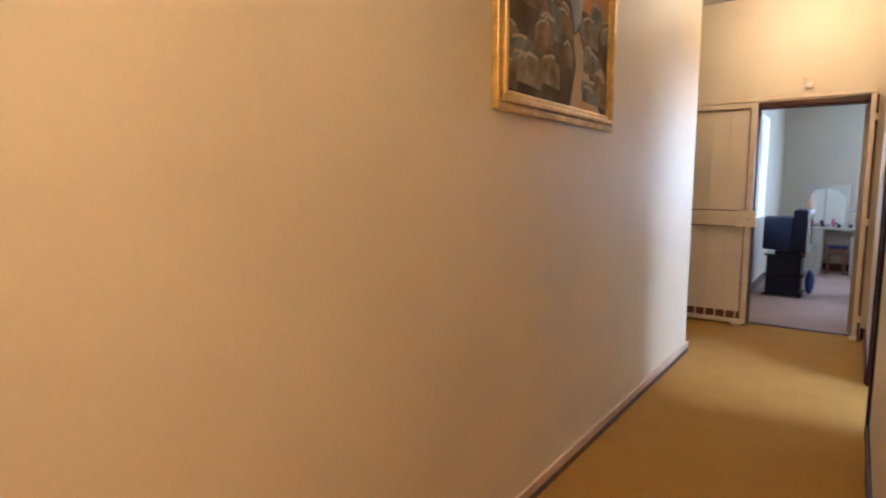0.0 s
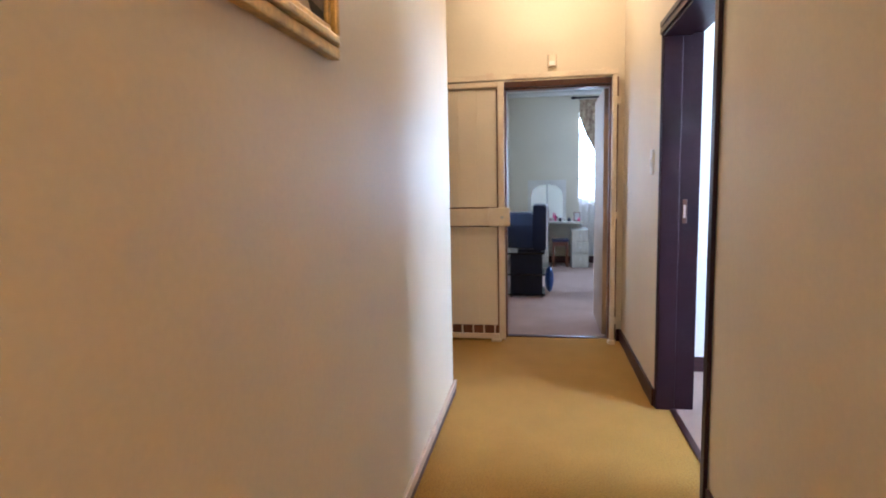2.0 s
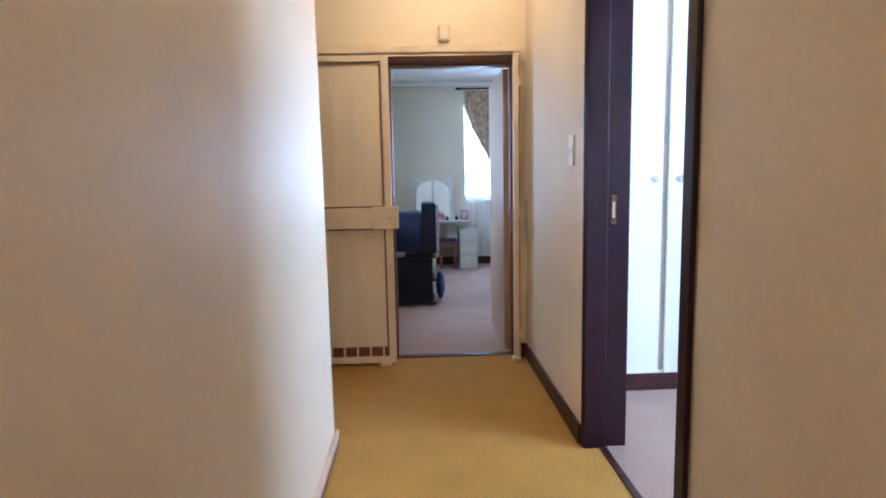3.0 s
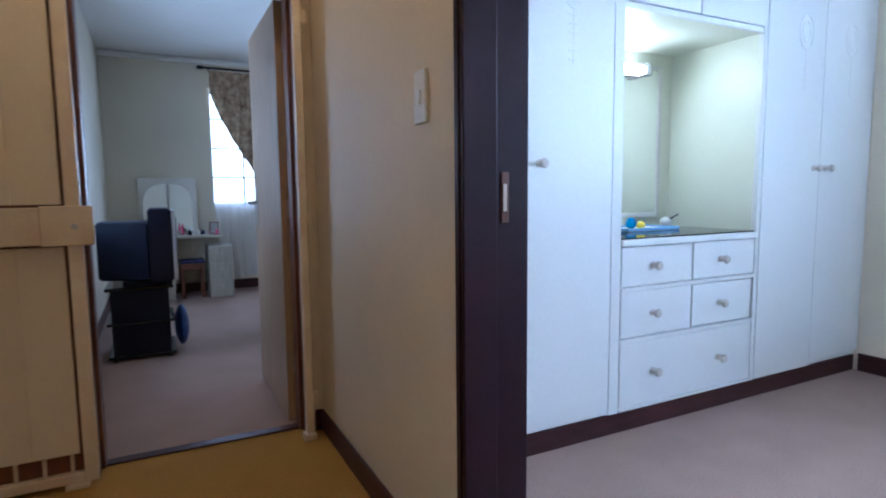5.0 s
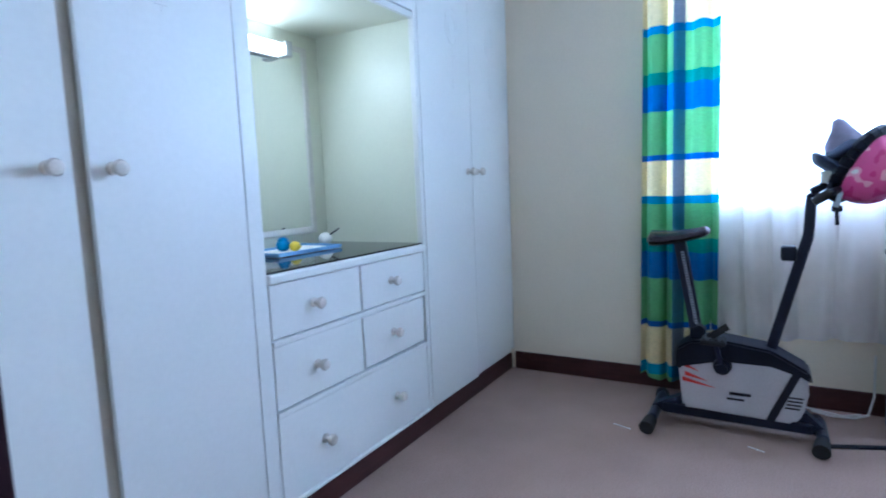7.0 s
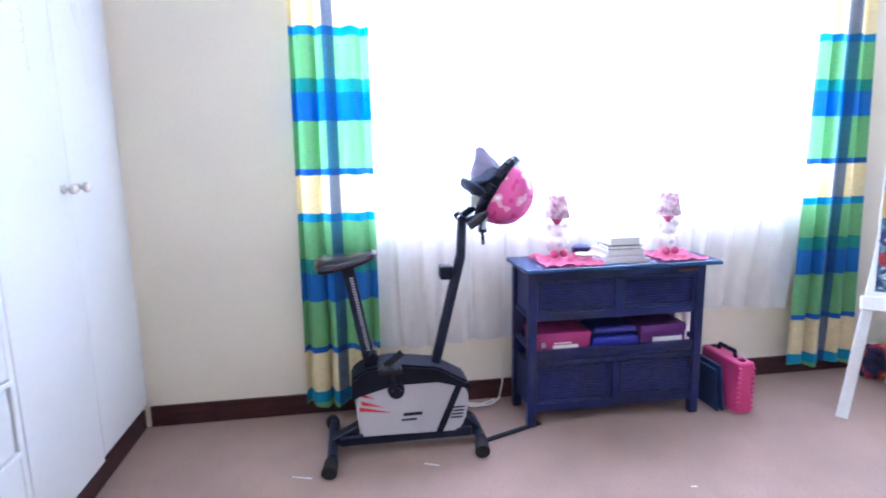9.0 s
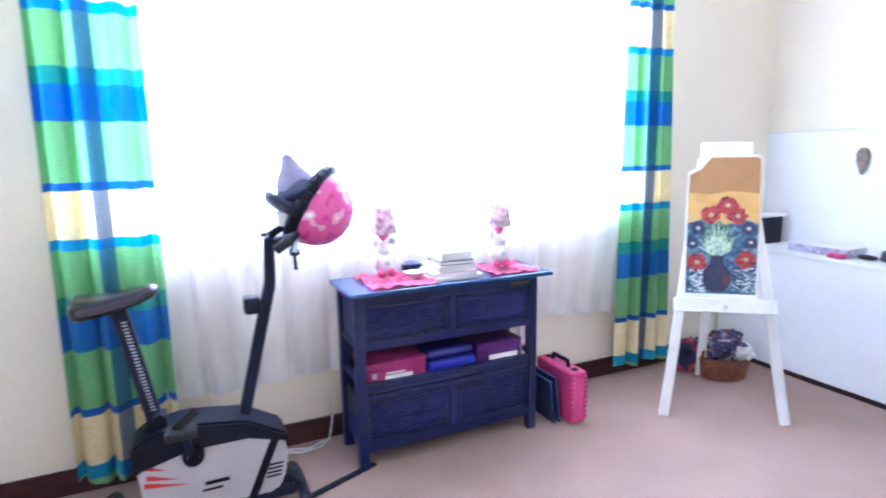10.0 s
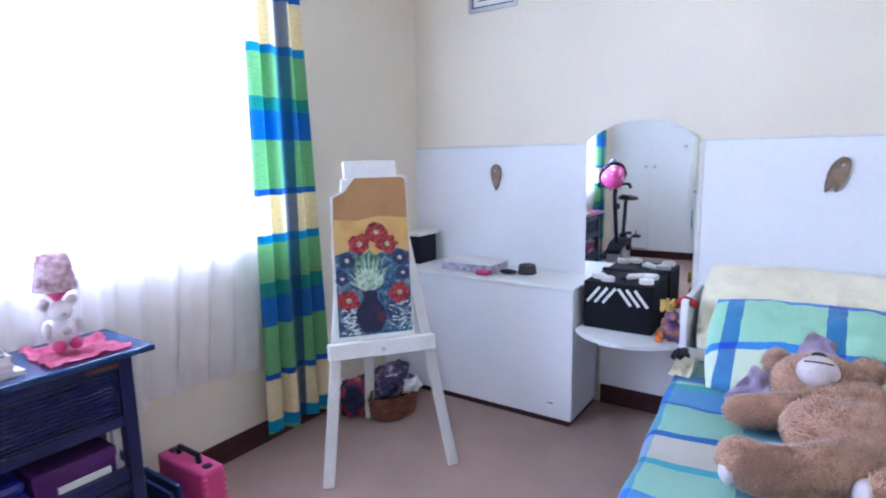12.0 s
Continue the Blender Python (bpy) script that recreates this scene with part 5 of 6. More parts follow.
for i in range(90):
    x, y = rs.choice((rs.uniform(0.095, 0.17), rs.uniform(0.31, 0.415))), rs.uniform(0.02, 0.15)
    a, ln = rs.uniform(-0.9, 0.9), rs.uniform(0.018, 0.040)
    dx, dy = ln * math.cos(a), ln * math.sin(a)
    patch("white_stroke", [(x, y), (x + dx * 0.5 + 0.003, y + dy * 0.5 - 0.004), (min(0.42, x + dx), max(0.012, y + dy)), (x + dx * 0.5 - 0.003, y + dy * 0.5 + 0.004)], WHITEP, 0.0013 + 0.000004 * i)
patch("pale_leaves", blob(0.235, 0.30, 0.070, 0.095, 18, 0.3, 2), daub("leaf_paint", [(0.02, 0.06, 0.05), (0.07, 0.17, 0.12), (0.20, 0.32, 0.24)], 42), 0.0014)
patch("vase", [(0.20, 0.03), (0.275, 0.03), (0.305, 0.08), (0.300, 0.135), (0.270, 0.175), (0.268, 0.215), (0.205, 0.215), (0.205, 0.175), (0.172, 0.135), (0.170, 0.08)], daub("vase_paint", [(0.004, 0.007, 0.035), (0.008, 0.012, 0.055), (0.09, 0.012, 0.03)], 16), 0.0024)
for i, (x, y, r) in enumerate(((0.285, 0.475, 0.048), (0.205, 0.425, 0.050), (0.330, 0.420, 0.047), (0.142, 0.178, 0.049), (0.372, 0.198, 0.049))):
    patch("red_flower", blob(x, y, r, r * 0.95, 15, 0.22, i), daub("red_paint_%s" % "abcde"[i], [(0.05, 0.004, 0.008), (0.32, 0.016, 0.022), (0.45, 0.05, 0.045)], 60, i), 0.0028)
    patch("flower_eye", blob(x, y, r * 0.25, r * 0.25, 9, 0.2, i + 9), daub("eye_paint_%s" % "abcde"[i], [(0.30, 0.22, 0.10), (0.55, 0.48, 0.30)], 60, i), 0.0034)
for i, (x, y, r) in enumerate(((0.145, 0.355, 0.036), (0.385, 0.355, 0.036), (0.120, 0.275, 0.030), (0.395, 0.285, 0.030))):
    patch("blue_flower", blob(x, y, r, r, 13, 0.2, i + 30), daub("blue_flower_paint_%s" % "abcd"[i], [(0.008, 0.012, 0.05), (0.03, 0.05, 0.16)], 60, i), 0.0026)
    patch("flower_eye", blob(x, y, r * 0.28, r * 0.28, 9, 0.2, i + 50), daub("blue_eye_paint_%s" % "abcd"[i], [(0.45, 0.42, 0.25), (0.60, 0.58, 0.40)], 60, i), 0.0034)

# ---- corner by the easel ----
WICKER = material("brown_wicker", (0.23, 0.085, 0.042), 0.6, scale=18, spread=0.4, grain=120, fine=0.3)
k = thing("wicker_basket", "brown wicker basket filled with shoes and clothes", "basket")
KX, KY = 3.10, 0.80
for r in range(9):
    bm = bmesh.new()
    n, z = 36, 0.010 + r * 0.015
    q = 0.86 + 0.018 * r
    for i in range(n):
        a, c = i * math.tau / n, (i + 1) * math.tau / n
        w0, w1 = 0.004 * math.cos(i * math.pi + r * math.pi), 0.004 * math.cos((i + 1) * math.pi + r * math.pi)
        bm_tube(bm, (KX + (0.125 * q + w0) * math.cos(a), KY + (0.165 * q + w0) * math.sin(a), z), (KX + (0.125 * q + w1) * math.cos(c), KY + (0.165 * q + w1) * math.sin(c), z), 0.0082, n=6)
    part("wicker_band", bm, WICKER, k)
bm = bmesh.new()
bm_turned(bm, [(0.10, 0.0), (0.10, 0.012)], (KX, KY, 0), 24, Matrix.Diagonal((1, 1.3, 1, 1)))
part("bottom", bm, WICKER, k)

bm = bmesh.new()
bm_sweep(bm, [(KX + 0.02, KY + 0.158 * math.cos(i * math.pi / 14), 0.13 + 0.150 * math.sin(i * math.pi / 14)) for i in range(15)], 0.009, 8)
part("handle", bm, WICKER, k, "", True)


def crumple(name, label, category, c, r, mat, seed):
    bm = bmesh.new()
    bmesh.ops.create_icosphere(bm, subdivisions=4, radius=1)
    for v in bm.verts:
        p = v.co.copy()
        f = 0.95 + 0.42 * noise.noise(p * 1.9 + Vector((seed, 0, 0))) + 0.34 * abs(noise.noise(p * 3.6 + Vector((0, seed, 0))))
        v.co = Vector((c[0] + r[0] * p.x * f, c[1] + r[1] * p.y * f, c[2] + r[2] * p.z * f))
    return tagged(part(name, bm, mat, None, "", True), label, category)


CHECKS = daub("black_and_white_print", [(0.02, 0.02, 0.05), (0.03, 0.03, 0.10), (0.12, 0.08, 0.16), (0.66, 0.58, 0.64)], 20, 2, 0.8)
crumple("bundled_clothes", "dark and white printed clothes stuffed in the basket", "clothes", (3.12, 0.80, 0.185), (0.115, 0.135, 0.085), CHECKS, 1)
crumple("bundled_clothes", "white cloth hanging out of the basket", "clothes", (3.05, 0.745, 0.165), (0.075, 0.075, 0.055), material("white_towelling", (0.76, 0.73, 0.73), 0.9, scale=20, spread=0.2), 4)
crumple("bundled_clothes", "red and navy clothes piled beside the basket", "clothes", (3.26, 0.92, 0.10), (0.09, 0.11, 0.10), daub("red_navy_print", [(0.02, 0.02, 0.06), (0.03, 0.03, 0.09), (0.45, 0.03, 0.08), (0.60, 0.40, 0.10)], 12, 5, 0.85), 7)

# ---- headboard wall ----
HZ = 1.478
PANEL = material("white_painted_board", (0.84, 0.84, 0.85), 0.42, scale=2.5, spread=0.035, grain=60, fine=0.02, bump=0.06)
hbd = thing("headboard_panel", "white painted wall panel headboard running behind the bed", "headboard")
boxpart("panel", (2.256, 3.438, 0.051, 0.070, 0.0, HZ), PANEL, hbd, 0.002)
boxpart("panel", (0.440, 1.664, 0.067, 0.073, 0.112, HZ), PANEL, hbd, 0.002)
boxpart("top_edge", (2.256, 3.438, 0.051, 0.076, HZ, HZ + 0.014), OFFWHITE, hbd, 0.003)
boxpart("top_edge", (0.440, 1.664, 0.051, 0.076, HZ, HZ + 0.014), OFFWHITE, hbd, 0.003)
boxpart("panel", (1.684, 2.156, 0.051, 0.064, 0.112, 0.425), PANEL, hbd, 0.002)
boxpart("edge_strip", (1.660, 1.682, 0.068, 0.080, 0.112, HZ), OFFWHITE, hbd, 0.003)
mi = thing("arched_mirror", "frameless arched mirror on the wall beside the bed", "mirror")
# it stands a little off the wall along one edge
MT = pose(1.688, 0.055, 0, 0, 0, 1.2) @ pose(-1.688, -0.055, 0)
mx0, mx1, mz0, mz1, rise = 1.688, 2.250, 0.552, HZ + 0.012, 0.108
arc = [(mx0, mz0), (mx1, mz0)] + [(mx1 + (mx0 - mx1) * i / 24, mz1 + rise * (1 - (2 * i / 24 - 1) ** 2) ** 0.9) for i in range(25)]
bm = bmesh.new()
bm_prism(bm, arc, 0.005, MT @ Matrix(((1, 0, 0, 0), (0, 0, 1, 0.068), (0, 1, 0, 0), (0, 0, 0, 1))))
part("glass", bm, MIRROR, mi)
bm = bmesh.new()
bm_prism(bm, [((x - 1.969) * 1.012 + 1.969, z + (0.004 if z > 1 else -0.004)) for x, z in arc], 0.012, MT @ Matrix(((1, 0, 0, 0), (0, 0, 1, 0.054), (0, 1, 0, 0), (0, 0, 0, 1))))
part("backing", bm, OFFWHITE, mi)
bm = bmesh.new()
bm_tube(bm, (1.745, 0.070, 1.455), (1.745, 0.077, 1.455), 0.008)
part("screw", bm, STEEL, mi, "", True)
lc = thing("low_cabinet", "white painted low cabinet under the wall panel", "cabinet")
boxpart("body", (2.170, 3.424, 0.072, 0.468, 0.035, 0.736), PANEL, lc, 0.003)
boxpart("top", (2.160, 3.436, 0.071, 0.480, 0.737, 0.757), WHITE, lc, 0.004)
boxpart("plinth", (2.185, 3.42, 0.072, 0.455, 0.0, 0.034), SKIRT, lc, 0.0)
boxpart("front_mark", (2.27, 2.30, 0.4675, 0.469, 0.115, 0.120), BLACK, lc, 0.0)
sh = thing("curved_shelf", "white bow fronted shelf under the mirror", "shelf")
bow = [(1.660, 0.082), (2.158, 0.082)] + [(2.158 + (1.660 - 2.158) * i / 20, 0.455 + 0.145 * math.sin(math.pi * i / 20) ** 0.8) for i in range(21)]
bm = bmesh.new()
bm_prism(bm, bow, 0.020, pose(0, 0, 0.528))
part("board", bm, WHITE, sh)
boxpart("back_rail", (1.665, 2.15, 0.074, 0.082, 0.43, 0.528), PANEL, sh, 0.002)
bp = thing("bedside_panel", "white painted low panel standing between shelf and bed", "panel")
boxpart("panel", (1.624, 1.656, 0.083, 0.480, 0.0, 0.765), PANEL, bp, 0.005)


def leaf_ornament(x, z, label, flip):
    o = thing("leaf_ornament", label, "ornament", "carved leaves on the wall panel")
    m = Matrix(((1, 0, 0, x), (0, 0, 1, 0.074), (0, 1, 0, z), (0, 0, 0, 1)))
    brown = material("carved_brown_stone", (0.25, 0.17, 0.105), 0.45, scale=22, spread=0.35, grain=80)
    half = [(0.0, 0.0), (0.020, 0.035), (0.036, 0.085), (0.038, 0.125), (0.026, 0.156), (0.0, 0.166)]
    if flip:
        parts = ((0.030, -22, 0.80), (-0.010, -9, 0.80))
    else:
        parts = ((0.0, 0, 1.0),)
    for j, (dx, ang, s) in enumerate(parts):
        bm = bmesh.new()
        outline = [(a * s, c) for a, c in half] + [(-a * s, c) for a, c in half[-2:0:-1]]
        bm_prism(bm, outline, 0.014, m @ pose(dx, 0, 0.006 * j, 0, 0, -ang))
        bmesh.ops.bevel(bm, geom=list(bm.edges), offset=0.005, segments=2, affect="EDGES")
        part("leaf", bm, brown, o, "", True)
    bm = bmesh.new()
    bm_ball(bm, m @ Vector((-0.030 if flip else 0.0, 0.125, 0.020)), 0.007, 10)
    part("stud", bm, STEEL, o, "", True)


leaf_ornament(2.822, 1.213, "brown carved leaf ornament on the white panel", False)
leaf_ornament(1.125, 1.232, "brown carved double leaf ornament on the white panel", True)
pf = thing("framed_certificate", "framed printed sheet high on the cream wall", "picture frame")
for q in ((2.690, 2.712, 2.275, 2.52), (2.992, 3.014, 2.275, 2.52), (2.712, 2.992, 2.275, 2.297), (2.712, 2.992, 2.498, 2.52)):
    boxpart("frame_bar", (q[0], q[1], 0.051, 0.073, q[2], q[3]), STEEL, pf, 0.003, "grey metal frame")
boxpart("border", (2.712, 2.992, 0.051, 0.057, 2.297, 2.498), NAVY, pf, 0.0, "dark border of the sheet")
boxpart("sheet", (2.722, 2.982, 0.0572, 0.059, 2.307, 2.488), PAPER, pf, 0.0)
for i in range(5):
    boxpart("print_line", (2.75, 2.95 - 0.02 * (i % 3), 0.0588, 0.0602, 2.335 + 0.028 * i, 2.341 + 0.028 * i), BLACK, pf, 0.0)

# on the low cabinet
k = thing("book", "pale blue and red boxed book lying on the cabinet", "book")
boxpart("cover", (2.70, 3.05, 0.15, 0.36, 0.758, 0.762), material("pale_blue_cover", (0.45, 0.55, 0.70), 0.4, scale=9, spread=0.25, tint=(0.6, 0.35, 0.4)), k, 0.001)
boxpart("pages", (2.705, 3.045, 0.155, 0.355, 0.7625, 0.802), material("mixed_page_edge", (0.55, 0.50, 0.58), 0.7, scale=30, spread=0.4, tint=(0.35, 0.35, 0.6)), k, 0.001)
boxpart("cover", (2.70, 3.05, 0.15, 0.36, 0.8025, 0.809), PAPER, k, 0.001)
k = thing("pencil_pouch", "small red pouch lying on the cabinet", "pouch")
boxpart("pouch", (2.69, 2.78, 0.362, 0.42, 0.758, 0.785), PINK, k, 0.011)
k = thing("hair_brush", "dark hair brush lying on the cabinet", "brush")
bm = bmesh.new()
bm_ball(bm, (2.62, 0.31, 0.772), (0.055, 0.030, 0.014), 16)
part("pad", bm, RUBBER, k, "", True)
bm = bmesh.new()
bm_tube(bm, (2.66, 0.31, 0.771), (2.76, 0.29, 0.771), 0.011, 0.008)
part("handle", bm, SILVER, k, "", True)
k = thing("coiled_band", "dark coiled hair band on the cabinet", "hair band")
bm = bmesh.new()
for j, (r, z) in enumerate(((0.045, 0.768), (0.042, 0.786), (0.038, 0.803))):
    bm_sweep(bm, [(2.53 + r * math.cos(i * math.tau / 16), 0.25 + r * math.sin(i * math.tau / 16), z) for i in range(17)], 0.010, 7)
part("band", bm, material("grey_towelling_band", (0.10, 0.09, 0.11), 0.9), k, "", True)
k = thing("small_box", "black box with a white lid on the cabinet", "box")
boxpart("box_body", (3.25, 3.33, 0.12, 0.31, 0.758, 0.935), BLACK, k, 0.004)
boxpart("lid", (3.235, 3.345, 0.105, 0.325, 0.936, 0.956), OFFWHITE, k, 0.004)

# on the curved shelf
k = thing("cosmetic_case", "black box with white stripes, stuffed with white tubs", "case")
boxpart("box_body", (1.795, 2.140, 0.092, 0.400, 0.549, 0.790), material("black_card", (0.004, 0.004, 0.008), 0.6, spec=0.2), k, 0.005)
boxpart("rim", (1.790, 2.145, 0.090, 0.102, 0.790, 0.803), BLACK, k, 0.003)
for i in range(3):
    for s in (-1, 1):
        bm = bmesh.new()
        cxx = 1.970 + s * (0.042 + 0.040 * i)
        bm_bar(bm, (cxx - 0.035 * s, 0.4015, 0.765), (cxx + 0.028 * s, 0.4015, 0.685), 0.014, 0.003, (0, 1, 0), 0.0005)
        part("stripe", bm, PAPER, k, "white stripe")
for i, (x, y) in enumerate(((1.845, 0.34), (1.85, 0.22), (2.03, 0.36), (2.09, 0.31))):
    bm = bmesh.new()
    bm_turned(bm, [(0.022, 0.790), (0.028, 0.793), (0.028, 0.812), (0.023, 0.817)], (x, y, 0), 16, Matrix.Diagonal((1.3, 1, 1, 1)))
    t = tagged(part("cosmetic_tub", bm, OFFWHITE, None, "", True), "white lidded tub on top of the black case", "tub", "tubs on the black case")
for i in range(2):
    t = thing("cosmetic_tube", "white tube lying across the black case", "tube", "", pose(1.93, 0.215 + 0.05 * i, 0.802, 0, 90, 40 + 12 * i))
    bm = bmesh.new()
    bm_turned(bm, [(0.008, -0.07), (0.011, -0.06), (0.011, 0.045)], n=12)
    part("tube_body", bm, OFFWHITE, t, "", True)
    bm = bmesh.new()
    bm_turned(bm, [(0.010, 0.0455), (0.010, 0.068)], n=12)
    part("cap", bm, BLACK, t, "", True)
bm = bmesh.new()
for c, r in (((1.70, 0.42, 0.60), (0.040, 0.036, 0.052)), ((1.70, 0.44, 0.675), (0.032, 0.030, 0.030)), ((1.735, 0.45, 0.575), (0.018, 0.022, 0.016)), ((1.665, 0.45, 0.57), (0.018, 0.022, 0.016)), ((1.735, 0.43, 0.63), (0.014, 0.014, 0.032))):
    bm_ball(bm, c, r, 14)
tagged(part("rag_doll", bm, daub("doll_cloth", [(0.09, 0.04, 0.12), (0.20, 0.08, 0.20), (0.45, 0.20, 0.06)], 24, 3, 0.85), None, "", True), "small purple rag doll sitting on the shelf", "doll")
bm = bmesh.new()
for i in range(26):
    a = i * 2.4
    bm_ball(bm, (1.722 + 0.026 * math.cos(a), 0.43 + 0.026 * math.sin(a), 0.695 + 0.002 * i), 0.010, 7)
tagged(part("yellow_wool_toy", bm, material("yellow_wool", (0.62, 0.42, 0.10), 0.9, scale=40, spread=0.3), None, "", True), "tuft of yellow wool on the rag doll", "toy")
bm = bmesh.new()
for c, r in (((1.745, 0.475, 0.566), (0.020, 0.018, 0.017)), ((1.738, 0.48, 0.590), (0.012, 0.012, 0.012)), ((1.752, 0.47, 0.602), (0.006, 0.006, 0.014))):
    bm_ball(bm, c, r, 12)
tagged(part("orange_toy", bm, material("orange_felt", (0.75, 0.20, 0.02), 0.9, scale=30, spread=0.2), None, "", True), "small orange felt toy on the shelf", "toy")
bm = bmesh.new()
bm_sweep(bm, [(1.69, 0.40, 0.715), (1.665, 0.42, 0.745), (1.64, 0.43, 0.755), (1.612, 0.44, 0.752), (1.60, 0.46, 0.745)], 0.016, 9)
for v in bm.verts:
    v.co += 0.008 * noise.noise_vector(v.co * 40)
tagged(part("red_scarf", bm, material("red_plush", (0.42, 0.02, 0.02), 0.9, scale=40, spread=0.35), None, "", True), "red plush scarf draped over the bedside panel", "scarf")

# ---- bed ----
BX0, BX1, BY1 = 0.70, 1.615, 2.12
bd = thing("bed", "single bed with a dark base beside the white panel", "bed")
boxpart("base", (BX0, BX1 - 0.02, 0.10, BY1 - 0.02, 0.10, 0.30), BLACK, bd, 0.012)
for x in (BX0 + 0.04, BX1 - 0.10):
    for y in (0.16, BY1 - 0.14):
        boxpart("leg", (x, x + 0.05, y, y + 0.05, 0, 0.10), BLACK, bd, 0.004)
boxpart("mattress", (BX0 + 0.005, BX1 - 0.025, 0.10, BY1 - 0.03, 0.301, 0.525), material("navy_mattress_ticking", (0.02, 0.025, 0.06), 0.8, scale=14, spread=0.2), bd, 0.035)


def plaid(name, bands_x, period_x, bands_y, period_y):
    """A woven check: broad bands across and along, each crossing weighted half and half."""
    m = bpy.data.materials.new(name)
    m.use_nodes = True
    n, l = m.node_tree.nodes, m.node_tree.links
    b = n["Principled BSDF"]
    tc, sp = n.new("ShaderNodeTexCoord"), n.new("ShaderNodeSeparateXYZ")
    nz = n.new("ShaderNodeTexNoise")
    nz.inputs["Scale"].default_value = 10
    l.new(tc.outputs["Object"], nz.inputs["Vector"])
    l.new(tc.outputs["Object"], sp.inputs[0])
    cols = []
    for axis, bands, period in (("X", bands_x, period_x), ("Y", bands_y, period_y)):
        w = n.new("ShaderNodeMath")
        w.operation = "MULTIPLY_ADD"
        w.inputs[1].default_value = 0.016
        l.new(nz.outputs[0], w.inputs[0])
        l.new(sp.outputs[axis], w.inputs[2])
        d, f = n.new("ShaderNodeMath"), n.new("ShaderNodeMath")
        d.operation, f.operation = "DIVIDE", "FRACT"
        d.inputs[1].default_value = period
        l.new(w.outputs[0], d.inputs[0])
        l.new(d.outputs[0], f.inputs[0])
        r = n.new("ShaderNodeValToRGB")
        r.color_ramp.interpolation = "CONSTANT"
        e = r.color_ramp.elements
        e[0].position, e[0].color = 0, (*bands[0][1], 1)
        e[1].position, e[1].color = bands[1][0], (*bands[1][1], 1)
        for p, c in bands[2:]:
            k = e.new(p)
            k.color = (*c, 1)
        l.new(f.outputs[0], r.inputs[0])
        cols.append(r)
    mx = n.new("ShaderNodeMix")
    mx.data_type, mx.blend_type = "RGBA", "MULTIPLY"
    mx.inputs[0].default_value = 1.0
    l.new(cols[1].outputs[0], mx.inputs[6])
    l.new(cols[0].outputs[0], mx.inputs[7])
    g = n.new("ShaderNodeTexNoise")
    g.inputs["Scale"].default_value = 260
    l.new(tc.outputs["Object"], g.inputs["Vector"])
    hs, vr = n.new("ShaderNodeHueSaturation"), n.new("ShaderNodeMapRange")
    vr.inputs[3].default_value, vr.inputs[4].default_value = 0.8, 1.2
    l.new(g.outputs[0], vr.inputs[0])
    l.new(vr.outputs[0], hs.inputs["Value"])
    l.new(mx.outputs[2], hs.inputs["Color"])
    l.new(hs.outputs[0], b.inputs["Base Color"])
    b.inputs["Roughness"].default_value, b.inputs["Sheen Weight"].default_value = 0.8, 0.2
    bp = n.new("ShaderNodeBump")
    bp.inputs["Strength"].default_value, bp.inputs["Distance"].default_value = 0.25, 0.002
    l.new(g.outputs[0], bp.inputs["Height"])
    l.new(bp.outputs[0], b.inputs["Normal"])
    return m


MINT, CRM, SKY, TEAL, BLU = (0.46, 0.80, 0.64), (0.86, 0.82, 0.70), (0.15, 0.44, 0.80), (0.10, 0.56, 0.64), (0.04, 0.24, 0.68)
CLEAR, TINT = (1, 1, 1), (0.40, 0.62, 1.0)
# bands run from x = 0 and y = 0 of the world and repeat
DUVET = plaid("mint_and_blue_check", [(0, CLEAR), (0.47, TINT), (0.83, CLEAR)], 0.36,
              [(0, SKY), (0.07, MINT), (0.105, TEAL), (0.18, SKY), (0.33, BLU), (0.35, MINT), (0.553, BLU), (0.592, CRM), (0.77, TEAL), (0.81, MINT)], 0.90)


PBLU, PMINT = (0.04, 0.22, 0.58), (0.31, 0.58, 0.41)
PILLOWCASE = plaid("mint_and_blue_check_pillow", [(0, CLEAR), (0.21, (0.09, 0.29, 0.85)), (0.39, CLEAR)], 0.33,
                   [(0, PBLU), (0.06, PMINT), (0.42, PBLU), (0.475, (0.58, 0.66, 0.48)), (0.70, PMINT), (0.95, PBLU)], 0.60)


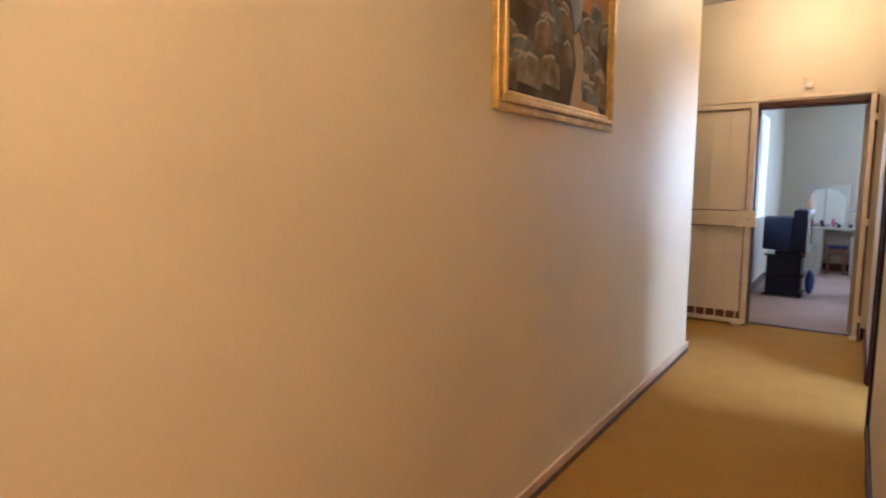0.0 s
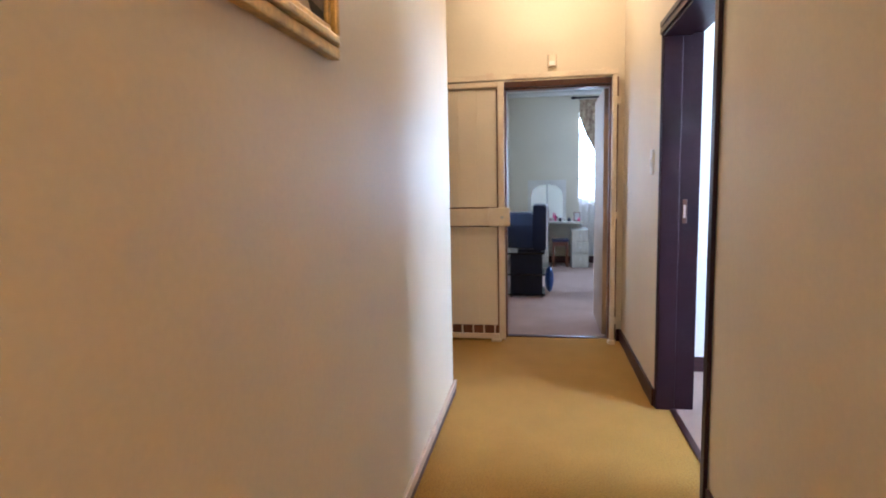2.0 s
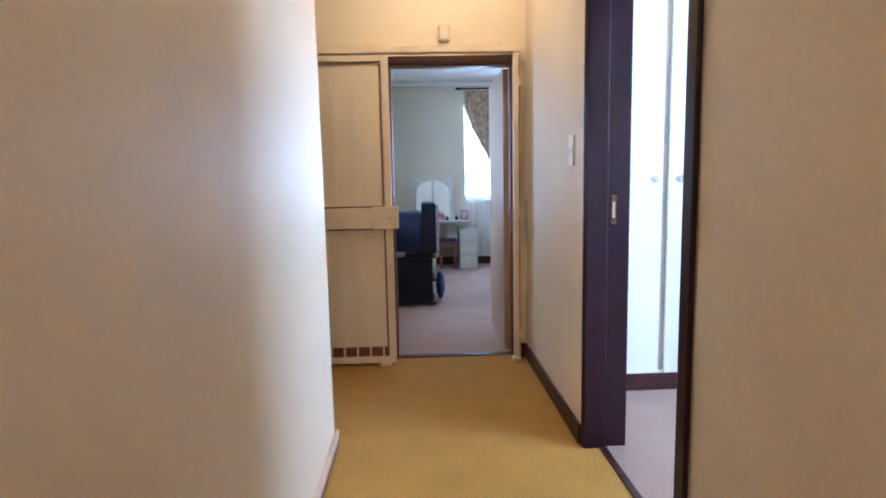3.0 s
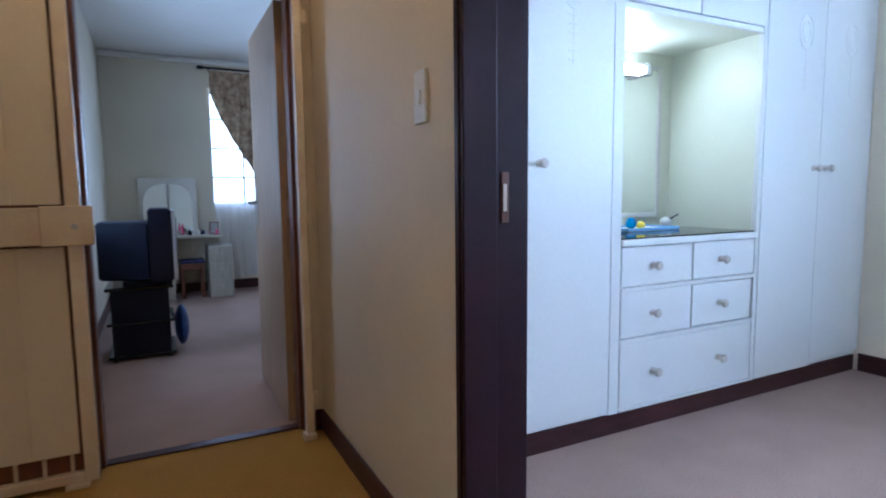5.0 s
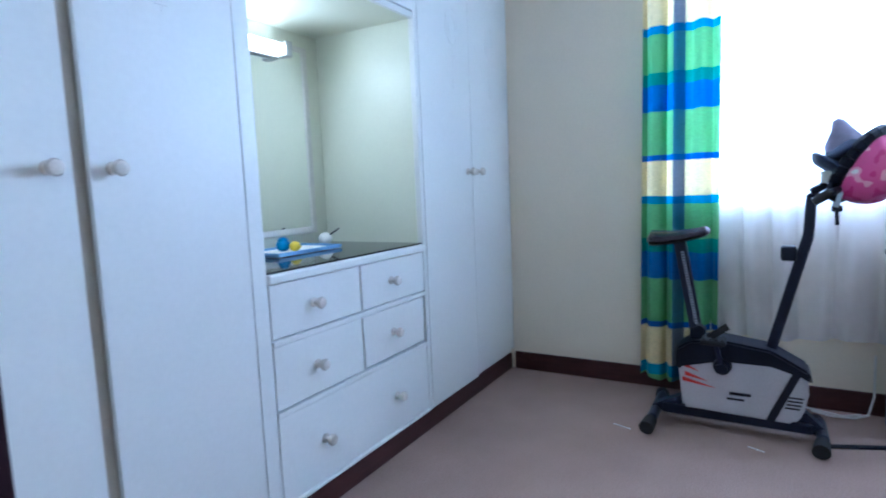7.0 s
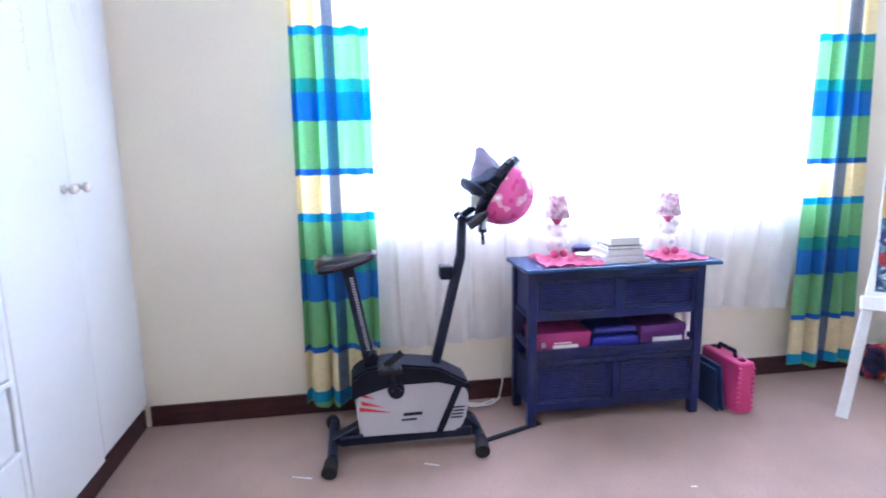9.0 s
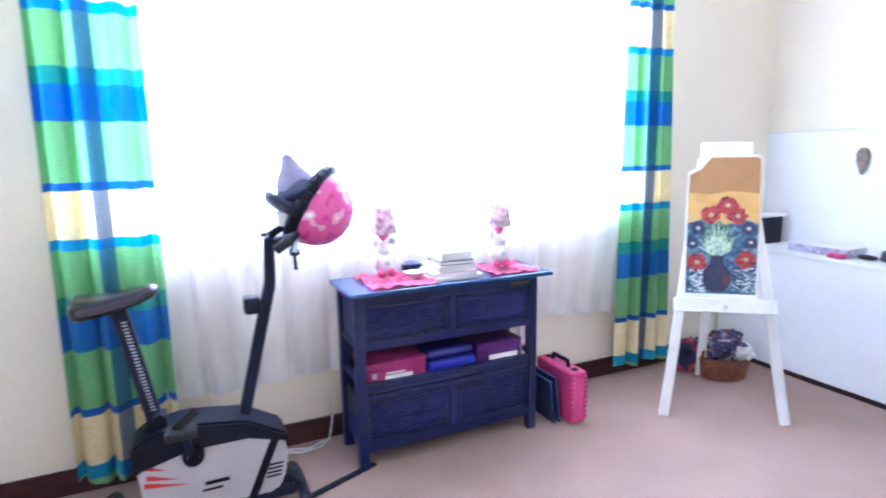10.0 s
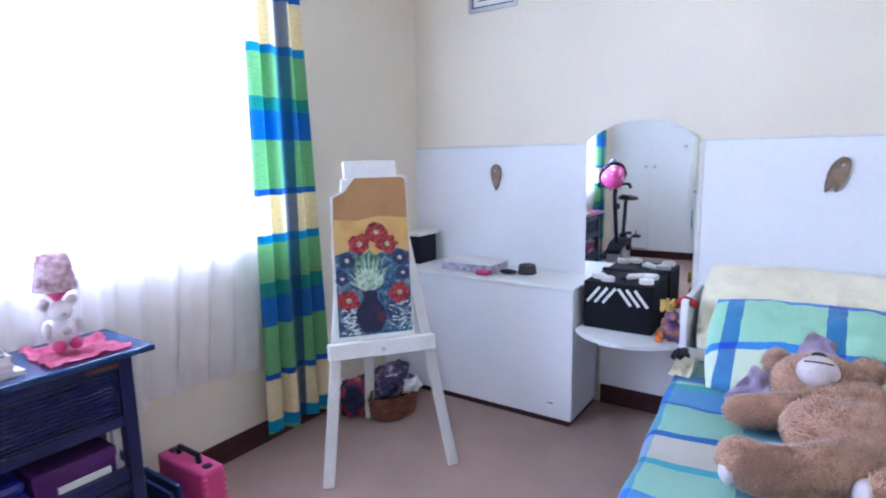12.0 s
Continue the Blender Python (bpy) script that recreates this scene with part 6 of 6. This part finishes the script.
def cover(name, x0, x1, y0, y1, z, drop, mat, seed, amp=0.018):
    """A duvet: flat on top with soft creases, falling over the sides."""
    bm = bmesh.new()
    nx, ny = 90, 110
    rows = []
    for j in range(ny + 1):
        row = []
        for i in range(nx + 1):
            u = -drop + (x1 - x0 + 2 * drop) * i / nx
            v = (y1 - y0 + drop) * j / ny
            x, y, zz = x0 + u, y0 + v, z
            wv = noise.noise(Vector((x * 3.0, y * 3.0, seed))) * amp + noise.noise(Vector((x * 9, y * 7, seed + 4))) * amp * 0.5
            over = max(0, u - (x1 - x0), -u)
            ov = max(0, v - (y1 - y0))
            if over > 0:
                s = 1 if u > 0 else -1
                x = (x1 if s > 0 else x0) + s * (0.025 * (1 - math.exp(-over * 25)) + 0.05 * over + 0.014 * math.sin(y * 17 + seed) * min(1, over * 6))
                zz = z - over + 0.025 * (1 - math.exp(-over * 25))
            if ov > 0:
                y = y1 + 0.025 * (1 - math.exp(-ov * 25)) + 0.01 * math.sin(x * 17)
                zz -= ov
            row.append(bm.verts.new((x, y, zz + wv)))
        rows.append(row)
    for p, q in zip(rows, rows[1:]):
        for i in range(nx):
            bm.faces.new((p[i], p[i + 1], q[i + 1], q[i]))
    bmesh.ops.solidify(bm, geom=list(bm.faces), thickness=0.02)
    return part(name, bm, mat, None, "", True)


tagged(cover("duvet", BX0 - 0.01, BX1 - 0.005, 0.55, BY1, 0.575, 0.24, DUVET, 3), "mint blue and cream checked duvet spread over the bed", "duvet")


# the bed stands a little askew to the wall
ASKEW = pose(1.60, 0.45, 0, 0, 0, 4.2) @ pose(-1.60, -0.45, 0)
for ob in (bd, bpy.data.objects["duvet"]):
    ob.matrix_world = ASKEW @ ob.matrix_world


def pillow(name, label, m, w, d, t, mat, seed, frill=0.0, crease=0.009):
    bm = bmesh.new()
    n = 44
    for s in (1, -1):
        g = []
        for i in range(n + 1):
            row = []
            for j in range(n + 1):
                u, v = 2 * i / n - 1, 2 * j / n - 1
                bulge = max(0.0, (1 - abs(u) ** 2.6) * (1 - abs(v) ** 2.6)) ** 0.5
                pin = 1 - 0.06 * (abs(u) * abs(v)) ** 2
                h = s * t * bulge + (0.014 * noise.noise(Vector((u * 2.5 + seed, v * 2.5, s))) + crease * abs(noise.noise(Vector((u * 3.6 + seed, v * 2.4 + u * 2, s)))) + crease * 0.5 * abs(noise.noise(Vector((u * 9, v * 5 + seed, s))))) * bulge
                fr = frill * (1 if max(abs(u), abs(v)) > 0.93 else 0) * math.sin(i * 0.8 + 1.5 * math.sin(j * 0.55)) * noise.noise(Vector((i * 0.3, j * 0.3, seed))) * 2
                row.append(bm.verts.new(m @ Vector((u * w * pin, v * d * pin, h + fr))))
            g.append(row)
        for p, q in zip(g, g[1:]):
            for j in range(n):
                bm.faces.new((p[j], p[j + 1], q[j + 1], q[j]))
    bmesh.ops.remove_doubles(bm, verts=bm.verts, dist=0.0008)
    return tagged(part(name, bm, mat, None, "", True), label, "pillow", "pillows on the bed")


YEL = material("pale_yellow_satin", (0.84, 0.77, 0.55), 0.5, scale=9, spread=0.10, grain=180, sheen=0.3)
pillow("pillow", "pale yellow frilled pillow leaning against the panel", pose(1.19, 0.30, 0.715, 138, 0, 0), 0.415, 0.255, 0.055, YEL, 2, 0.020, 0.050)
pillow("pillow", "mint and blue checked pillow lying on the bed", pose(1.13, 0.775, 0.700, -31, 0, 4), 0.365, 0.245, 0.062, PILLOWCASE, 5, 0.0, 0.022)
k = cloth("pale yellow frilled pillowcase edge lying on the bed", 1.52, 1.60, 0.74, 0.96, 0.582, YEL, 12)
k.name = "valance_edge"
k["group"] = "bed linen"

crumple("black_pouch", "small soft black pouch at the head of the bed", "pouch", (1.600, 0.72, 0.590), (0.030, 0.055, 0.026), RUBBER, 15)

# ---- teddy bear ----
PLUSH = material("tan_plush", (0.53, 0.315, 0.205), 0.95, scale=16, spread=0.22, grain=200, fine=0.2, sheen=0.4, spec=0.1)
SOLE = material("pale_grey_velour", (0.60, 0.52, 0.52), 0.9, scale=25, spread=0.15, grain=200)
blobs = [((1.140, 1.165, 0.690), (0.132, 0.112, 0.092), 0), ((1.150, 1.240, 0.752), (0.058, 0.060, 0.052), 1),
         ((1.262, 1.10, 0.728), (0.040, 0.032, 0.044), 0), ((1.020, 1.09, 0.735), (0.042, 0.034, 0.046), 0),
         ((1.055, 1.47, 0.650), (0.172, 0.20, 0.084), 0), ((1.06, 1.29, 0.660), (0.15, 0.12, 0.085), 0), ((0.88, 1.30, 0.650), (0.10, 0.065, 0.06), 0),
         ((0.90, 1.68, 0.635), (0.072, 0.14, 0.060), 0), ((0.985, 1.80, 0.635), (0.070, 0.056, 0.058), 0), ((1.045, 1.815, 0.628), (0.026, 0.040, 0.042), 1)]


def limb(points, radii, steps=7):
    """A soft stuffed limb: overlapping rounds along a bent line."""
    for (a, b), (r, q) in zip(zip(points, points[1:]), zip(radii, radii[1:])):
        for k in range(steps):
            f = k / steps
            p = Vector(a).lerp(Vector(b), f)
            s = r + (q - r) * f
            blobs.append((tuple(p), (s * 1.02, s, s * 0.95), 0))


limb([(1.340, 1.400, 0.634), (1.26, 1.37, 0.640), (1.14, 1.32, 0.652)], [0.043, 0.052, 0.062])
limb([(1.300, 1.835, 0.652), (1.265, 1.835, 0.632), (1.19, 1.800, 0.634), (1.04, 1.68, 0.645)], [0.052, 0.062, 0.062, 0.076])
blobs.append(((1.318, 1.855, 0.622), (0.030, 0.040, 0.034), 1))
# the bear lies up against the pillow
blobs = [((c[0] - 0.02, 1.08 + 0.80 * (c[1] - 1.165), c[2]), r, k) for c, r, k in blobs]
verts, faces, mats = [], [], []


def add_bm(bm, mi):
    base = len(verts)
    bm.verts.index_update()
    verts.extend([tuple(v.co) for v in bm.verts])
    for f in bm.faces:
        faces.append(tuple(base + v.index for v in f.verts))
        mats.append(mi)
    bm.free()


rnd = random.Random(9)
smooth_pieces = 0
for c, r, mi_ in blobs:
    bm = bmesh.new()
    bm_ball(bm, c, r, 22)
    smooth_pieces += mi_
    add_bm(bm, mi_ * smooth_pieces)
    if mi_:
        continue
    for _ in range(int(120000 * (r[0] * r[1] + r[1] * r[2] + r[0] * r[2]))):
        p = Vector((rnd.gauss(0, 1), rnd.gauss(0, 1), rnd.gauss(0, 1))).normalized()
        q = Vector((c[0] + p.x * r[0], c[1] + p.y * r[1], c[2] + p.z * r[2]))
        nrm = Vector((p.x / r[0], p.y / r[1], p.z / r[2])).normalized()
        if q.z < 0.60 or any(sum(((q[a] - d[a]) / s[a]) ** 2 for a in range(3)) < 0.97 for d, s, z in blobs if (d, s) != (c, r)):
            continue
        sw = 0.6 * noise.noise_vector(q * 22)
        tip = q + (nrm + sw + Vector((0, 0, -0.25))).normalized() * rnd.uniform(0.008, 0.015)
        side = nrm.cross(Vector((rnd.uniform(-1, 1), rnd.uniform(-1, 1), rnd.uniform(-1, 1)))).normalized() * 0.0028
        up = nrm.cross(side).normalized() * 0.0024
        base = len(verts)
        verts.extend([tuple(q + side), tuple(q - side + up * 0.5), tuple(q - up), tuple(tip)])
        faces.extend([(base, base + 1, base + 3), (base + 1, base + 2, base + 3), (base + 2, base, base + 3)])
        mats.extend([0, 0, 0])
bm = bmesh.new()
bm_ball(bm, (1.131, 1.108, 0.797), (0.020, 0.014, 0.011), 12)
mouth = []
for i in range(13):
    u = -0.72 + 1.44 * i / 12
    d = Vector((u, 0.52 - 0.30 * u * u, 0.80)).normalized()
    mouth.append((1.130 + 0.059 * d.x, 1.140 + 0.061 * d.y, 0.752 + 0.053 * d.z))
bm_sweep(bm, mouth, 0.0022, 5)
add_bm(bm, 4)
teddy = thing("teddy_bear", "large tan plush teddy bear lying on the bed", "teddy bear")
for index, (name, mat, label) in enumerate((("plush_body", PLUSH, "curly tan plush"), ("muzzle", SOLE, "pale velour muzzle"), ("foot_pad", SOLE, "pale velour foot pad"), ("foot_pad", SOLE, "pale velour foot pad"), ("stitched_nose", material("brown_stitching", (0.05, 0.03, 0.025), 0.5), "brown stitched nose and mouth"))):
    own = [f for f, k in zip(faces, mats) if k == index]
    used = sorted({v for f in own for v in f})
    place = {v: n for n, v in enumerate(used)}
    me = bpy.data.meshes.new(name)
    me.from_pydata([verts[v] for v in used], [], [tuple(place[v] for v in f) for f in own])
    me.materials.append(mat)
    me.polygons.foreach_set("use_smooth", [True] * len(own))
    me.update()
    ob = new(name, me)
    ob.parent = teddy
    tagged(ob, label)
LILAC = material("lilac_satin", (0.74, 0.59, 0.76), 0.45, scale=14, spread=0.2, grain=200, sheen=0.3)


def drape(bm, corners, seed, amp, n=16):
    """A crumpled four-cornered piece of satin."""
    a, b, c, d = [Vector(k) for k in corners]
    g = []
    for i in range(n + 1):
        u = i / n
        row = []
        for j in range(n + 1):
            v = j / n
            q = (a * (1 - u) + b * u) * (1 - v) + (d * (1 - u) + c * u) * v
            q += Vector((0.3, 1, 0.4)) * amp * (math.sin(u * 9 + v * 6 + seed) * 0.5 + noise.noise(Vector((u * 4 + seed, v * 4, 1))))
            row.append(bm.verts.new(q))
        g.append(row)
    fs = []
    for p, q in zip(g, g[1:]):
        for j in range(n):
            fs.append(bm.faces.new((p[j], p[j + 1], q[j + 1], q[j])))
    bmesh.ops.solidify(bm, geom=fs, thickness=0.006)


for corners, seed, amp in (([[1.217, 0.95, 0.702], [1.155, 0.95, 0.829], [1.087, 0.95, 0.80], [1.067, 0.95, 0.699]], 2, 0.018), ([[1.395, 1.08, 0.580], [1.301, 1.08, 0.727], [1.226, 1.08, 0.673], [1.252, 1.08, 0.590]], 5, 0.024)):
    bm = bmesh.new()
    drape(bm, corners, seed, amp)
    tagged(part("satin_ribbon", bm, LILAC, None, "", True), "wide lilac satin ribbon end behind the teddy bear", "ribbon", "ribbon of the teddy bear")

# ---- on the vanity ----
k = thing("tray", "white and blue plastic tray on the black counter", "tray")
boxpart("base", (1.76, 2.13, 5.30, 5.52, 0.921, 0.927), PAPER, k, 0.002)
for q in ((1.76, 2.13, 5.295, 5.302), (1.76, 2.13, 5.518, 5.525), (1.755, 1.762, 5.295, 5.525), (2.128, 2.135, 5.295, 5.525)):
    boxpart("rim", (*q, 0.921, 0.937), material("sky_blue_plastic", (0.25, 0.45, 0.75), 0.35), k, 0.002)
bm = bmesh.new()
for c, r in (((1.90, 5.42, 0.953), (0.032, 0.028, 0.027)), ((1.90, 5.42, 0.974), (0.022, 0.022, 0.014))):
    bm_ball(bm, c, r, 16)
tagged(part("toy_ball", bm, material("bright_blue_plush", (0.02, 0.22, 0.50), 0.8, scale=25, spread=0.2), None, "", True), "bright blue round toy in the tray", "toy")
bm = bmesh.new()
bm_ball(bm, (1.92, 5.37, 0.948), (0.024, 0.022, 0.022), 14)
bm_ball(bm, (1.92, 5.346, 0.946), (0.008, 0.010, 0.007), 10)
tagged(part("toy_duck", bm, material("bright_yellow_plastic", (0.80, 0.62, 0.04), 0.4), None, "", True), "small bright yellow toy in the tray", "toy")
k = thing("toy_figure", "small white toy with a blue base on the counter", "toy")
bm = bmesh.new()
bm_ball(bm, (2.19, 5.44, 0.953), (0.036, 0.028, 0.030), 14)
part("figure_body", bm, PAPER, k, "", True)
bm = bmesh.new()
bm_tube(bm, (2.20, 5.42, 0.971), (2.255, 5.41, 0.996), 0.004)
part("stick", bm, BLACK, k, "", True)
bm = bmesh.new()
bm_turned(bm, [(0.014, 0.920), (0.016, 0.926), (0.016, 0.976), (0.009, 0.983), (0.009, 0.996)], (1.70, 5.38, 0), 14)
tagged(part("nail_varnish", bm, PINK, None, "", True), "small pink bottle on the black counter", "bottle")

# ---- far bedroom ----
far_start = set(bpy.data.objects)
k = thing("television_stand", "black television stand with glass shelves", "stand")
for q in ((-0.80, -0.785, 7.50, 7.92), (-0.455, -0.44, 7.50, 7.92)):
    boxpart("side", (*q, 0.0, 0.50), BLACK, k, 0.003)
for z in (0.02, 0.25, 0.49):
    boxpart("shelf", (-0.83, -0.41, 7.48, 7.94, z, z + 0.02), BLACKGL, k, 0.004)
boxpart("back", (-0.785, -0.455, 7.50, 7.505, 0.04, 0.49), BLACK, k, 0.0)
k = thing("video_player", "black video player on the stand shelf", "player")
boxpart("case", (-0.76, -0.47, 7.53, 7.88, 0.271, 0.345), BLACK, k, 0.004)
boxpart("display", (-0.469, -0.466, 7.62, 7.74, 0.295, 0.320), BLACKGL, k, 0.0)
k = thing("television", "bulky black tube television facing into the room", "television")
bm = bmesh.new()
bm_box(bm, -0.545, -0.400, 7.40, 7.99, 0.545, 1.045)
bm_prism(bm, [(-0.546, 7.43), (-0.546, 7.96), (-0.86, 7.85), (-0.86, 7.54)], 0.395, pose(0, 0, 0.56))
bmesh.ops.bevel(bm, geom=list(bm.edges), offset=0.012, segments=2, affect="EDGES")
part("cabinet", bm, BLACK, k)
boxpart("foot", (-0.72, -0.45, 7.52, 7.87, 0.511, 0.546), BLACK, k, 0.004)
boxpart("bezel", (-0.400, -0.375, 7.40, 7.99, 0.555, 1.035), SILVER, k, 0.006)
boxpart("screen", (-0.376, -0.370, 7.45, 7.94, 0.635, 0.995), BLACKGL, k, 0.002)
bm = bmesh.new()
bm_ball(bm, (-0.36, 7.74, 0.17), (0.05, 0.13, 0.15), 16)
tagged(part("school_bag", bm, material("blue_nylon", (0.02, 0.05, 0.20), 0.5, scale=16, spread=0.4), None, "", True), "dark blue bag slumped beside the television stand", "bag")
PALEW = material("pale_limed_wood", (0.50, 0.47, 0.40), 0.5, scale=6, spread=0.15, grain=70, stretch=(6, 1, 1))
k = thing("dressing_table", "pale dressing table with two drawer pedestals and a mirror", "dressing table")
boxpart("top", (-0.66, 0.18, 9.90, 10.28, 0.665, 0.690), PALEW, k, 0.004)
for x0, x1 in ((-0.62, -0.34), (0.005, 0.255)):
    bm = bmesh.new()
    bm_box(bm, x0, x1, 9.80, 10.26, 0.0, 0.575 if x0 > 0 else 0.66, 0.004)
    pd = part("pedestal", bm, PALEW, k)
    for z in (0.05, 0.23, 0.41):
        bm = bmesh.new()
        bm_box(bm, x0 + 0.012, x1 - 0.012, 9.785, 9.80, z, z + 0.155, 0.003)
        part("drawer_front", bm, PALEW, pd)
        bm = bmesh.new()
        bm_ball(bm, ((x0 + x1) / 2, 9.775, z + 0.08), 0.012, 8)
        part("drawer_knob", bm, STEEL, pd, "", True)
boxpart("mirror_board", (-0.66, -0.06, 10.25, 10.275, 0.69, 1.335), OFFWHITE, k, 0.004)
for a, c in ((-0.61, -0.37), (-0.35, -0.11)):
    bm = bmesh.new()
    s = 1 if a < -0.5 else -1
    outl = [(a, 0.73), (c, 0.73)] + ([(c, 1.27), (a + 0.12, 1.25), (a + 0.03, 1.18), (a, 1.08)] if s > 0 else [(c, 1.08), (c - 0.03, 1.18), (c - 0.12, 1.25), (a, 1.27)])
    bm_prism(bm, [(x + 0.36, z) for x, z in outl], 0.006, pose(-0.36, 10.212, 0, 0, 0, 6.3) @ Matrix(((1, 0, 0, 0), (0, 0, 1, 0), (0, 1, 0, 0), (0, 0, 0, 1))))
    part("mirror_glass", bm, MIRROR, k)
rnd = random.Random(12)
for i in range(11):
    x, h = -0.58 + 0.07 * i, rnd.uniform(0.05, 0.13)
    bm = bmesh.new()
    r = rnd.uniform(0.014, 0.024)
    bm_turned(bm, [(r, 0.691), (r, 0.691 + h * 0.7), (r * 0.5, 0.691 + h * 0.78), (r * 0.5, 0.691 + h)], (x, rnd.uniform(10.0, 10.14), 0), 12)
    tagged(part("toiletry_bottle", bm, (PINK, BLACK, OFFWHITE, NAVY, FLORAL)[i % 5], None, "", True), "small bottle on the dressing table", "bottle", "bottles on the dressing table")
k = thing("photo_frame", "small dark photo frame on the dressing table", "photo frame")
bm = bmesh.new()
bm_box(bm, 0.05, 0.15, -0.008, 0.008, 0, 0.14, 0.003, pose(0, 10.10, 0.691, -12, 0, 0))
part("frame", bm, FRAMEB, k)
bm = bmesh.new()
bm_box(bm, 0.062, 0.138, -0.010, -0.0085, 0.012, 0.128, 0, pose(0, 10.10, 0.691, -12, 0, 0))
part("print", bm, SILVER, k)
k = thing("stool", "wooden stool with a dark blue seat under the dressing table", "stool")
boxpart("seat", (-0.29, -0.03, 9.86, 10.16, 0.385, 0.42), NAVY, k, 0.01)
boxpart("apron", (-0.28, -0.04, 9.87, 10.15, 0.32, 0.384), FRAMEB, k, 0.003)
for x in (-0.28, -0.075):
    for y in (9.87, 10.115):
        boxpart("leg", (x, x + 0.035, y, y + 0.035, 0, 0.32), FRAMEB, k, 0.003)
# the furniture stands clear of the side wall
for ob in [o for o in bpy.data.objects if o not in far_start and o.parent is None]:
    ob.matrix_world = pose(0.06, 0, 0) @ ob.matrix_world
bm = bmesh.new()
n = 30
FLOR = material("cream_floral_curtain_cotton", (0.52, 0.42, 0.28), 0.85, scale=14, spread=0.4, grain=160, tint=(0.40, 0.24, 0.16))
rows = []
for i in range(n + 1):
    u = i / n
    x = 0.20 + 0.62 * u
    low = 2.30 - 1.15 * u ** 0.8
    row = []
    for j in range(17):
        v = j / 16
        row.append(bm.verts.new((x, FY - 0.09 + 0.025 * math.sin(u * 34 + v * 2), 2.56 + (low - 2.56) * v)))
    rows.append(row)
for p, q in zip(rows, rows[1:]):
    for j in range(16):
        bm.faces.new((p[j], p[j + 1], q[j + 1], q[j]))
tagged(part("tied_curtain", bm, FLOR, None, "", True), "cream floral curtain swept aside before the bedroom window", "curtain")
ob = hanging("net_curtain", "sheer net curtain below the bedroom window", "curtain", 0.0, 1.05, 0.14, (0.20, 1.6), (0.22, 1.6), 14, 0.010, NET, nz=12, ny=120, seed=21)
ob.matrix_world = pose(0, FY - 0.05, 0) @ Matrix(((0, 1, 0, 0), (-1, 0, 0, 0), (0, 0, 1, 0), (0, 0, 0, 1)))
k = thing("curtain_rod", "dark curtain rod with a turned finial", "curtain rod")
bm = bmesh.new()
bm_tube(bm, (0.14, FY - 0.09, 2.59), (1.85, FY - 0.09, 2.59), 0.012)
part("rod", bm, BLACK, k, "", True)
bm = bmesh.new()
bm_ball(bm, (0.11, FY - 0.09, 2.59), (0.045, 0.022, 0.022), 12)
part("finial", bm, BLACK, k, "", True)
for x in (0.20, 1.75):
    boxpart("bracket", (x - 0.008, x + 0.008, FY - 0.10, FY, 2.575, 2.59), BLACK, k, 0.001)
